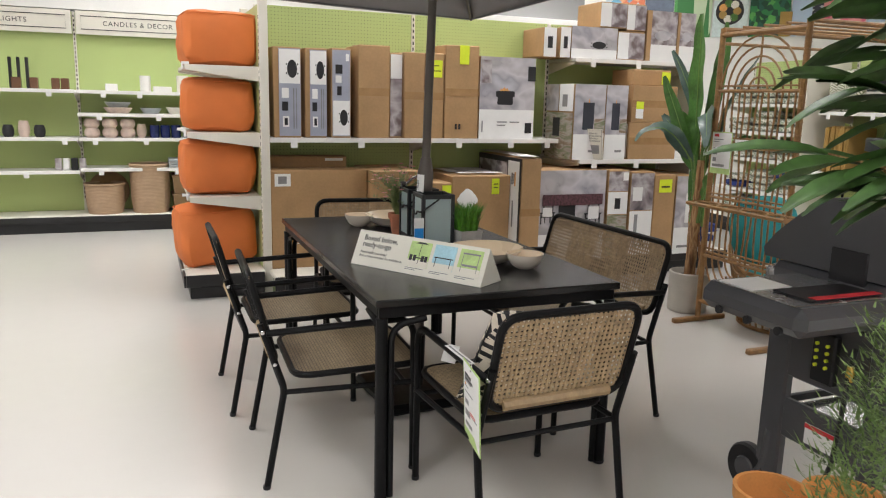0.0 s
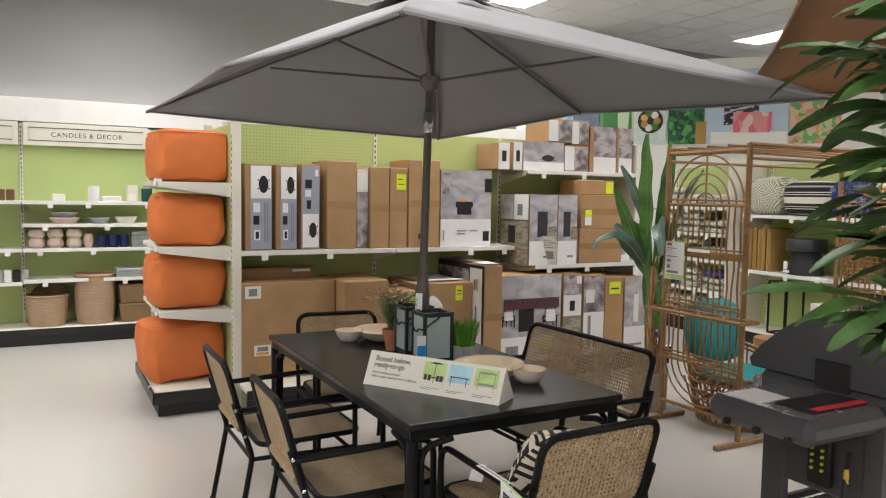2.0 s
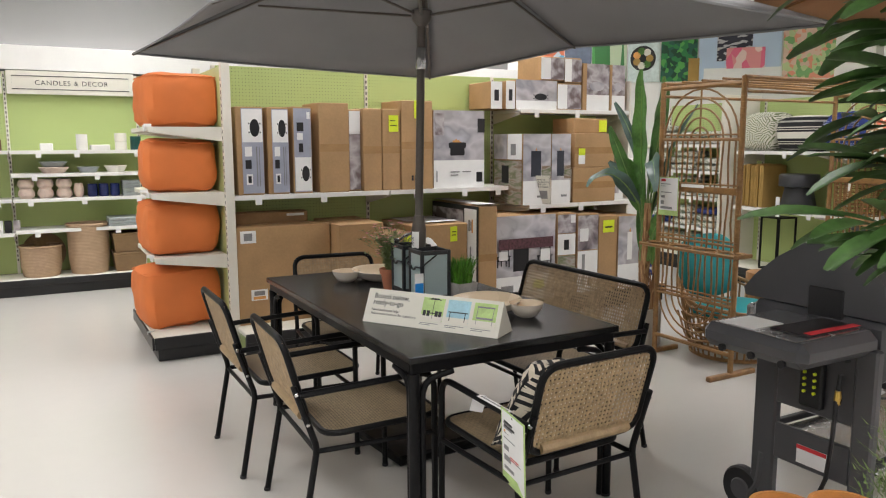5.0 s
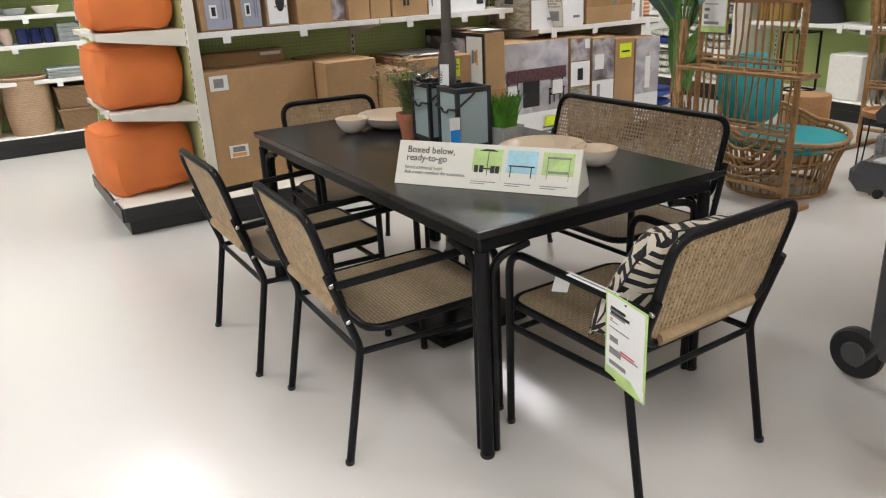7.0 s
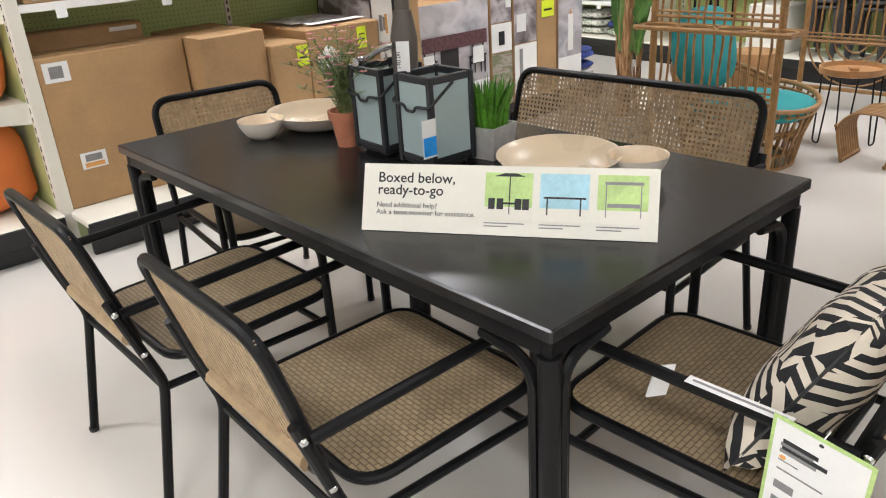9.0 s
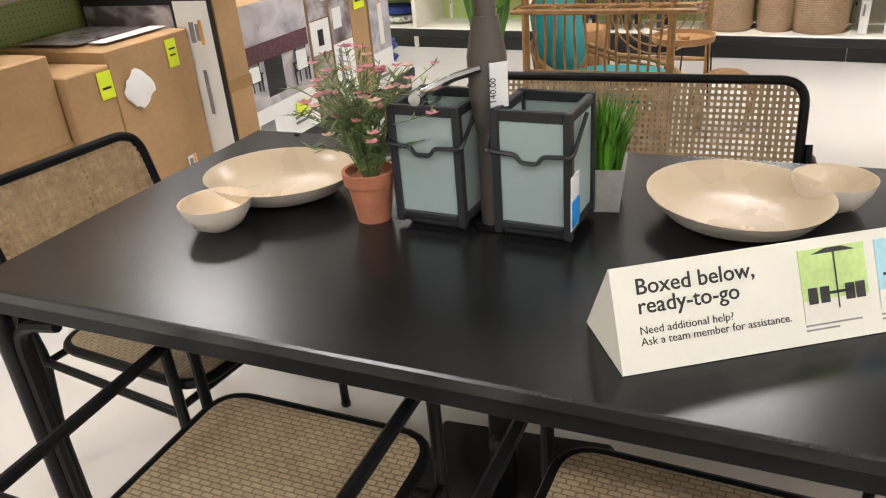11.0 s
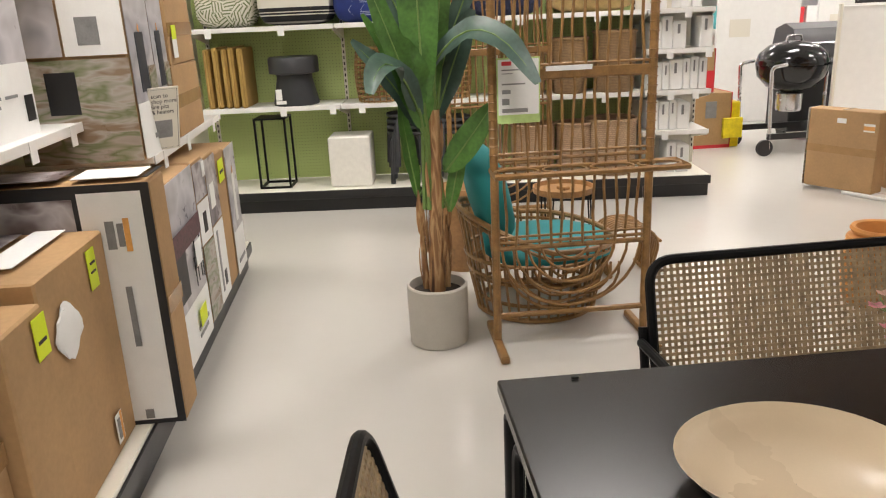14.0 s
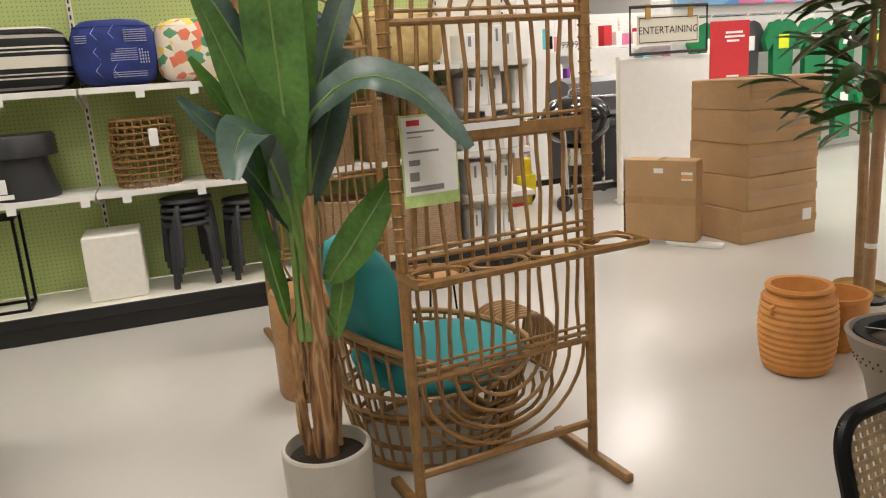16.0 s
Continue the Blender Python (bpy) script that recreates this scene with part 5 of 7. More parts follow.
for k in range(95):
    a, lean, h = rng.uniform(0, 6.283), rng.uniform(0.02, 0.175), rng.uniform(0.1, 0.26)
    e = Vector((math.cos(a) * lean, math.sin(a) * lean, 0.085 + h * (1 - lean * 1.6)))
    mid = Vector((e.x * 0.35, e.y * 0.35, 0.085 + h * 0.55))
    st.tube([(e.x * 0.08, e.y * 0.08, 0.08), mid, e], [0.0012, 0.001, 0.0007], 4)
    for q in range(15):
        u = rng.uniform(0.15, 1.0)
        p = Vector((0, 0, 0.085)).lerp(mid, min(1, u * 2)) if u < 0.5 else mid.lerp(e, u * 2 - 1)
        b, ln = rng.uniform(0, 6.283), rng.uniform(0.018, 0.036)
        d = Vector((math.cos(b), math.sin(b), rng.uniform(-0.2, 0.9))).normalized() * ln
        s = Vector((-math.sin(b), math.cos(b), 0)) * 0.0021
        st.add([p - s, p + s, p + d * 0.6 + s, p + d, p + d * 0.6 - s], [(0, 1, 2, 3, 4)])
    if k % 3 != 1:
        for q in range(5):
            b = q * 1.257 + k
            d = Vector((math.cos(b), math.sin(b), 0.35)) * 0.0115
            s = Vector((-math.sin(b), math.cos(b), 0)) * 0.0055
            (fl if k % 4 else fl2).add([e, e + d * 0.7 - s, e + d * 1.2, e + d * 0.7 + s], [(0, 1, 2, 3)])
tagged(part("feathery_stem", st, HERB, fp, "fine feathery green stems"), kind="stuff")
tagged(part("petals", fl, PINK, fp, "small pink flowers"), kind="stuff")
tagged(part("petals", fl2, PINKC, fp, "small pale peach flowers"), kind="stuff")

# tent sign
sg = thing("table_sign", Matrix.Identity(4), "cream tent card on the table reading boxed below ready-to-go", "sign")
a, b = Vector((1.118, 2.893, TT + 0.001)), Vector((1.457, 2.368, TT + 0.001))
u = (b - a).normalized()
back = Vector((-u.y, u.x, 0)) * 0.062
L = (b - a).length
up = Vector((back.x, back.y, 0.132))
FM = frame_on(a, u, up)
H = up.length
SIGNC = mat("cream_card", (0.73, 0.71, 0.62), 0.55, var=0.02, bump=0.02)
part("front_card", G().box(0, L, 0, H, -0.002, 0.0, m=FM), SIGNC, sg)
c = a + back * 2.3
part("rear_card", G().add([c, c + u * L, a + up + u * L, a + up, c - Vector((0, 0, 0.0)) + back * 0.03, c + u * L + back * 0.03, a + up + u * L + back * 0.03, a + up + back * 0.03], [(0, 1, 2, 3), (7, 6, 5, 4), (0, 4, 5, 1), (1, 5, 6, 2), (2, 6, 7, 3), (3, 7, 4, 0)]), SIGNC, sg)
for q in (0.0, L):
    o = u * q
    part("end_flap", G().add([a + o, c + o, a + up + o, a + o + u * 0.001, c + o + u * 0.001, a + up + o + u * 0.001], [(0, 1, 2), (5, 4, 3), (0, 3, 4, 1), (1, 4, 5, 2), (2, 5, 3, 0)]), SIGNC, sg)
for w, sz, x, y, mt in (("Boxed below,", 0.0312, 0.033, 0.1065, INK), ("ready-to-go", 0.0312, 0.033, 0.08, INK), ("Need additional help?", 0.0156, 0.032, 0.052, INK), ("Ask a team member for assistance.", 0.0156, 0.032, 0.0365, INK)):
    text_part("lettering", w, sz, FM @ pose(x, y, 0.0005), mt, sg, bold=0.0003 if sz > 0.02 else 0.0)
for k, (x, bg) in enumerate(((0.272, LIMEP), (0.388, mat("sky_print", (0.4, 0.66, 0.75), 0.5)), (0.505, LIMEP))):
    pc = part("picture", G().box(x, x + 0.1, 0.032, 0.132, 0.0002, 0.0012, m=FM), bg, sg)
    part("picture_floor", G().box(x, x + 0.1, 0.032, 0.06, 0.0013, 0.0018, m=FM), CREAM, pc)
    g = G()
    if k == 0:
        g.add([FM @ Vector(p) for p in ((x + 0.018, 0.124, 0.002), (x + 0.086, 0.124, 0.002), (x + 0.066, 0.131, 0.002), (x + 0.04, 0.131, 0.002))], [(0, 1, 2, 3)])
        g.box(x + 0.0515, x + 0.0535, 0.045, 0.124, 0.002, 0.0025, m=FM)
        g.box(x + 0.03, x + 0.078, 0.066, 0.07, 0.002, 0.0025, m=FM)
        for q in (0.008, 0.026, 0.064, 0.08):
            g.box(x + q, x + q + 0.014, 0.055, 0.078, 0.002, 0.0025, m=FM)
    elif k == 1:
        g.box(x + 0.008, x + 0.094, 0.08, 0.084, 0.002, 0.0025, m=FM)
        for q in (0.014, 0.082):
            g.box(x + q, x + q + 0.003, 0.046, 0.08, 0.002, 0.0025, m=FM)
    else:
        g.box(x + 0.014, x + 0.09, 0.112, 0.118, 0.002, 0.0025, m=FM)
        g.box(x + 0.02, x + 0.084, 0.066, 0.074, 0.002, 0.0025, m=FM)
        for q in (0.016, 0.085):
            g.box(x + q, x + q + 0.002, 0.045, 0.112, 0.002, 0.0025, m=FM)
    part("furniture_picture", g, INK if k < 2 else INKG, pc)
    part("text_bar", G().box(x, x + 0.085, 0.0245, 0.027, 0.0002, 0.001, m=FM).box(x, x + 0.05, 0.018, 0.0205, 0.0002, 0.001, m=FM), INKG, pc)
arm = part("arm_label", G().box(-0.276, -0.254, -0.16, 0.02, 0.607, 0.6085, m=pose(0, 0, 0, 1.5)), PAPER, near_chair, "thin white label strip along the arm")
part("strip_text", G().box(-0.268, -0.262, -0.15, 0.01, 0.6087, 0.6092, m=pose(0, 0, 0, 1.5)), INKG, arm)
part("care_tag", G().box(-0.25, -0.2, 0.1, 0.104, 0.02, 0.085, m=pose(0, 0, 0, -20, 0, -20)), PAPER, cu, "folded white sewn-in tag")
# hanging price tag on the near chair
ht = thing("price_card", pose(1.238, 1.935, 0.615, 4, 4, -96) @ Matrix.Diagonal((1.33, 1.0, 1.0, 1.0)), "lime-edged white price card hanging from a chair arm", "price card")
part("card", G().box(-0.06, 0.06, -0.0012, 0.0012, -0.265, 0.0), LIMEP, ht)
part("paper_face", G().box(-0.055, 0.055, -0.0024, -0.0014, -0.225, -0.006), PAPER, ht)
part("folded_corner", G().add([(0.02, -0.0026, -0.225), (0.058, -0.0026, -0.262), (0.058, -0.0026, -0.225)], [(0, 1, 2)]), PAPER, ht)
for z, x1, w in ((-0.045, -0.005, 0.007), (-0.058, 0.0, 0.007), (-0.08, -0.02, 0.002), (-0.098, 0.012, 0.003), (-0.125, -0.02, 0.016), (-0.16, -0.01, 0.02), (-0.162, 0.04, 0.004), (-0.2, 0.005, 0.012)):
    part("print_bar", G().box(-0.045 if x1 < 0.03 else 0.005, x1, -0.0032, -0.0025, z - w, z), INKG, ht)
part("title_bar", G().box(-0.043, 0.0, -0.0032, -0.0025, -0.045, -0.037).box(-0.043, 0.012, -0.0032, -0.0025, -0.058, -0.05), INK, ht)
part("round_mark", G().lathe([(0.004, 0), (0.004, 0.001)], 12).move(pose(-0.04, -0.0027, -0.074, 90)), ORANGEP, ht)
part("red_text", G().box(-0.012, 0.03, -0.0032, -0.0025, -0.158, -0.154).box(-0.012, 0.024, -0.0032, -0.0025, -0.166, -0.162), RED, ht)
part("hole", G().lathe([(0.003, 0), (0.003, 0.001)], 10).move(pose(0.0, -0.0027, -0.012, 90)), INK, ht)
part("string", G().tube([(0, 0, -0.002), (0.005, 0.0, 0.02)], 0.001, 4), PAPER, ht)


# ---- rattan canopy stand ----
def rattan_panel(t, x, tray):
    """One tall lattice side with arches above and hanging loops below."""
    y0, y1, top = 3.19, 3.855, 1.88
    yc, r = (y0 + y1) / 2, 0.0065
    for y in (y0, y1):
        part("post", G().tube([(x, y, 0.03), (x, y, top)], 0.018, 10), RATTAN, t)
        wrapg = G()
        for k in range(26):
            z = 0.86 + k * 0.036
            wrapg.tube([(x + 0.0195 * math.cos(q), y + 0.0195 * math.sin(q), z) for q in (0, 1.05, 2.1, 3.14, 4.19, 5.24)], 0.0028, 4, True)
        tagged(part("cane_binding", wrapg, RATTAN, t), kind="stuff")
        part("foot", G().box(x - 0.2, x + 0.22, y - 0.018, y + 0.018, 0.0, 0.032, 0.006), RATTAN, t)
        part("knee_brace", G().tube(fillet([(x, y, 0.68), (x, y, 0.78), (x - 0.05, y, 0.80)], 0.05, 4), 0.009, 6), RATTAN, t)
    for z, rr in ((1.84, 0.016), (1.5, 0.011), (1.53, 0.006), (1.185, 0.009), (1.165, 0.011), (1.215, 0.006), (0.835, 0.009), (0.86, 0.006), (0.475, 0.008), (0.45, 0.012), (0.5, 0.006), (0.14, 0.014)):
        part("rail", G().tube([(x, y0, z), (x, y1, z)], rr, 8), RATTAN, t)
    part("flat_rail", G().box(x - 0.012, x - 0.002, y0, y1, 1.16, 1.2, 0.003), RATTAN, t)
    n = 13
    for k in range(n):
        y = y0 + 0.045 + k * (y1 - y0 - 0.09) / (n - 1)
        wob = [(x + 0.006 * math.sin(k * 2.1 + j), y + 0.006 * math.sin(k * 1.3 + 1.9 * j), 0.45 + j * (1.5 - 0.45) / 8) for j in range(9)]
        part("stick", G().tube(wob, r, 6), RATTAN, t)
    for k in range(5):
        rad = 0.075 + 0.058 * k
        part("arch", G().tube([(x, yc + rad * math.cos(math.pi * j / 14), 1.5 + 1.05 * rad * math.sin(math.pi * j / 14)) for j in range(15)], r, 6), RATTAN, t)
        part("loop", G().tube([(x, yc + rad * math.cos(math.pi * j / 14), 0.46 - 0.95 * rad * math.sin(math.pi * j / 14)) for j in range(15)], r, 6), RATTAN, t)
    part("crown_stick", G().tube([(x, yc, 1.5), (x, yc, 1.84)], r, 6), RATTAN, t)
    if tray:
        xa, xb, ya, yb, z = x - 0.15, x + 0.0, 3.075, 3.875, 0.795
        tr = part("tray_frame", G().tube([(xa, ya, z), (xb, ya, z), (xb, yb, z), (xa, yb, z)], 0.012, 6, True), RATTAN, t)
        for k in range(4):
            cy = ya + 0.1 + 0.2 * k
            part("pot_ring", G().tube([(x - 0.075 + 0.062 * math.cos(a * 0.393), cy + 0.09 * math.sin(a * 0.393), z + 0.004) for a in range(16)], 0.006, 6, True), RATTAN, tr)


rack = thing("rattan_canopy_stand", Matrix.Identity(4), "tall natural rattan canopy stand with two lattice sides", "plant stand")
rattan_panel(rack, 3.745, True)
rattan_panel(rack, 5.6, False)
for k in range(5):
    y = 3.19 + k * 0.166
    part("roof_bar", G().tube([(3.745, y, 1.875), (4.67, y, 1.875 + 0.003 * k), (5.6, y, 1.875)], 0.013 if k in (0, 4) else 0.008, 8), RATTAN, rack)
for y in (3.19, 3.855):
    part("eave_bar", G().tube([(3.745, y, 1.79), (5.6, y, 1.79)], 0.01, 8), RATTAN, rack)
pc = thing("price_card", pose(3.722, 3.835, 1.25, 0, 0, -90), "lime-edged white price card tied to a rattan stand", "price card")
part("card", G().box(-0.005, 0.17, -0.0012, 0.0012, -0.26, 0.0), LIMEP, pc)
part("paper_face", G().box(0.0, 0.165, -0.0024, -0.0014, -0.225, -0.006), PAPER, pc)
part("red_label", G().box(0.015, 0.055, -0.0032, -0.0025, -0.03, -0.014), RED, pc)
for z, x1, w in ((-0.045, 0.1, 0.005), (-0.06, 0.06, 0.003), (-0.1, 0.11, 0.006), (-0.125, 0.05, 0.016), (-0.16, 0.045, 0.025), (-0.2, 0.12, 0.016)):
    part("print_bar", G().box(0.015, x1, -0.0032, -0.0025, z - w, z), INKG, pc)
solo("rail_label", G().box(3.722, 3.724, 3.45, 3.64, 1.19, 1.21), PAPER, "thin white shelf label strip on a rattan rail", "label")


# ---- banana plant ----
def leaf_mesh(g, p0, p1, p2, width, face, n=12, fold=0.25, seed=0, ragged=0.05):
    """A long leaf along a curve, folded at its midrib, with a wavy edge."""
    p0, p1, p2, face = Vector(p0), Vector(p1), Vector(p2), Vector(face)
    vs, fs = [], []
    for i in range(n + 1):
        t = i / n
        p = p0 * (1 - t) ** 2 + p1 * 2 * t * (1 - t) + p2 * t * t
        tan = ((p1 - p0) * (1 - t) + (p2 - p1) * t).normalized()
        side = tan.cross(face).normalized()
        nrm = side.cross(tan)
        w = width * (max(0.0, math.sin(math.pi * min(1, t * 0.93 + 0.035))) ** 0.62) * 0.5
        for j, s in enumerate((-1, -0.5, 0, 0.5, 1)):
            wav = ragged * width * math.sin(t * 19 + s * 3 + seed) * abs(s)
            vs.append(p + side * w * s + nrm * (fold * w * (abs(s) - 0.4) + wav))
    for i in range(n):
        for j in range(4):
            a = i * 5 + j
            fs.append((a, a + 1, a + 6, a + 5))
    g.add(vs, fs)
    return [p0 * (1 - t) ** 2 + p1 * 2 * t * (1 - t) + p2 * t * t for t in [k / 8 for k in range(9)]]


PX, PY = 3.86, 4.107
bp = thing("banana_plant", pose(PX, PY, 0), "artificial banana plant in a round warm-grey pot", "plant")
part("pot", G().lathe([(0.125, 0), (0.133, 0.006), (0.137, 0.27), (0.132, 0.277), (0.124, 0.277), (0.12, 0.235), (0.01, 0.23)], 40), POT, bp)
part("soil", G().lathe([(0.119, 0.236), (0.06, 0.243), (0.005, 0.245)], 24), SOIL, bp)
rng = random.Random(3)
for k, (x, y, h, r, lx, ly) in enumerate(((0.0, 0.0, 0.95, 0.034, 0.0, -0.02), (0.03, 0.045, 0.42, 0.014, 0.0, 0.012), (0.035, -0.05, 0.4, 0.013, 0.01, -0.012))):
    g, n, seg = G(), 14, 16
    vs, fs = [], []
    for i in range(seg + 1):
        t = i / seg
        z = 0.23 + h * t * 0.86
        for j in range(n):
            a = 2 * math.pi * j / n
            rr = r * (1.12 - 0.42 * t) * (1 + 0.14 * noise.noise((math.cos(a) * 2, math.sin(a) * 2, z * 7 + k * 9)) + 0.08 * math.sin(z * 70 + a))
            vs.append((x + lx * t + rr * math.cos(a), y + ly * t + rr * math.sin(a), z))
    for i in range(seg):
        for j in range(n):
            fs.append((i * n + j, i * n + (j + 1) % n, (i + 1) * n + (j + 1) % n, (i + 1) * n + j))
    part("stem", g.add(vs, fs), BARK, bp, "shaggy brown fibrous stem")
    for q in range(9):
        a, z = rng.uniform(0, 6.28), 0.26 + h * 0.7 * rng.random()
        c = Vector((x + lx * (z - 0.23) / h + r * math.cos(a), y + ly * (z - 0.23) / h + r * math.sin(a), z))
        gg = G()
        leaf_mesh(gg, c, c + Vector((math.cos(a) * 0.01, math.sin(a) * 0.01, 0.05)), c + Vector((math.cos(a) * 0.012, math.sin(a) * 0.012, 0.17)), 0.022, (math.cos(a), math.sin(a), 0), 6, 0.3, q)
        part("bark_strip", gg, BARK, bp)
F = (-1, 0.1, 0.15)
LV = [((-0.03, 0.02, 1.08), (-0.05, 0.03, 1.5), (-0.05, 0.04, 2.0), 0.165, F, LEAF), ((-0.03, 0.03, 0.98), (-0.06, 0.05, 1.2), (-0.08, 0.14, 1.36), 0.16, (-1, -0.35, 0.3), LEAF),
      ((0, -0.06, 0.78), (-0.05, -0.13, 0.88), (-0.05, -0.27, 1.07), 0.12, (-1, -0.1, 0.5), LEAF), ((0, -0.02, 1.22), (-0.16, -0.2, 1.54), (-0.3, -0.4, 1.16), 0.12, (-0.8, 0.1, 0.7), LEAF2),
      ((0, 0.03, 0.95), (-0.04, 0.14, 1.2), (-0.1, 0.3, 1.34), 0.1, (-0.8, -0.3, 0.6), LEAF2), ((0, 0.02, 1.2), (-0.02, 0.08, 1.48), (-0.05, 0.31, 1.78), 0.08, (-0.8, 0.2, 0.8), LEAF2),
      ((0.02, -0.03, 1.12), (0.02, -0.06, 1.5), (0.05, -0.13, 1.88), 0.1, (-1, -0.5, 0.0), LEAF), ((0.04, -0.03, 1.0), (0.06, -0.1, 1.2), (0.03, -0.2, 1.44), 0.12, (-0.9, 0.3, 0.3), LEAF2),
      ((0.02, 0.0, 1.1), (0.08, 0.0, 1.6), (0.1, -0.04, 1.95), 0.14, (0.3, -1, 0.1), LEAF), ((0.0, 0.06, 1.08), (-0.02, 0.12, 1.24), (-0.05, 0.25, 1.44), 0.055, (-0.9, 0.1, 0.4), LEAF),
      ((0.04, -0.06, 1.2), (0.1, -0.16, 1.5), (0.14, -0.32, 1.74), 0.09, (-0.8, 0.4, 0.5), LEAF2),
      ((0.01, -0.07, 0.6), (0.0, -0.1, 0.75), (0.0, -0.14, 0.9), 0.07, (-1, 0.2, 0.1), LEAF), ((0.03, 0.06, 0.66), (0.04, 0.09, 0.85), (0.06, 0.12, 1.1), 0.07, (-0.9, -0.5, 0.2), LEAF),
      ((-0.02, 0.03, 1.0), (-0.2, 0.16, 1.42), (-0.36, 0.24, 1.16), 0.13, (-0.7, 0.1, 0.7), LEAF2), ((-0.02, 0.03, 0.98), (-0.1, 0.12, 1.3), (-0.16, 0.24, 1.6), 0.1, (-0.9, -0.2, 0.4), LEAF),
      ((0.02, 0.02, 0.95), (0.16, -0.08, 1.2), (0.32, -0.16, 1.2), 0.12, (0.2, 0.5, 0.9), LEAF)]
for k, (a, b, c, w, f, m_) in enumerate(LV):
    g = G()
    pts = leaf_mesh(g, a, b, c, w, f, 14, 0.22, k)
    lf = part("leaf", g, m_, bp, "broad veined green leaf")
    part("midrib", G().tube([p + Vector(f).normalized() * -0.004 for p in pts], [0.007, 0.006, 0.005, 0.004, 0.0035, 0.003, 0.0025, 0.002, 0.0015], 5), RIBM, lf)
    a = Vector(a)
    part("leaf_stalk", G().tube([(a.x * 0.4, a.y * 0.6, 0.62), a * 0.5 + Vector((0, 0, 0.4)), a], [0.013, 0.01, 0.007], 6), RIBM, lf)


# ---- rattan lounge chair, footstool and side table ----
CX, CY = 4.23, 3.58
wc = thing("rattan_lounge_chair", pose(CX, CY, 0), "round open-weave rattan lounge chair with teal cushions", "chair")
for r, z, q in ((0.29, 0.014, 0.014), (0.3, 0.09, 0.01), (0.325, 0.2, 0.01), (0.335, 0.225, 0.01), (0.35, 0.3, 0.01)):
    part("hoop", G().tube([(r * math.cos(a * 0.2094), r * math.sin(a * 0.2094), z) for a in range(30)], q, 6, True), RATTAN, wc)
rim = []
for a in range(40):
    an = 2 * math.pi * a / 40
    zz = 0.36 + 0.2 * max(0, math.sin(an)) ** 1.2 + 0.02 * math.cos(an * 2)
    rim.append((0.385 * math.cos(an), 0.385 * math.sin(an), zz))
part("rim", G().tube(rim, 0.014, 8, True), RATTAN, wc)
part("rim", G().tube([(x * 0.975, y * 0.975, z - 0.035) for x, y, z in rim], 0.009, 6, True), RATTAN, wc)
for a in range(40):
    x, y, z = rim[a]
    part("spoke", G().tube([(x * 0.76, y * 0.76, 0.015), (x * 0.85, y * 0.85, 0.18), (x, y, z)], 0.007, 5), RATTAN, wc)
for k in range(6):
    rad = 0.06 + 0.04 * k
    part("scroll", G().tube([(-0.35 + 0.02 * math.sin(j), -0.06 + rad * math.cos(j * 0.24), 0.31 - rad * 0.8 * math.sin(j * 0.24)) for j in range(14)], 0.007, 5), RATTAN, wc)
part("seat_cushion", soft_box(0.62, 0.62, 0.12, 0.03, 14, 2.6, 2).move(pose(0, -0.05, 0.315)), TEAL, wc, "round teal seat cushion")
part("back_cushion", soft_box(0.5, 0.17, 0.46, 0.08, 14, 3.0, 6).move(pose(-0.02, 0.24, 0.6, -14, 0, 0)), TEAL, wc, "teal back cushion")
ot = thing("rattan_footstool", pose(4.6, 3.0, 0), "low curved rattan footstool of bent canes", "footstool")
for k in range(9):
    a = k * 0.2 - 0.8
    part("bent_cane", G().tube(fillet([(0.03 * k - 0.12, -0.11, 0.0), (0.03 * k - 0.12, -0.16, 0.2), (0.03 * k - 0.12, -0.08, 0.285), (0.03 * k - 0.12, 0.08, 0.285), (0.03 * k - 0.12, 0.16, 0.2), (0.03 * k - 0.12, 0.11, 0.0)], 0.06, 4), 0.009, 6), RATTAN, ot)
for z, y in ((0.015, -0.11), (0.015, 0.11), (0.2, -0.16), (0.2, 0.16)):
    part("cross_cane", G().tube([(-0.13, y, z), (0.13, y, z)], 0.01, 6), RATTAN, ot)
WOOD = mat("mango_wood", (0.38, 0.2, 0.08), 0.45, var=0.2, scale=8, fine=60)
sd = thing("side_table", pose(4.9, 3.27, 0), "round wooden tray side table on thin black legs", "table")
part("tray", G().lathe([(0.16, 0.4), (0.175, 0.405), (0.178, 0.44), (0.17, 0.44), (0.166, 0.415), (0.01, 0.414)], 32), WOOD, sd)
for a in (0.4, 2.5, 4.6):
    c, s = math.cos(a), math.sin(a)
    part("leg", G().tube(fillet([(0.15 * c - 0.05 * s, 0.15 * s + 0.05 * c, 0.4), (0.17 * c - 0.03 * s, 0.17 * s + 0.03 * c, 0.006), (0.17 * c + 0.03 * s, 0.17 * s - 0.03 * c, 0.006), (0.15 * c + 0.05 * s, 0.15 * s - 0.05 * c, 0.4)], 0.02, 3), 0.005, 6), METALB, sd)
part("wooden_block", G().box(-0.03, 0.04, -0.03, 0.02, 0.414, 0.435, 0.006, m=pose(0, 0, 0, 0, 0, 30)), WOOD, sd)
dr = thing("drum_table", pose(4.9, 3.86, 0), "low round brown drum table on the floor", "table")
part("drum", G().lathe([(0.14, 0), (0.15, 0.02), (0.15, 0.47), (0.145, 0.48), (0.01, 0.481)], 32), WOOD, dr)

# ---- cushion wall goods ----
def at(lx, ly, z, rz=0.0):
    return CW @ pose(lx, ly, z, 0, 0, rz)


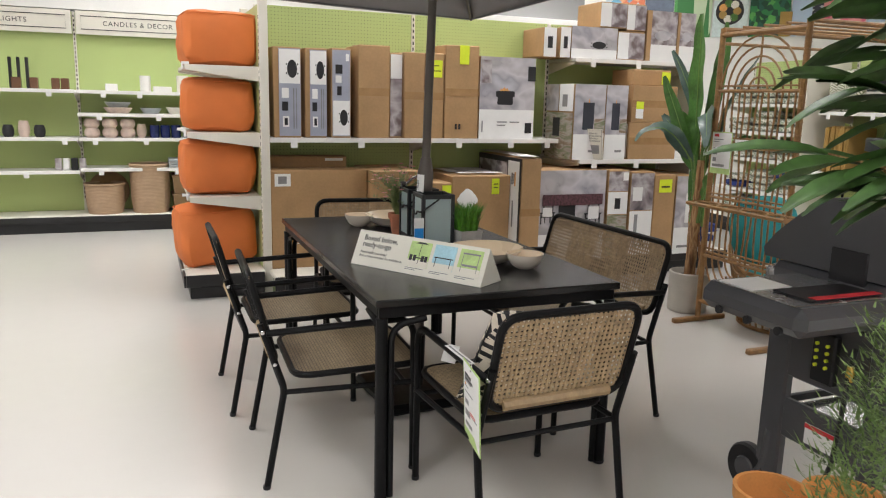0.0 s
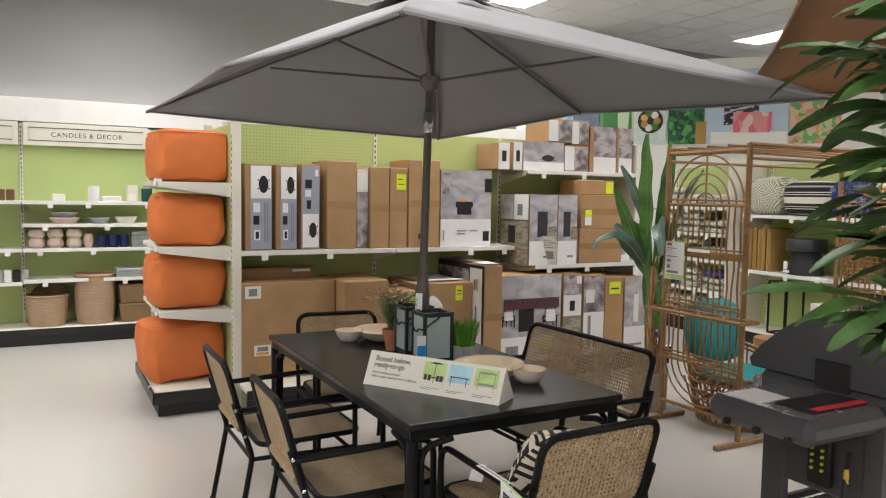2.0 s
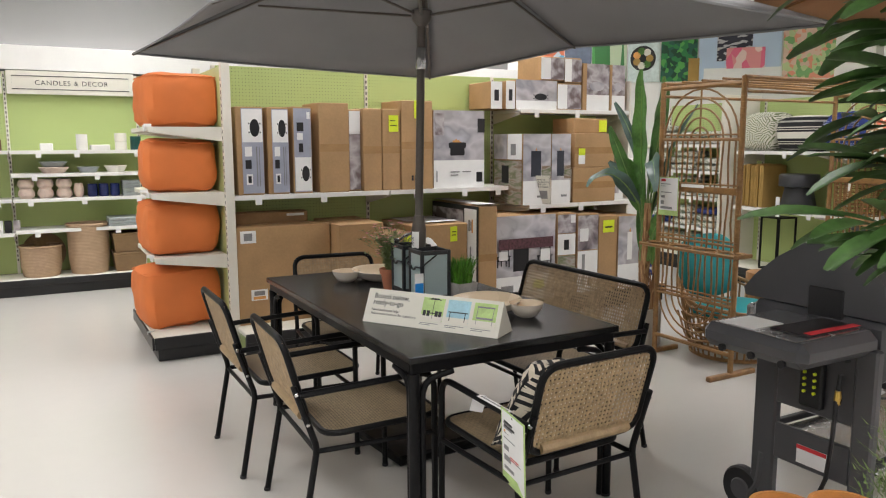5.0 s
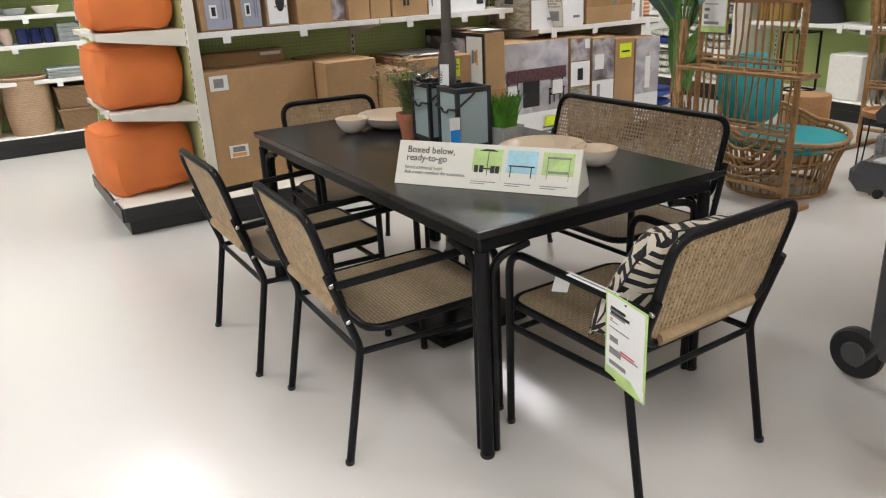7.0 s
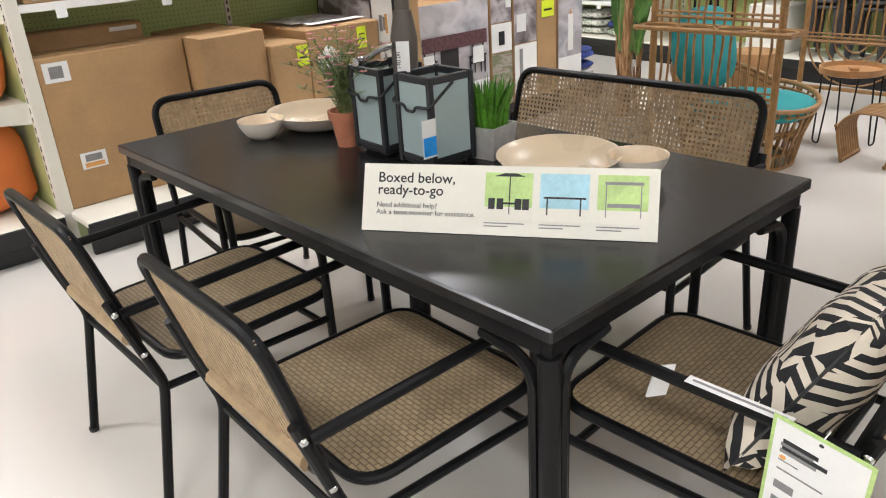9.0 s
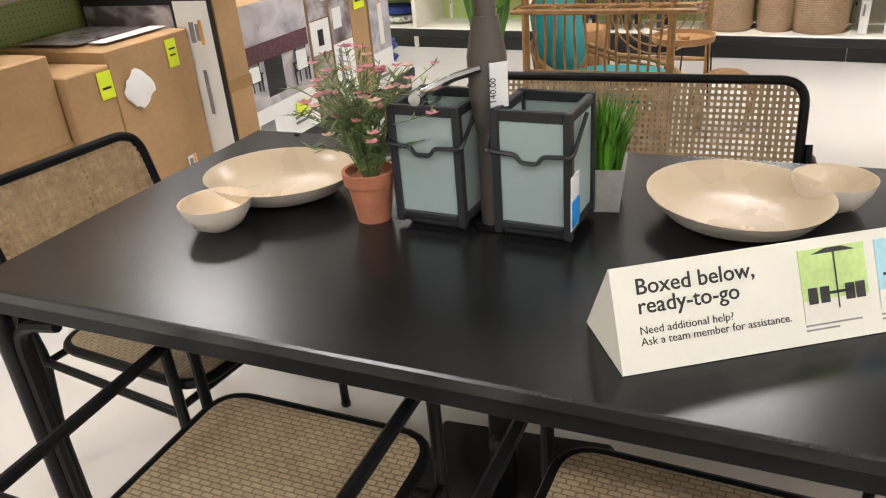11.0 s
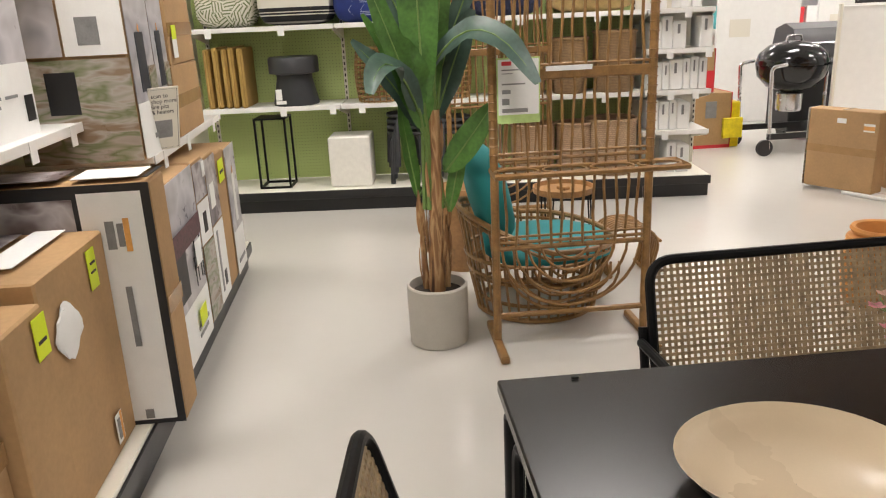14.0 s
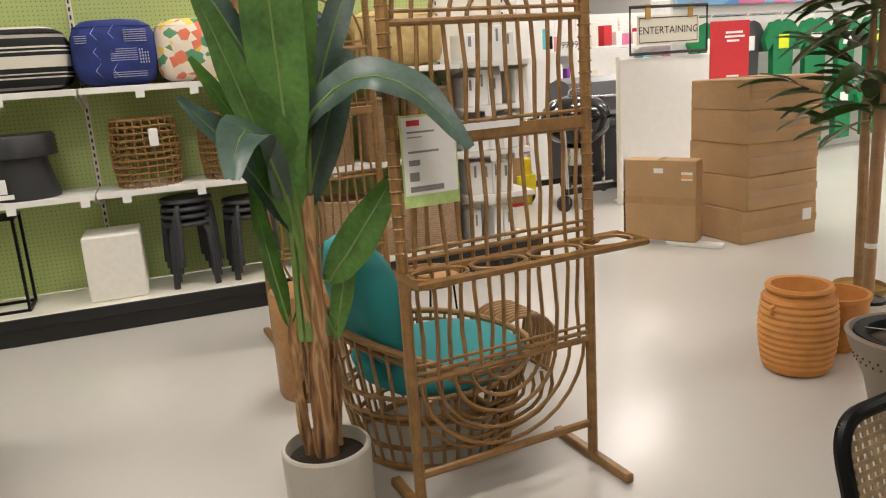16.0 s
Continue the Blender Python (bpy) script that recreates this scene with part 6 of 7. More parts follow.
S1, S2, D0 = 0.8005, 1.3855, 0.1705
for lx, w, h, d, m_, lab, z in ((1.81, 0.44, 0.4, 0.4, LEAFPR, "square floor cushion with a green leaf print", S2), (2.33, 0.56, 0.35, 0.42, STRIPB, "wide floor cushion with black and white stripes", S2), (2.84, 0.46, 0.37, 0.4, NAVY, "navy floor cushion with a woven diamond print", S2),
                                (3.26, 0.42, 0.36, 0.4, FLORAL, "cream floor cushion with a bright floral print", S2), (3.88, 0.56, 0.36, 0.42, mat("navy_stripe_cloth", (0.03, 0.04, 0.1), 0.85, var=0.5, scale=30), "dark navy striped floor cushion", S2), (4.52, 0.62, 0.36, 0.4, mat("straw_canvas", (0.5, 0.36, 0.15), 0.8, var=0.15, scale=20), "straw coloured woven floor cushion", S2)):
    c = thing("floor_cushion", at(lx, -0.22, z), lab, "cushion", "floor cushions")
    part("cover", soft_box(w * 0.95, d * 0.95, h, 0.05, 14, 4.5, int(lx * 10)).move(pose(0, 0, h / 2)), m_, c)
    part("piping", G().tube(fillet([(-w * 0.44, -d * 0.44, h * 0.88), (w * 0.44, -d * 0.44, h * 0.88), (w * 0.44, d * 0.44, h * 0.88), (-w * 0.44, d * 0.44, h * 0.88)], 0.08, 4, True), 0.004, 5, True), m_, c)
    if m_ is NAVY:
        st = G()
        yf = -d * 0.95 / 2 * 1.052
        for q in range(3):
            for a in range(2):
                cx, cz = -0.07 + 0.09 * a, 0.09 + 0.1 * q
                st.tube([(cx - 0.035, yf, cz), (cx, yf, cz + 0.045), (cx + 0.035, yf, cz), (cx, yf, cz - 0.045)], 0.0022, 4, True)
        for x0, x1, z0, n in ((0.06, 0.18, 0.24, 6), (-0.02, 0.12, 0.14, 6), (-0.02, 0.16, 0.05, 3), (-0.19, -0.13, 0.24, 4)):
            for q in range(n):
                st.box(x0, x1, yf - 0.001, yf + 0.006, z0 + 0.012 * q, z0 + 0.012 * q + 0.0035)
        for q in range(18):
            st.box(0.13 + 0.014 * (q % 4), 0.137 + 0.014 * (q % 4), yf - 0.001, yf + 0.006, 0.12 + 0.017 * (q // 4), 0.131 + 0.017 * (q // 4))
        tagged(part("stitching", st, mat("pale_blue_thread", (0.42, 0.46, 0.66), 0.85), c, "pale stitched diamonds and dashes"), kind="stuff")
for k in range(5):
    f = thing("folding_board", at(1.64 + 0.062 * k, -0.2, S1, 2 * (k % 3) - 2), "mustard woven folding panel standing on a shelf", "panel", "mustard panels")
    part("panel", G().box(-0.022, 0.022, -0.17, 0.17, 0, 0.44 + 0.01 * (k % 2), 0.01), TAN, f)
    part("edge_binding", G().tube([(0, -0.172, 0.01), (0, -0.172, 0.43)], 0.012, 6), TAN, f)
sl = thing("drum_stool", at(2.26, -0.24, S1), "charcoal waisted garden stool with a white label", "stool")
part("body", G().lathe([(0.17, 0), (0.175, 0.02), (0.135, 0.2), (0.135, 0.23), (0.19, 0.24), (0.19, 0.345), (0.18, 0.36), (0.01, 0.36)], 32), BLACKSTOOL, sl)
part("label", G().box(-0.12, -0.075, -0.172, -0.165, 0.05, 0.13), PAPER, sl)
part("label", G().box(-0.12, -0.045, -0.178, -0.172, 0.02, 0.045), PAPER, sl)


def open_basket(m, r, h, label, mt=RATTAN, tag=True):
    t = thing("rattan_stool", m, label, "stool", "rattan stools")
    prof = lambda z: r * (1 + 0.12 * math.sin(math.pi * z / h))
    for k in range(11):
        z = h * (0.02 + 0.96 * k / 10)
        part("hoop", G().tube([(prof(z) * math.cos(a * 0.2618), prof(z) * math.sin(a * 0.2618), z) for a in range(24)], 0.0065, 5, True), mt, t)
    for a in range(24):
        an = a * math.pi / 12
        part("stave", G().tube([(prof(h * j / 6) * math.cos(an), prof(h * j / 6) * math.sin(an), h * j / 6) for j in range(7)], 0.0055, 5), mt, t)
    part("seat", G().lathe([(r, h - 0.012), (r, h), (0.01, h + 0.008)], 24), mt, t)
    if tag:
        part("tag", G().box(0.03, 0.08, -r * 1.14 - 0.006, -r * 1.14 - 0.003, h * 0.6, h * 0.85), PAPER, t)


open_basket(at(2.92, -0.22, S1), 0.175, 0.4, "open-weave rattan drum stool with a paper tag")
open_basket(at(3.42, -0.22, S1), 0.175, 0.4, "open-weave rattan drum stool on a shelf", tag=False)
for lx, z, r, h, m_ in ((4.36, S1, 0.14, 0.4, BASKETD), (4.7, S1, 0.16, 0.44, BASKETD), (4.08, D0, 0.17, 0.4, BASKET), (4.4, D0, 0.14, 0.4, BASKET), (4.69, D0, 0.195, 0.42, BASKET), (4.05, S1, 0.13, 0.3, BASKETD)):
    b = thing("woven_basket", at(lx, -0.26, z), "tall round woven basket on a shop shelf", "basket", "woven baskets")
    part("body", G().lathe([(r * 0.86, 0), (r * 0.95, 0.03), (r, h * 0.6), (r * 1.0, h)], 28, cap=False), m_, b)
    part("rim", G().tube([(r * math.cos(a * 0.2244), r * math.sin(a * 0.2244), h) for a in range(28)], 0.012, 6, True), m_, b)
    part("base", G().lathe([(r * 0.86, 0.001), (0.01, 0.004)], 28, cap=False), m_, b)
stb = thing("plant_stand", at(2.06, -0.27, D0), "thin black square-tube tall side table", "table")
a, h = 0.115, 0.545
part("top", G().box(-a - 0.01, a + 0.01, -a - 0.01, a + 0.01, h - 0.012, h, 0.003), METALB, stb)
for sx in (-1, 1):
    for sy in (-1, 1):
        part("leg", G().box(sx * a - 0.008, sx * a + 0.008, sy * a - 0.008, sy * a + 0.008, 0, h - 0.012), METALB, stb)
    part("foot_rail", G().box(sx * a - 0.008, sx * a + 0.008, -a + 0.008, a - 0.008, 0.0, 0.016), METALB, stb)
    part("foot_rail", G().box(-a + 0.008, a - 0.008, sx * a - 0.008, sx * a + 0.008, 0.0, 0.016), METALB, stb)
cb = thing("cube_table", at(2.66, -0.27, D0), "speckled white stone-look cube side table", "table")
part("cube", G().box(-0.16, 0.16, -0.16, 0.16, 0, 0.385, 0.008), mat("white_terrazzo", (0.78, 0.76, 0.7), 0.6, var=0.04, scale=25), cb)
for cx, nst in ((3.1, 4), (3.46, 3)):
    for k in range(nst):
        s = thing("stacking_stool", at(cx, -0.27, D0 + 0.046 * k, 7 * k), "charcoal plastic stacking stool in a stack", "stool", "stacked stools")
        part("seat", G().lathe([(0.15, 0.375), (0.155, 0.385), (0.15, 0.4), (0.02, 0.405)], 24), BLACKSTOOL, s)
        for q in range(4):
            c, d = math.cos(0.785 + q * 1.571), math.sin(0.785 + q * 1.571)
            part("leg", G().tube([(0.17 * c, 0.17 * d, 0.0), (0.15 * c, 0.15 * d, 0.33), (0.11 * c, 0.11 * d, 0.385)], 0.019, 8), BLACKSTOOL, s)
rng = random.Random(5)
for z in (0.171, 0.501, 0.851, 1.151, 1.451):
    for k in range(3):
        hh = 0.0
        for q in range(rng.choice((2, 3, 3))):
            m_ = rng.choice((TEXTILE, TEXTILE, TEXTILE, NAVY if z < 0.6 else TEXTILE))
            f = thing("folded_cushion", at(0.23 + 0.42 * k, -0.2, z + hh), "folded leaf-print seat cushion in a stack", "cushion", "folded seat cushions")
            part("fold", soft_box(0.37, 0.34, 0.075, 0.02, 8, 4, q + k).move(pose(0, 0, 0.0375)), m_, f)
            hh += 0.076
solo("lilac_label", G().box(1.1, 1.28, -0.42, -0.415, 0.4, 0.5), PAPER, "white shelf card on a shelving bay", "label", m=CW)
# short end shelf with coral cushions beside the boxes
es = thing("end_shelf", pose(4.85, 0, 0), "narrow white end shelf with coral cushions", "shelving")
part("side_panel", G().box(-0.0, 0.018, 5.4, 5.83, 0.17, 2.04, 0.002), CREAM, es)
for z in (0.92, 1.33):
    part("shelf", G().box(0.019, 0.2, 5.45, 5.83, z - 0.025, z, 0.003), WHITE, es)
CORAL = printed("coral_stripe_cloth", [(0.62, 0.22, 0.1), (0.62, 0.22, 0.1), (0.8, 0.6, 0.45)], 10.0, (0.05, 0.05, 1.0), "wave", 0.85, 0.4)
for k in range(2):
    c = thing("coral_pillow", pose(4.96, 5.55 + 0.16 * k, 0.921, -8, 0, 6), "coral striped outdoor pillow on an end shelf", "pillow", "coral pillows")
    part("cover", pillow(0.3, 0.38, 0.13).move(pose(0, 0, 0.19, 0, 0, 90 if False else 0)), CORAL, c)

# ---- candle wall goods ----
CY_ = 8.5
def xc(px):
    return -0.17 + (px - 60) * 0.00527


def ware(px0, px1, z, h, m_, label, kind="cyl", name="candle", cat="candle", flare=0.0):
    x, r = xc((px0 + px1) / 2), (px1 - px0) * 0.00527 / 2
    t = thing(name, pose(x, CY_, z), label, cat, "shelf wares")
    if kind == "cyl":
        part("body", G().lathe([(r * (0.9 - flare), 0), (r * (1 - flare), h * 0.06), (r, h * 0.94), (r * 0.97, h), (r * 0.8, h), (r * 0.78, h * 0.85), (0.005, h * 0.84)], 20), m_, t)
    elif kind == "round":
        part("body", G().lathe([(r * 0.7, 0), (r, h * 0.3), (r, h * 0.65), (r * 0.75, h), (r * 0.65, h * 0.97), (0.005, h * 0.9)], 20), m_, t)
    else:
        part("body", G().box(-r, r, -r, r, 0, h, 0.006), m_, t)
    return t


Z = {1: 1.4205, 2: 1.1955, 3: 0.9505, 4: 0.6455, 0: 0.1705}
BRN, NAVYG, GRYG = mat("brown_glass", (0.16, 0.08, 0.045), 0.25), mat("navy_glaze", (0.015, 0.025, 0.12), 0.25), mat("grey_glaze", (0.3, 0.33, 0.33), 0.4)
PKG = mat("blush_stoneware", (0.66, 0.52, 0.44), 0.5)
for a, b in ((6, 20), (22, 36), (-30, -16), (-60, -44)):
    ware(a, b, Z[1], 0.11, BRN, "brown glass candle jar on a shelf", "box")
ware(98, 120, Z[1], 0.07, WHITE, "white boxed candle on a shelf", "box")
ware(160, 180, Z[1], 0.16, WHITE, "tall white pillar candle on a shelf")
ware(184, 218, Z[1], 0.055, WHITE, "low white candle on a shelf", "box")
ware(228, 250, Z[1], 0.085, CREAM, "cream lidded canister in a stack", name="canister", cat="canister")
ware(228, 250, Z[1] + 0.086, 0.085, CREAM, "cream lidded canister in a stack", name="canister", cat="canister")
ware(256, 276, Z[1], 0.14, mat("deep_green_glaze", (0.01, 0.08, 0.07), 0.3), "deep green ceramic vase on a shelf", name="vase", cat="vase")
for a, b, m_, h in ((92, 145, PKG, 0.06), (94, 143, GRYG, 0.0), (158, 198, GRYG, 0.06), (206, 248, CREAM, 0.07)):
    ware(a, b, Z[2] + (0.061 if h == 0 else 0), h or 0.055, m_, "shallow stoneware bowl on a shelf", name="bowl", cat="bowl", flare=0.3)
for k in range(3):
    for q in range(2):
        ware(56 + 32 * k, 84 + 32 * k, Z[3] + 0.095 * q, 0.094, PKG, "rounded blush stoneware mug in a stack", "round", "mug", "mug")
ware(150, 168, Z[3], 0.14, PKG, "blush stoneware jug on a shelf", "round", "jug", "jug")
for k in range(3):
    ware(174 + 20 * k, 192 + 20 * k, Z[3], 0.13, NAVYG, "navy glazed cup with pale foot", name="cup", cat="cup")
for k in range(4):
    ware(236, 268, Z[3] + 0.04 * k, 0.039, GRYG, "grey stoneware plate in a stack", "box", "plate", "plate")
for k in range(3):
    ware(206, 262, Z[4] + 0.03 * k, 0.029, GRYG, "flat grey stoneware tray in a stack", "box", "tray", "tray")
for k in range(4):
    ware(2 + 14 * k, 14 + 14 * k, 0.6205, 0.12, (PHOTOD, PAPER, KICK, PHOTOD)[k], "small boxed string light set", "box", "boxed_lights", "box")
    ware(-30 - 26 * k, -10 - 26 * k, 0.9505, 0.12 + 0.04 * (k % 2), (INK, PKG, INK, GRYG)[k], "dark decorative vase on a shelf", "round", "vase", "vase")
for a, b in ((-50, -44), (-36, -30), (-64, -58)):
    ware(a, b, Z[1], 0.3, INK, "slender black taper candle on a shelf")
for px0, px1, h, m_ in ((50, 122, 0.3, BASKET), (132, 208, 0.5, BASKET)):
    r = (px1 - px0) * 0.00527 / 2
    b = thing("woven_basket", pose(xc((px0 + px1) / 2), 8.54, Z[0]), "pale woven seagrass basket on a base shelf", "basket", "woven baskets")
    part("body", G().lathe([(r * 0.88, 0), (r * 0.97, h * 0.3), (r, h)], 28, cap=False), m_, b)
    part("rim", G().tube([(r * math.cos(a * 0.2244), r * math.sin(a * 0.2244), h) for a in range(28)], 0.013, 6, True), m_, b)
    part("base", G().lathe([(r * 0.88, 0.001), (0.01, 0.004)], 28, cap=False), m_, b)
lid = thing("basket_lid", pose(xc(92), 8.72, Z[0] + 0.21, 80), "round woven basket lid leaning behind a basket", "lid")
part("disc", G().lathe([(0.01, 0.0), (0.2, 0.0), (0.205, 0.012), (0.2, 0.024), (0.01, 0.03)], 28), BASKETD, lid)
for k in range(2):
    w = thing("wicker_bin", pose(xc(242), 8.54, Z[0] + 0.2 * k), "rectangular brown wicker bin in a stack", "basket", "wicker bins")
    part("body", G().add([(-0.14, -0.14, 0), (0.14, -0.14, 0), (0.14, 0.14, 0), (-0.14, 0.14, 0), (-0.16, -0.16, 0.18), (0.16, -0.16, 0.18), (0.16, 0.16, 0.18), (-0.16, 0.16, 0.18)], [(3, 2, 1, 0), (0, 1, 5, 4), (1, 2, 6, 5), (2, 3, 7, 6), (3, 0, 4, 7)]), BASKETD, w)
    part("rim", G().tube([(-0.16, -0.16, 0.185), (0.16, -0.16, 0.185), (0.16, 0.16, 0.185), (-0.16, 0.16, 0.185)], 0.012, 6, True), BASKETD, w)


# ---- grill, plants and pots by the table ----
gr = thing("gas_grill", Matrix.Identity(4), "dark grey gas grill with folded side table on a wheeled cart", "grill")
tb = part("side_table", G().box(2.01, 2.42, 1.46, 1.88, 0.765, 0.852, 0.028), GRILL, gr, "dark grey side table")
part("table_inlay", G().box(2.03, 2.4, 1.5, 1.84, 0.8525, 0.856, 0.001), STEEL, tb, "bright metal table inlay")
for k in range(3):
    part("hook_notch", G().lathe([(0.013, 0), (0.013, 0.012)], 10).move(pose(2.008, 1.54 + 0.12 * k, 0.775, 0, 90)), INK, tb)
part("manual", G().box(2.1, 2.38, 1.52, 1.66, 0.857, 0.863, 0.002, m=pose(0, 0, 0)), INK, tb, "black booklet")
part("manual_band", G().box(2.12, 2.38, 1.515, 1.545, 0.8635, 0.8655), RED, tb)
part("leaflet", G().box(2.04, 2.2, 1.68, 1.82, 0.857, 0.859, m=pose(0, 0, 0)), PAPER, tb)
g = G()
prof = [(2.04, 0.875), (2.05, 0.905), (2.0, 0.965), (1.9, 1.05), (1.79, 1.115), (1.66, 1.13), (1.55, 1.09), (1.48, 1.0), (1.46, 0.875)]
k = len(prof)
g.add([(2.44, y, z) for y, z in prof] + [(3.1, y, z) for y, z in prof], [tuple(range(k)), tuple(range(k, 2 * k))[::-1]] + [(i, k + i, k + (i + 1) % k, (i + 1) % k) for i in range(k)])
ld = part("lid", g, GRILL, gr, "dark grey cast lid")
part("lid_handle", G().tube(fillet([(2.55, 2.02, 0.93), (2.55, 2.07, 0.93), (2.99, 2.07, 0.93), (2.99, 2.02, 0.93)], 0.02, 3), 0.012, 8), STEEL, ld)
part("firebox", G().box(2.43, 3.11, 1.45, 2.0, 0.66, 0.868, 0.02), GRILL, gr)
part("hinge", G().box(2.435, 2.45, 1.62, 1.76, 0.82, 0.96, 0.004), INK, gr)
part("control_panel", G().box(2.44, 3.1, 2.0, 2.04, 0.68, 0.84, 0.012), STEEL, gr)
g = G()
for a, b, c, d in ((1.82, 1.92, 0.1, 0.79), (1.44, 1.52, 0.1, 0.79)):
    g.box(2.37, 2.41, a, b, c, d, 0.008)
part("cart_leg", g, GRILL, gr)
part("end_panel", G().box(2.375, 2.4, 1.515, 1.825, 0.5, 0.785, 0.006), GRILL, gr)
part("end_panel", G().box(2.375, 2.4, 1.515, 1.825, 0.28, 0.42, 0.006), GRILL, gr)
part("bottom_shelf", G().box(2.41, 3.1, 1.46, 1.9, 0.33, 0.35, 0.004), STEEL, gr)
for y in (1.46, 1.9):
    part("cart_leg", G().box(3.07, 3.11, y - 0.03, y + 0.03, 0.03, 0.66, 0.006), GRILL, gr)
    part("shelf_rail", G().box(2.41, 3.07, y - 0.012, y + 0.012, 0.36, 0.385, 0.003), INK, gr)
part("kick_foot", G().tube(fillet([(2.39, 1.87, 0.28), (2.39, 1.88, 0.14), (2.39, 1.95, 0.05)], 0.05, 4), 0.026, 8), GRILL, gr)
for x in (2.39, 3.0):
    w = part("wheel", G().lathe([(0.03, -0.022), (0.084, -0.022), (0.092, -0.012), (0.092, 0.012), (0.084, 0.022), (0.03, 0.022)], 28).move(pose(x, 1.96, 0.092, 0, 90)), GRILLD, gr, "black plastic wheel")
    part("hub_cap", G().lathe([(0.045, 0.0), (0.04, 0.008), (0.01, 0.01)], 20).move(pose(x - 0.022, 1.96, 0.092, 0, -90)), GRILL, w)
    part("axle", G().tube([(x, 1.96, 0.092), (x + 0.06, 1.93, 0.1)], 0.01, 6), CHROME, w)
cm = part("controller", G().box(2.345, 2.374, 1.62, 1.71, 0.53, 0.7, 0.006), GRILLD, gr)
for i in range(2):
    for j in range(4):
        part("yellow_tip", G().lathe([(0.006, 0), (0.006, 0.008)], 8).move(pose(2.344, 1.645 + 0.04 * i, 0.59 + 0.024 * j, 0, -90)), YELLOW, cm)
part("warning_label", G().box(2.371, 2.3735, 1.6, 1.72, 0.3, 0.37), PAPER, gr)
part("warning_band", G().box(2.369, 2.3705, 1.6, 1.72, 0.355, 0.37), RED, gr)
part("gas_hose", G().tube([(2.36, 1.56, 0.68), (2.33, 1.55, 0.6), (2.32, 1.55, 0.45), (2.33, 1.57, 0.3), (2.36, 1.62, 0.2)], 0.008, 8), GRILLD, gr)
part("brass_valve", G().lathe([(0.01, 0), (0.014, 0.02), (0.01, 0.05)], 10).move(pose(2.335, 1.55, 0.58)), mat("brass", (0.6, 0.4, 0.1), 0.3, metal=1.0), gr)


def leaf_data(name, L, w, m_):
    g = G()
    leaf_mesh(g, (0, 0, 0), (L * 0.5, 0, L * 0.09), (L, 0, -L * 0.1), w, (0, 0, 1), 7, 0.3, 1, 0.02)
    return g.mesh(name, m_)


def foliage_tree(m, height, low, spread, seed, label, trunk_mat, count=130, L=0.2, trunk_r=0.014, pot_h=0.26, pot_mat=BLACKSTOOL):
    """A slim potted tree: trunk, thin branches and separate lance-shaped leaves."""
    t = thing("potted_tree", m, label, "tree")
    rng = random.Random(seed)
    part("trunk", G().tube([(0, 0, pot_h - 0.015), (0.02, 0.01, height * 0.5), (-0.01, 0.02, height)], [trunk_r, trunk_r * 0.8, trunk_r * 0.4], 8), trunk_mat, t)
    part("pot", G().lathe([(0.1, 0), (0.13, 0.02), (0.14, pot_h), (0.13, pot_h + 0.01), (0.12, pot_h - 0.01), (0.01, pot_h - 0.015)], 24), pot_mat, t)
    me = [leaf_data("leaf", L * s, L * s * 0.26, q) for s, q in ((1.0, FOLIAGE), (0.8, FOLIAGE), (1.15, FOLIAGE))]
    nb = count // 6
    for b in range(nb):
        z = low + (height - low) * (b + 0.5) / nb
        a = b * 2.4 + rng.uniform(-0.3, 0.3)
        ln = spread * rng.uniform(0.35, 0.75) * (1.1 - 0.4 * (z - low) / (height - low))
        d = Vector((math.cos(a), math.sin(a), rng.uniform(0.25, 0.8))).normalized()
        p0, p1 = Vector((0, 0, z)), Vector((0, 0, z)) + d * ln
        part("branch", G().tube([p0, p0.lerp(p1, 0.5) + Vector((0, 0, 0.01)), p1], [0.005, 0.004, 0.0025], 5), BARK, t)
        for q in range(6):
            u = 0.35 + 0.65 * q / 5
            ob = new("leaf", rng.choice(me))
            ob.parent = t
            yaw = a + (q % 2 * 2 - 1) * rng.uniform(0.3, 1.0) if q < 5 else a
            ob.matrix_basis = Matrix.Translation(p0.lerp(p1, u)) @ Euler((rng.uniform(-0.5, 0.5), rng.uniform(-0.35, 0.45), yaw)).to_matrix().to_4x4()
    return t


foliage_tree(pose(1.83, 0.945, 0, 0, 0, 20), 1.95, 1.12, 0.46, 4, "potted artificial tree with long dark glossy leaves", BARK, 290, 0.21)
foliage_tree(pose(4.36, 0.92, 0, 0, 0, 0), 1.95, 0.85, 0.6, 9, "slim artificial tree with narrow green leaves", mat("pale_brown_trunk", (0.42, 0.26, 0.13), 0.7, var=0.2, scale=12), 168, 0.26, 0.03, 0.06, TAN)
cf = thing("potted_conifer", pose(1.53, 0.77, 0), "small bushy green conifer in a terracotta pot", "plant")
part("pot", G().lathe([(0.11, 0), (0.14, 0.36), (0.155, 0.37), (0.155, 0.42), (0.14, 0.42), (0.135, 0.38), (0.01, 0.37)], 28), TERRAO, cf)
part("trunk", G().tube([(0, 0, 0.36), (0, 0, 0.95)], [0.012, 0.004], 6), BARK, cf)
rng = random.Random(8)
g = G()
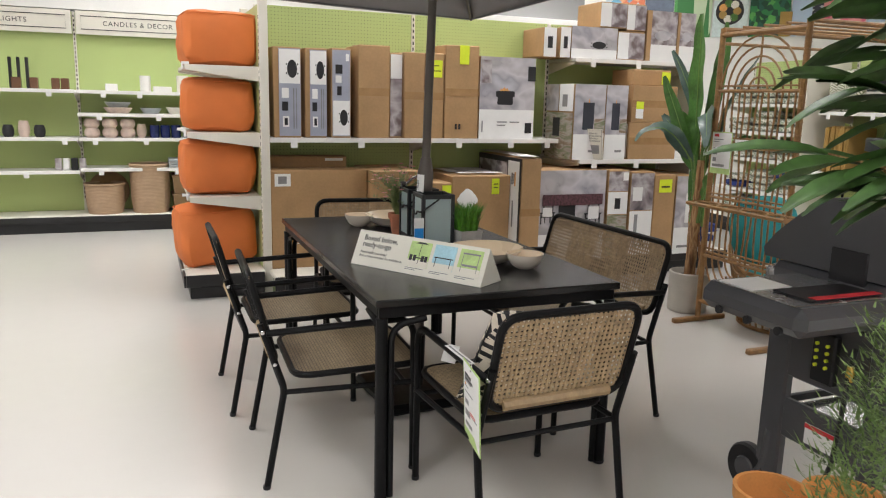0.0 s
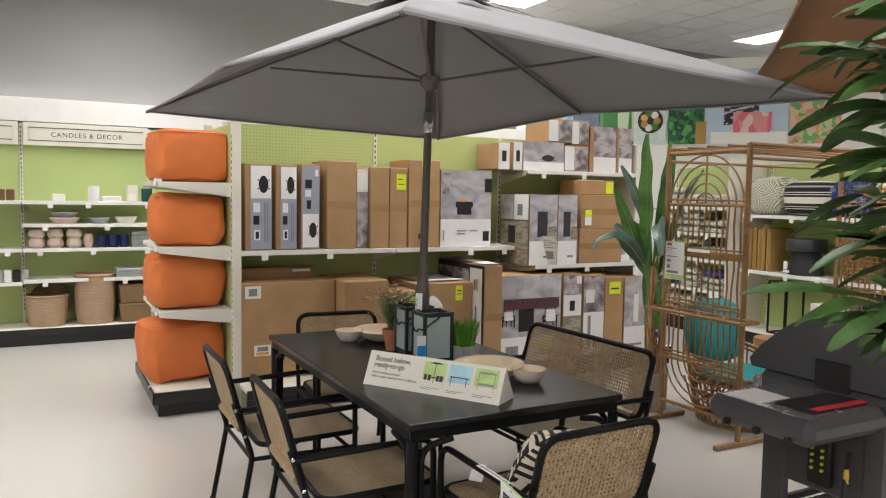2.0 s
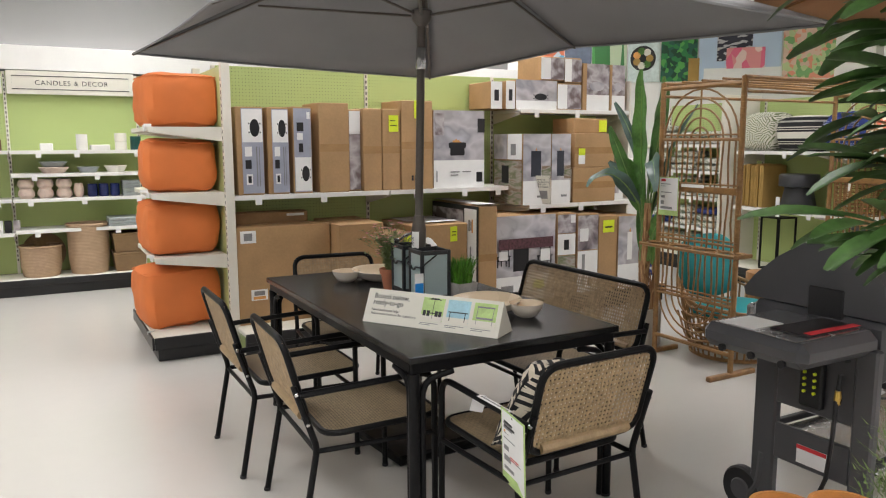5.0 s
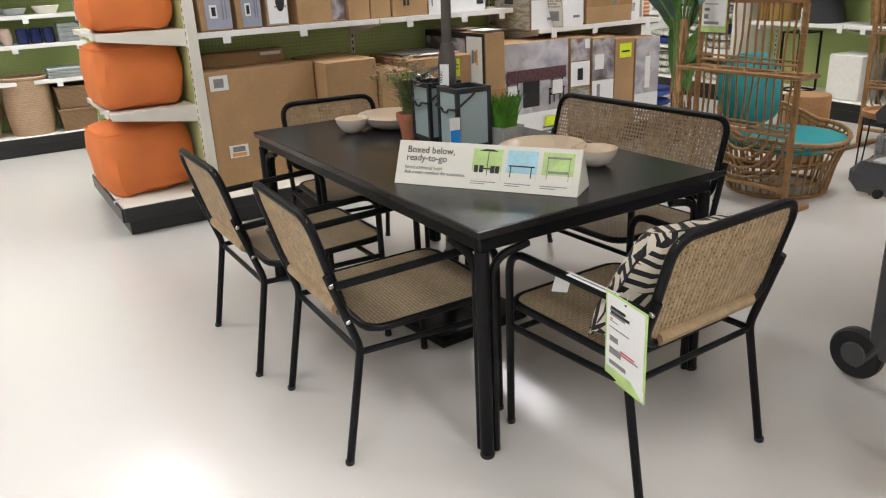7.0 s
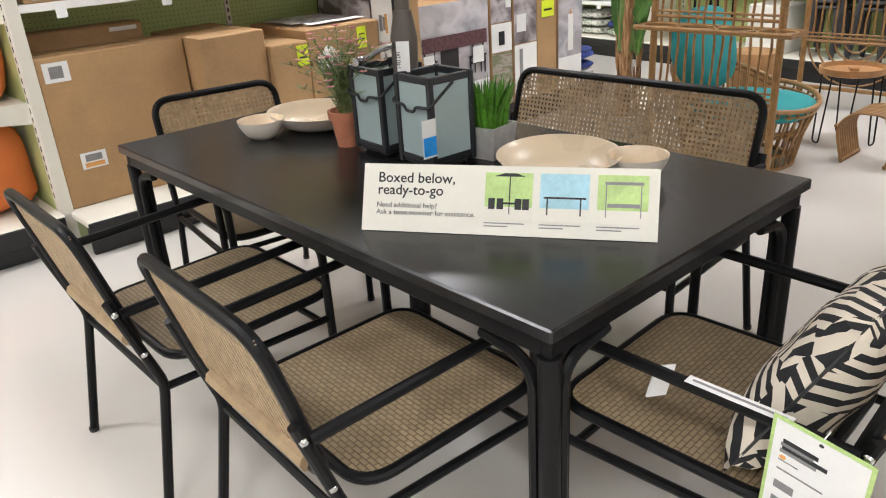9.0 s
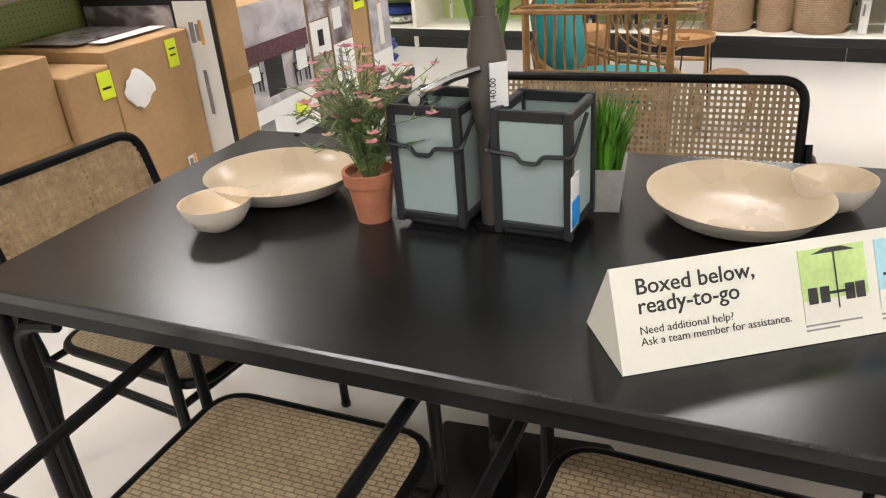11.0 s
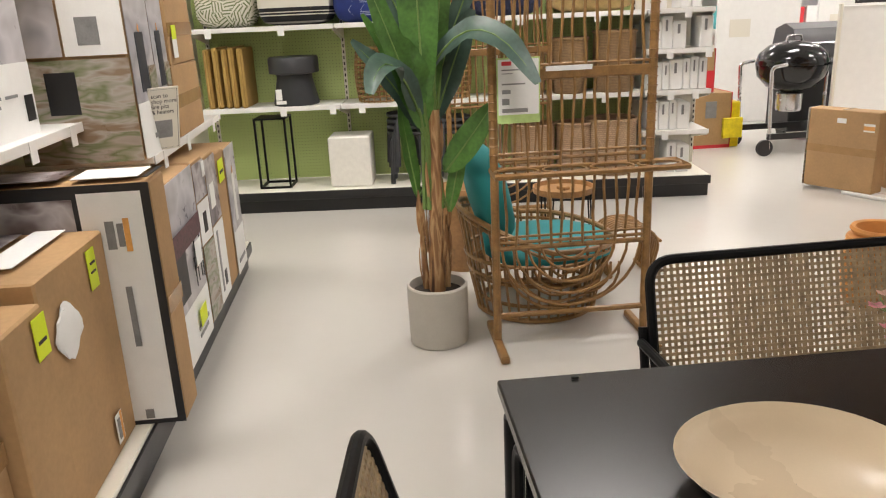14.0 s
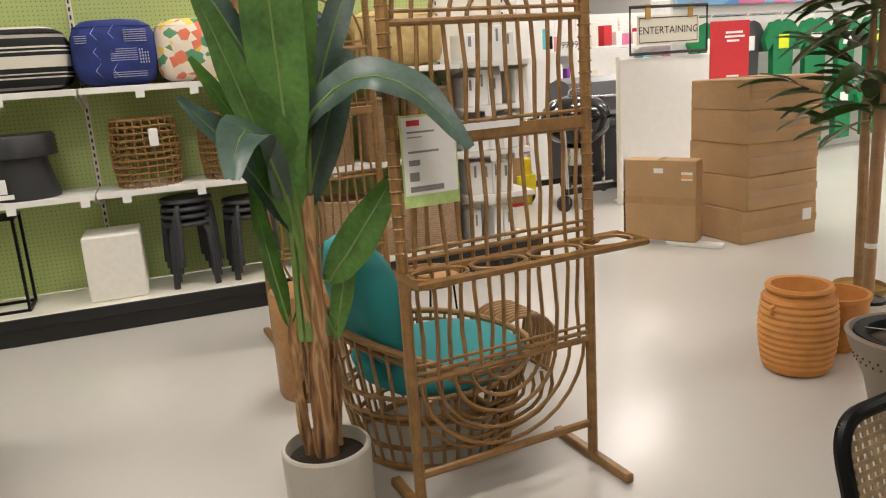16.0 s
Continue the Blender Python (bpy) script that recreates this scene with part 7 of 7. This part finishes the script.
for k in range(900):
    z = 0.42 + 0.62 * rng.random() ** 1.2
    rad = 0.21 * (1.06 - (z - 0.42) / 0.68) ** 0.75
    a = rng.uniform(0, 6.283)
    d = Vector((math.cos(a), math.sin(a), rng.uniform(0.5, 1.3))).normalized()
    p = Vector((0, 0, z - 0.03)) + Vector((math.cos(a), math.sin(a), 0)) * rad * rng.uniform(0.25, 0.8)
    for q in range(9):
        s = p + d * 0.012 * q
        b = a + rng.uniform(-1.4, 1.4)
        n = (Vector((math.cos(b), math.sin(b), rng.uniform(-0.1, 1.0))).normalized()) * rng.uniform(0.02, 0.04)
        w = Vector((-math.sin(b), math.cos(b), 0.3)) * 0.0026
        g.add([s - w, s + w, s + n], [(0, 1, 2)])
tagged(part("needles", g, CONIFER, cf, "soft feathery green needles"), kind="stuff")
for x, y, r, h in ((2.03, 1.51, 0.1, 0.3), (2.19, 1.4, 0.105, 0.31)):
    p = thing("terracotta_pot", pose(x, y, 0), "empty orange terracotta planter on the floor", "planter", "terracotta planters")
    part("body", G().lathe([(r * 0.72, 0), (r * 0.98, h * 0.86), (r * 1.08, h * 0.87), (r * 1.1, h), (r * 0.98, h), (r * 0.93, h * 0.8), (r * 0.7, 0.03), (0.002, 0.03)], 32), TERRAO, p)

# ribbed urn, low pot and fire bowl
ur = thing("ribbed_urn", pose(3.89, 1.99, 0) @ Matrix.Scale(0.88, 4), "tall ribbed orange terracotta urn with small handles", "urn")
prof = [(0.13, 0.0), (0.15, 0.01)]
for k in range(11):
    z = 0.03 + k * 0.032
    r = 0.155 + 0.024 * math.sin(math.pi * (z / 0.42))
    prof += [(r, z), (r + 0.006, z + 0.016), (r, z + 0.029)]
prof += [(0.14, 0.39), (0.132, 0.4), (0.15, 0.405), (0.158, 0.42), (0.15, 0.435), (0.128, 0.43), (0.122, 0.4), (0.12, 0.1), (0.002, 0.08)]
part("body", G().lathe(prof, 40), TERRAO, ur)
for s in (-1, 1):
    part("handle", G().tube([(0.0, s * 0.155, 0.36), (0.0, s * 0.185, 0.345), (0.0, s * 0.185, 0.32), (0.0, s * 0.168, 0.3)], 0.009, 8), TERRAO, ur)
p2 = thing("terracotta_pot", pose(3.96, 1.66, 0) @ Matrix.Scale(0.85, 4), "round orange terracotta pot beside a ribbed urn", "planter", "terracotta planters")
part("body", G().lathe([(0.11, 0), (0.16, 0.14), (0.165, 0.28), (0.175, 0.285), (0.175, 0.31), (0.155, 0.31), (0.15, 0.2), (0.002, 0.05)], 32), TERRAO, p2)
fb = thing("fire_bowl", pose(3.34, 2.06, 0) @ Matrix.Scale(0.8, 4), "taupe perforated metal fire bowl holding loose papers", "fire bowl")
TAUPE = mat("taupe_enamel", (0.3, 0.25, 0.2), 0.5, var=0.06, scale=10)
part("bowl", G().lathe([(0.14, 0.0), (0.16, 0.02), (0.2, 0.2), (0.27, 0.36), (0.29, 0.42), (0.27, 0.43), (0.255, 0.41), (0.2, 0.36), (0.002, 0.34)], 40), TAUPE, fb)
part("rim_band", G().lathe([(0.255, 0.412), (0.25, 0.426), (0.2, 0.42), (0.19, 0.37)], 40, cap=False), GRILLD, fb)
holes = G()
for r_, z in ((0.245, 0.3), (0.258, 0.33)):
    for a in range(40):
        an = a * math.pi / 20 + z * 20
        holes.lathe([(0.006, 0), (0.005, 0.003)], 6).v
        kk = len(holes.v)
        m_ = pose(r_ * math.cos(an), r_ * math.sin(an), z, 0, 65, math.degrees(an))
        holes.v[kk - 12:] = [tuple(m_ @ Vector(v)) for v in holes.v[kk - 12:]]
tagged(part("perforation", holes, INK, fb), kind="stuff")
for k in range(3):
    part("paper", G().box(-0.1, 0.08, -0.07, 0.07, 0.0, 0.003, m=pose(-0.05 + 0.06 * k, -0.03 + 0.05 * k, 0.405 + 0.012 * k, 14, -12, 35 * k)), PAPER, fb)

# ---- photo frieze in the corner ----
fz = thing("photo_frieze", pose(7.75, 7.75, 0, 0, 0, -45), "bright photo frieze of patio scenes above the shelving", "poster")
X0, X1, ZB, ZT = -2.0, 2.0, 2.3, 3.3
W = X1 - X0
SKY, DGR, TILE = mat("pale_blue_print", (0.5, 0.62, 0.78), 0.5, var=0.06, scale=2), printed("jungle_print", [(0.01, 0.06, 0.03), (0.03, 0.2, 0.06), (0.02, 0.1, 0.07), (0.1, 0.35, 0.08)], 16, kind="voronoi"), mat("pale_mint_print", (0.62, 0.72, 0.7), 0.5)
for a, b, m_ in ((0, 0.13, printed("pots_print", [(0.15, 0.4, 0.6), (0.7, 0.2, 0.1), (0.5, 0.6, 0.65), (0.75, 0.4, 0.2)], 9, kind="voronoi")), (0.132, 0.225, mat("slate_print", (0.15, 0.18, 0.25), 0.5)), (0.227, 0.345, printed("reed_print", [(0.1, 0.35, 0.1), (0.5, 0.6, 0.4), (0.05, 0.2, 0.06)], 9, (1, 1, 0.1), "voronoi")),
                 (0.35, 0.455, TILE), (0.46, 0.578, DGR), (0.582, 0.84, SKY), (0.845, 1.0, printed("succulent_print", [(0.7, 0.5, 0.4), (0.2, 0.4, 0.15), (0.5, 0.6, 0.3), (0.75, 0.3, 0.2)], 18, kind="voronoi"))):
    part("photo", G().box(X0 + a * W, X0 + b * W, -0.02, -0.004, ZB, ZT), m_, fz)
part("plate_picture", G().lathe([(0.17, 0), (0.17, 0.004)], 28).move(pose(X0 + 0.4 * W, -0.021, 2.62, 90)), INK, fz)
for k in range(7):
    part("food_picture", G().lathe([(0.05, 0), (0.05, 0.003)], 12).move(pose(X0 + 0.4 * W + 0.09 * math.cos(k * 0.9), -0.0265, 2.62 + 0.1 * math.sin(k * 0.9), 90)), (TAN, CREAM, LEAF, ORANGEP)[k % 4], fz)
part("pillow_picture", G().box(X0 + 0.64 * W, X0 + 0.75 * W, -0.026, -0.0215, 2.55, 3.05), printed("ink_cloth_print", [(0.03, 0.03, 0.05), (0.5, 0.5, 0.52), (0.03, 0.03, 0.05)], 14, (1, 1, 3), "voronoi"), fz)
part("pillow_picture", G().box(X0 + 0.67 * W, X0 + 0.79 * W, -0.031, -0.0275, 2.45, 2.72), printed("pink_cloth_print", [(0.75, 0.15, 0.25), (0.8, 0.6, 0.55), (0.75, 0.3, 0.3)], 10, (1, 1, 0.6), "voronoi"), fz)
part("sofa_picture", G().box(X0 + 0.6 * W, X0 + 0.84 * W, -0.0265, -0.0215, 2.3, 2.46), PAPER, fz)
part("wicker_picture", G().box(X0 + 0.55 * W, X0 + 0.585 * W, -0.0265, -0.0215, 2.3, 2.6), TAN, fz)

# ---- far side of the shop ----
gondola("end_gondola", CW @ pose(4.9, 0, 0), 0.5, 1.9, [], [(0, 0.5, 0.5, 0.42), (0, 0.5, 0.80, 0.42), (0, 0.5, 1.1, 0.42), (0, 0.5, 1.385, 0.42)], deck=0.5, label="white end bay with slim white boxed goods", panel=CREAM, tags=0.3)
rng = random.Random(21)
for z in (0.171, 0.501, 0.801, 1.101, 1.386):
    x = 4.94
    while x < 5.32:
        w = rng.uniform(0.05, 0.11)
        c = at(x + w / 2, -0.26, z).translation
        carton(c.x - w / 2, c.x + w / 2, c.y - 0.12, c.y + 0.12, z, z + rng.uniform(0.18, 0.24), "slim white boxed product on an end shelf", [("f", 0.3, 0.5, 0.55, 0.9, INKG, "text_bar")], body=PAPER, tape="", seam=False, name="product_box", group="white product boxes", rz=-95.8)
        x += w + rng.choice((0.004, 0.004, 0.1))
for k, (x0, x1, y0, y1, z0, z1) in enumerate(((5.52, 6.1, -0.2, 0.5, 0, 0.24), (5.5, 6.08, -0.17, 0.49, 0.241, 0.475), (5.52, 6.1, -0.19, 0.48, 0.476, 0.71), (5.49, 6.07, -0.18, 0.5, 0.711, 0.94), (5.5, 6.08, -0.19, 0.49, 0.941, 1.15))):
    carton(x0, x1, y0, y1, z0, z1, "flat brown carton in a tall floor stack", [("l", 0.8, 0.92, 0.45, 0.8, PAPER, "label")] if k == 0 else [], tape="l", rz=-4 + (k % 3), group="stacked cartons")
carton(5.91, 6.05, 0.585, 1.115, 0.03, 0.62, "flat brown carton standing on white feet", [("r", 0.42, 0.55, 0.84, 0.9, PAPER, "label"), ("r", 0.8, 0.95, 0.76, 0.86, PAPER, "label"), ("r", 0.8, 0.95, 0.78, 0.83, ORANGEP, "label_band"), ("f", 0.0, 1.0, 0.0, 0.6, PHOTOG, "photo"), ("f", 0.0, 1.0, 0.6, 1.0, PAPER, "white_panel")], tape="r", rz=118)
carton(6.2, 6.32, -0.62, -0.1, 0, 0.75, "tall flat brown carton behind a stack", [("l", 0.3, 0.5, 0.7, 0.8, PAPER, "label")], tape="")
fs = thing("carton_stand", pose(5.75, 0.76, 0, 0, 0, -62), "white metal foot under a standing carton", "stand")
part("foot", G().box(-0.05, 0.05, -0.2, 0.2, 0, 0.028, 0.006), WHITE, fs)
bd = thing("white_board", pose(7.3, -0.365, 0, 0, 0, -4) @ Matrix.Diagonal((1.0, 1.147, 1.0, 1.0)), "tall blank white display board on the shop floor", "board")
part("panel", G().box(-0.015, 0.015, -0.44, 0.44, 0.02, 1.33, 0.004), PAPER, bd)
part("edge_strip", G().box(-0.02, 0.02, 0.441, 0.462, 0.0, 1.35, 0.003), CREAM, bd)
part("foot", G().box(-0.18, 0.18, -0.4, -0.34, 0, 0.019, 0.004), WHITE, bd)
part("foot", G().box(-0.18, 0.18, 0.34, 0.4, 0, 0.019, 0.004), WHITE, bd)
en = thing("entertaining_sign", pose(7.27, -0.37, 1.34, 0, 0, -4) @ Matrix.Scale(1.07, 4), "framed cream sign reading entertaining", "sign")
part("sign_frame", G().tube([(-0.02, -0.4, 0.02), (-0.02, 0.4, 0.02), (-0.02, 0.4, 0.4), (-0.02, -0.4, 0.4)], 0.014, 4, True), GRILLD, en)
part("board", G().box(-0.012, -0.004, -0.32, 0.32, 0.09, 0.33), CREAM, en)
part("border", G().tube([(-0.014, -0.3, 0.11), (-0.014, 0.3, 0.11), (-0.014, 0.3, 0.31), (-0.014, -0.3, 0.31)], 0.004, 4, True), INK, en)
text_part("lettering", "ENTERTAINING", 0.085, pose(-0.014, 0, 0.18, 90, 0, -90), INK, en, "CENTER", 1.05)
for y in (-0.22, 0.22):
    part("strap", G().box(-0.026, -0.016, y - 0.025, y + 0.025, 0.3, 0.42), TAN, en)
rs = thing("red_sign", pose(7.4, -1.28, 0, 0, 0, -10), "tall red promotional sign on a stand", "sign")
part("panel", G().box(-0.01, 0.01, -0.22, 0.22, 0.9, 1.62, 0.004), RED, rs)
part("pole", G().tube([(0.02, 0, 0.0), (0.02, 0, 1.2)], 0.015, 8), STEEL, rs)
part("base", G().box(-0.15, 0.15, -0.18, 0.18, 0, 0.015, 0.004), STEEL, rs)
for z, w in ((1.5, 0.14), (1.46, 0.16), (1.42, 0.1), (1.08, 0.1)):
    part("text_bar", G().box(-0.013, -0.011, -w, w * 0.4, z, z + 0.02), PAPER, rs)
JERSEY = mat("green_jersey", (0.0, 0.2, 0.07), 0.8, var=0.1, scale=8)
rk = thing("clothes_rail", pose(8.4, -3.3, 0), "wall rail with hanging green sports shirts", "clothes rail")
part("rail", G().tube([(0, -2.2, 1.72), (0, 1.5, 1.72)], 0.015, 8), CHROME, rk)
part("rail", G().tube([(0, -2.2, 0.92), (0, 1.5, 0.92)], 0.015, 8), CHROME, rk)
part("back_panel", G().box(0.25, 0.28, -2.3, 1.6, 0, 2.3), WHITE, rk)
part("photo_header", G().box(0.2, 0.24, -2.3, 1.6, 1.86, 2.3), printed("sport_photo", [(0.1, 0.3, 0.65), (0.5, 0.65, 0.8), (0.7, 0.2, 0.4), (0.2, 0.45, 0.7)], 3, kind="voronoi"), rk)
outline = [(-0.15, 0.0), (0.15, 0.0), (0.16, 0.42), (0.24, 0.34), (0.3, 0.46), (0.17, 0.62), (0.07, 0.65), (0.0, 0.61), (-0.07, 0.65), (-0.17, 0.62), (-0.3, 0.46), (-0.24, 0.34), (-0.16, 0.42)]
for row in range(2):
    for k in range(7):
        sh = thing("sports_shirt", pose(8.3, -5.3 + 0.56 * k, 0.9 - 0.75 * row, 0, 0, -90 + 4 * (k % 3)) @ Matrix.Scale(1.15, 4), "green short-sleeved sports shirt on a hanger", "shirt", "green sports shirts")
        g, n = G(), len(outline)
        g.add([(x, -0.03, z) for x, z in outline] + [(x, 0.03, z) for x, z in outline], [tuple(range(n)), tuple(range(n, 2 * n))[::-1]] + [(i, n + i, n + (i + 1) % n, (i + 1) % n) for i in range(n)])
        part("cloth", g, JERSEY if k % 6 != 5 else BLACKSTOOL, sh)
        part("chest_print", G().box(-0.08, 0.08, -0.034, -0.031, 0.36, 0.5), YELLOW if k % 3 == 1 else PAPER, sh)
        part("hanger", G().tube([(-0.16, 0, 0.63), (0, 0, 0.68), (0, 0, 0.71), (0.02, 0, 0.72)], 0.006, 5), WHITE, sh)
kt = thing("kettle_grill", pose(7.74, 0.33, 0, 0, 0, 0) @ Matrix.Scale(1.1, 4), "black enamel kettle grill on a wheeled cart", "grill")
BLK = mat("black_enamel", (0.008, 0.008, 0.009), 0.08)
part("lid", G().lathe([(0.3, 0.74), (0.3, 0.76), (0.28, 0.83), (0.2, 0.9), (0.08, 0.935), (0.005, 0.94)], 32), BLK, kt, "glossy black domed lid")
part("bowl", G().lathe([(0.06, 0.5), (0.2, 0.55), (0.28, 0.64), (0.3, 0.735)], 32), BLK, kt)
part("ash_catcher", G().lathe([(0.1, 0.34), (0.11, 0.36), (0.11, 0.49), (0.1, 0.5)], 20), STEEL, kt)
part("lid_handle", G().tube(fillet([(0, -0.07, 0.93), (0, -0.06, 0.98), (0, 0.06, 0.98), (0, 0.07, 0.93)], 0.02, 3), 0.01, 6), STEEL, kt)
part("work_table", G().box(-0.3, 0.3, -0.72, -0.3, 0.72, 0.76, 0.01), GRILLD, kt)
for x in (-0.28, 0.28):
    part("leg", G().tube([(x, -0.5, 0.06), (x, -0.5, 0.72)], 0.016, 8), STEEL, kt)
    part("leg", G().tube(fillet([(x, 0.3, 0.06), (x, 0.33, 0.74), (x, 0.2, 0.76)], 0.04, 4), 0.016, 8), STEEL, kt)
    part("rail", G().box(x - 0.015, x + 0.015, -0.52, 0.32, 0.14, 0.19), GRILLD, kt)
    part("caster", G().lathe([(0.02, -0.012), (0.032, -0.012), (0.032, 0.012), (0.02, 0.012)], 12).move(pose(x, -0.5, 0.032, 0, 90)), GRILLD, kt)
    part("wheel", G().lathe([(0.03, -0.015), (0.07, -0.015), (0.07, 0.015), (0.03, 0.015)], 18).move(pose(x, 0.34, 0.07, 0, 90)), GRILLD, kt)
ys = thing("yellow_display", pose(8.12, 0.78, 0), "yellow point-of-sale stand beside a kettle grill", "stand")
part("body", G().box(-0.12, 0.12, -0.1, 0.08, 0, 0.45, 0.01), mat("yellow_plastic", (0.8, 0.62, 0.01), 0.4), ys)
part("front_pocket", G().box(-0.19, -0.151, -0.1, 0.1, 0.1, 0.3, 0.006), mat("bright_yellow_card", (0.85, 0.68, 0.02), 0.5), ys)
g2 = thing("gas_grill", pose(8.35, -0.3, 0, 0, 0, 180) @ Matrix.Scale(0.9, 4), "black gas grill with domed lid on the shop floor", "grill")
part("cabinet", G().box(-0.25, 0.25, -0.45, 0.45, 0.1, 0.72, 0.01), GRILLD, g2)
part("firebox", G().box(-0.27, 0.27, -0.48, 0.48, 0.72, 0.88, 0.02), GRILL, g2)
g = G()
prof = [(0.26, 0.89), (0.26, 1.1), (0.18, 1.24), (0.0, 1.3), (-0.2, 1.24), (-0.26, 1.05), (-0.26, 0.89)]
k = len(prof)
g.add([(x, -0.44, z) for x, z in prof] + [(x, 0.44, z) for x, z in prof], [tuple(range(k)), tuple(range(k, 2 * k))[::-1]] + [(i, k + i, k + (i + 1) % k, (i + 1) % k) for i in range(k)])
part("lid", g, GRILL, g2)
part("side_table", G().box(-0.22, 0.22, 0.49, 0.9, 0.82, 0.87, 0.01), GRILL, g2)
part("lid_handle", G().tube([(0.29, -0.35, 1.08), (0.29, 0.35, 1.08)], 0.014, 8), STEEL, g2)
for y in (-0.38, 0.38):
    part("wheel", G().lathe([(0.03, -0.02), (0.09, -0.02), (0.09, 0.02), (0.03, 0.02)], 18).move(pose(0, y, 0.1, 90)), GRILLD, g2)
for k, (x, y, z) in enumerate(((7.98, 0.98, 0), (7.98, 1.38, 0), (7.98, 1.78, 0), (7.98, 1.18, 0.56))):
    carton(x, x + 0.45, y - 0.19, y + 0.19, z, z + (0.55 if k < 3 else 0.42), "brown carton with a red printed band", [("l", 0.0, 1.0, 0.0, 0.06 if k < 3 else 0.5, RED, "red_band"), ("l", 0.3, 0.6, 0.55, 0.85, INKG, "grill_picture"), ("f", 0.0, 1.0, 0.0, 1.0, RED, "red_side")], tape="", group="red-banded cartons")
for x, y, w in ((9.5, -0.2, 0.0), (9.8, -1.6, 0.0)):
    b = thing("white_partition", pose(x, y, 0), "plain white low display partition", "panel", "white partitions")
    part("panel", G().box(-0.02, 0.02, -0.5, 0.5, 0.0, 1.45, 0.004), PAPER, b)
    part("label", G().box(-0.024, -0.0205, 0.1, 0.35, 1.0, 1.2), CREAM, b)
for x, y in ((10.6, -0.9), (13.5, -6.0), (16.5, 1.5), (12.0, -10.0)):
    c = thing("column", pose(x, y, 0), "square white painted shop column", "column", "columns", "structure")
    part("shaft", G().box(-0.2, 0.2, -0.2, 0.2, 0.0, CEILZ + 0.004, 0.01), WHITE, c)
    part("guard", G().box(-0.21, 0.21, -0.21, 0.21, 0.0, 0.2, 0.008), KICK, c)
ps = thing("price_sign", pose(10.0, -1.16, 1.43) @ Matrix.Diagonal((1.0, 0.6, 0.6, 1.0)), "hanging white sign with a red band and price", "sign")
part("card", G().box(-0.005, 0.005, -0.35, 0.3, -0.05, 0.42), PAPER, ps)
part("red_block", G().box(-0.009, -0.006, 0.12, 0.28, 0.05, 0.35), mat("pale_red_print", (0.75, 0.3, 0.3), 0.5), ps)
text_part("price", "99.99", 0.2, pose(-0.0065, 0.1, 0.1, 90, 0, -90), INK, ps)
for y in (-0.3, 0.25):
    part("wire", G().tube([(0, y, 0.42), (0, y, (CEILZ - 1.43) / 0.6)], 0.003, 4), STEEL, ps)
COLS = [PAPER, RED, BLUEP, INK, CREAM, mat("violet_print", (0.25, 0.06, 0.4), 0.5), mat("aqua_print", (0.1, 0.5, 0.55), 0.5), mat("pink_print", (0.8, 0.2, 0.4), 0.5), PAPER, INKG]
for k, (x, y, rz, ln) in enumerate(((11.2, 1.5, -90, 4.5), (12.5, -3.2, -90, 5.5), (15.5, 4.8, -90, 4.5), (15.8, -2.0, -90, 6.5), (19.5, 3.0, -90, 9.0), (20.0, -6.5, -90, 6.0))):
    gd = gondola("far_gondola", pose(x, y, 0, 0, 0, rz), ln, 1.9 + 0.15 * (k % 2), [ln / 2], [(0, ln / 2, 0.6, 0.36), (ln / 2, ln, 0.6, 0.36), (0, ln / 2, 1.05, 0.36), (ln / 2, ln, 1.05, 0.36), (0, ln / 2, 1.5, 0.36), (ln / 2, ln, 1.5, 0.36)], deck=0.45, label="white shop shelving stacked with mixed packaged goods", panel=WHITE, tags=0.8)
    for ci, mt in enumerate(COLS):
        g = G()
        rr = random.Random(k * 31 + ci)
        for z in (0.172, 0.602, 1.052, 1.502):
            for s in range(int(ln / 0.22)):
                if (s * 7 + int(z * 10) * 3 + k) % len(COLS) == ci:
                    w, h = rr.uniform(0.1, 0.2), rr.uniform(0.15, 0.34)
                    g.box(s * 0.22, s * 0.22 + w, -0.34, -0.06, z, z + h, 0.004)
        if g.v:
            tagged(part("boxed_stock", g, mt, gd), kind="stuff")
for k, (x, y, z, w, m_) in enumerate(((12.2, -1.3, 1.95, 0.9, RED), (14.8, -4.5, 2.2, 1.0, PAPER), (15.3, 2.5, 2.2, 1.0, BLUEP), (12.3, -5.2, 2.2, 1.2, PAPER), (18.5, 0.5, 2.3, 1.4, RED))):
    s = thing("aisle_sign", pose(x, y, z), "hanging rectangular aisle sign with a plain print", "sign", "aisle signs")
    part("card", G().box(-0.01, 0.01, -w / 2, w / 2, 0, 0.4, 0.003), m_, s)
    part("text_bar", G().box(-0.014, -0.0105, -w * 0.35, w * 0.3, 0.16, 0.24), RED if m_ is PAPER else PAPER, s)
    for q in (-0.4, 0.4):
        part("wire", G().tube([(0, q * w, 0.4), (0, q * w, CEILZ - z)], 0.003, 4), STEEL, s)
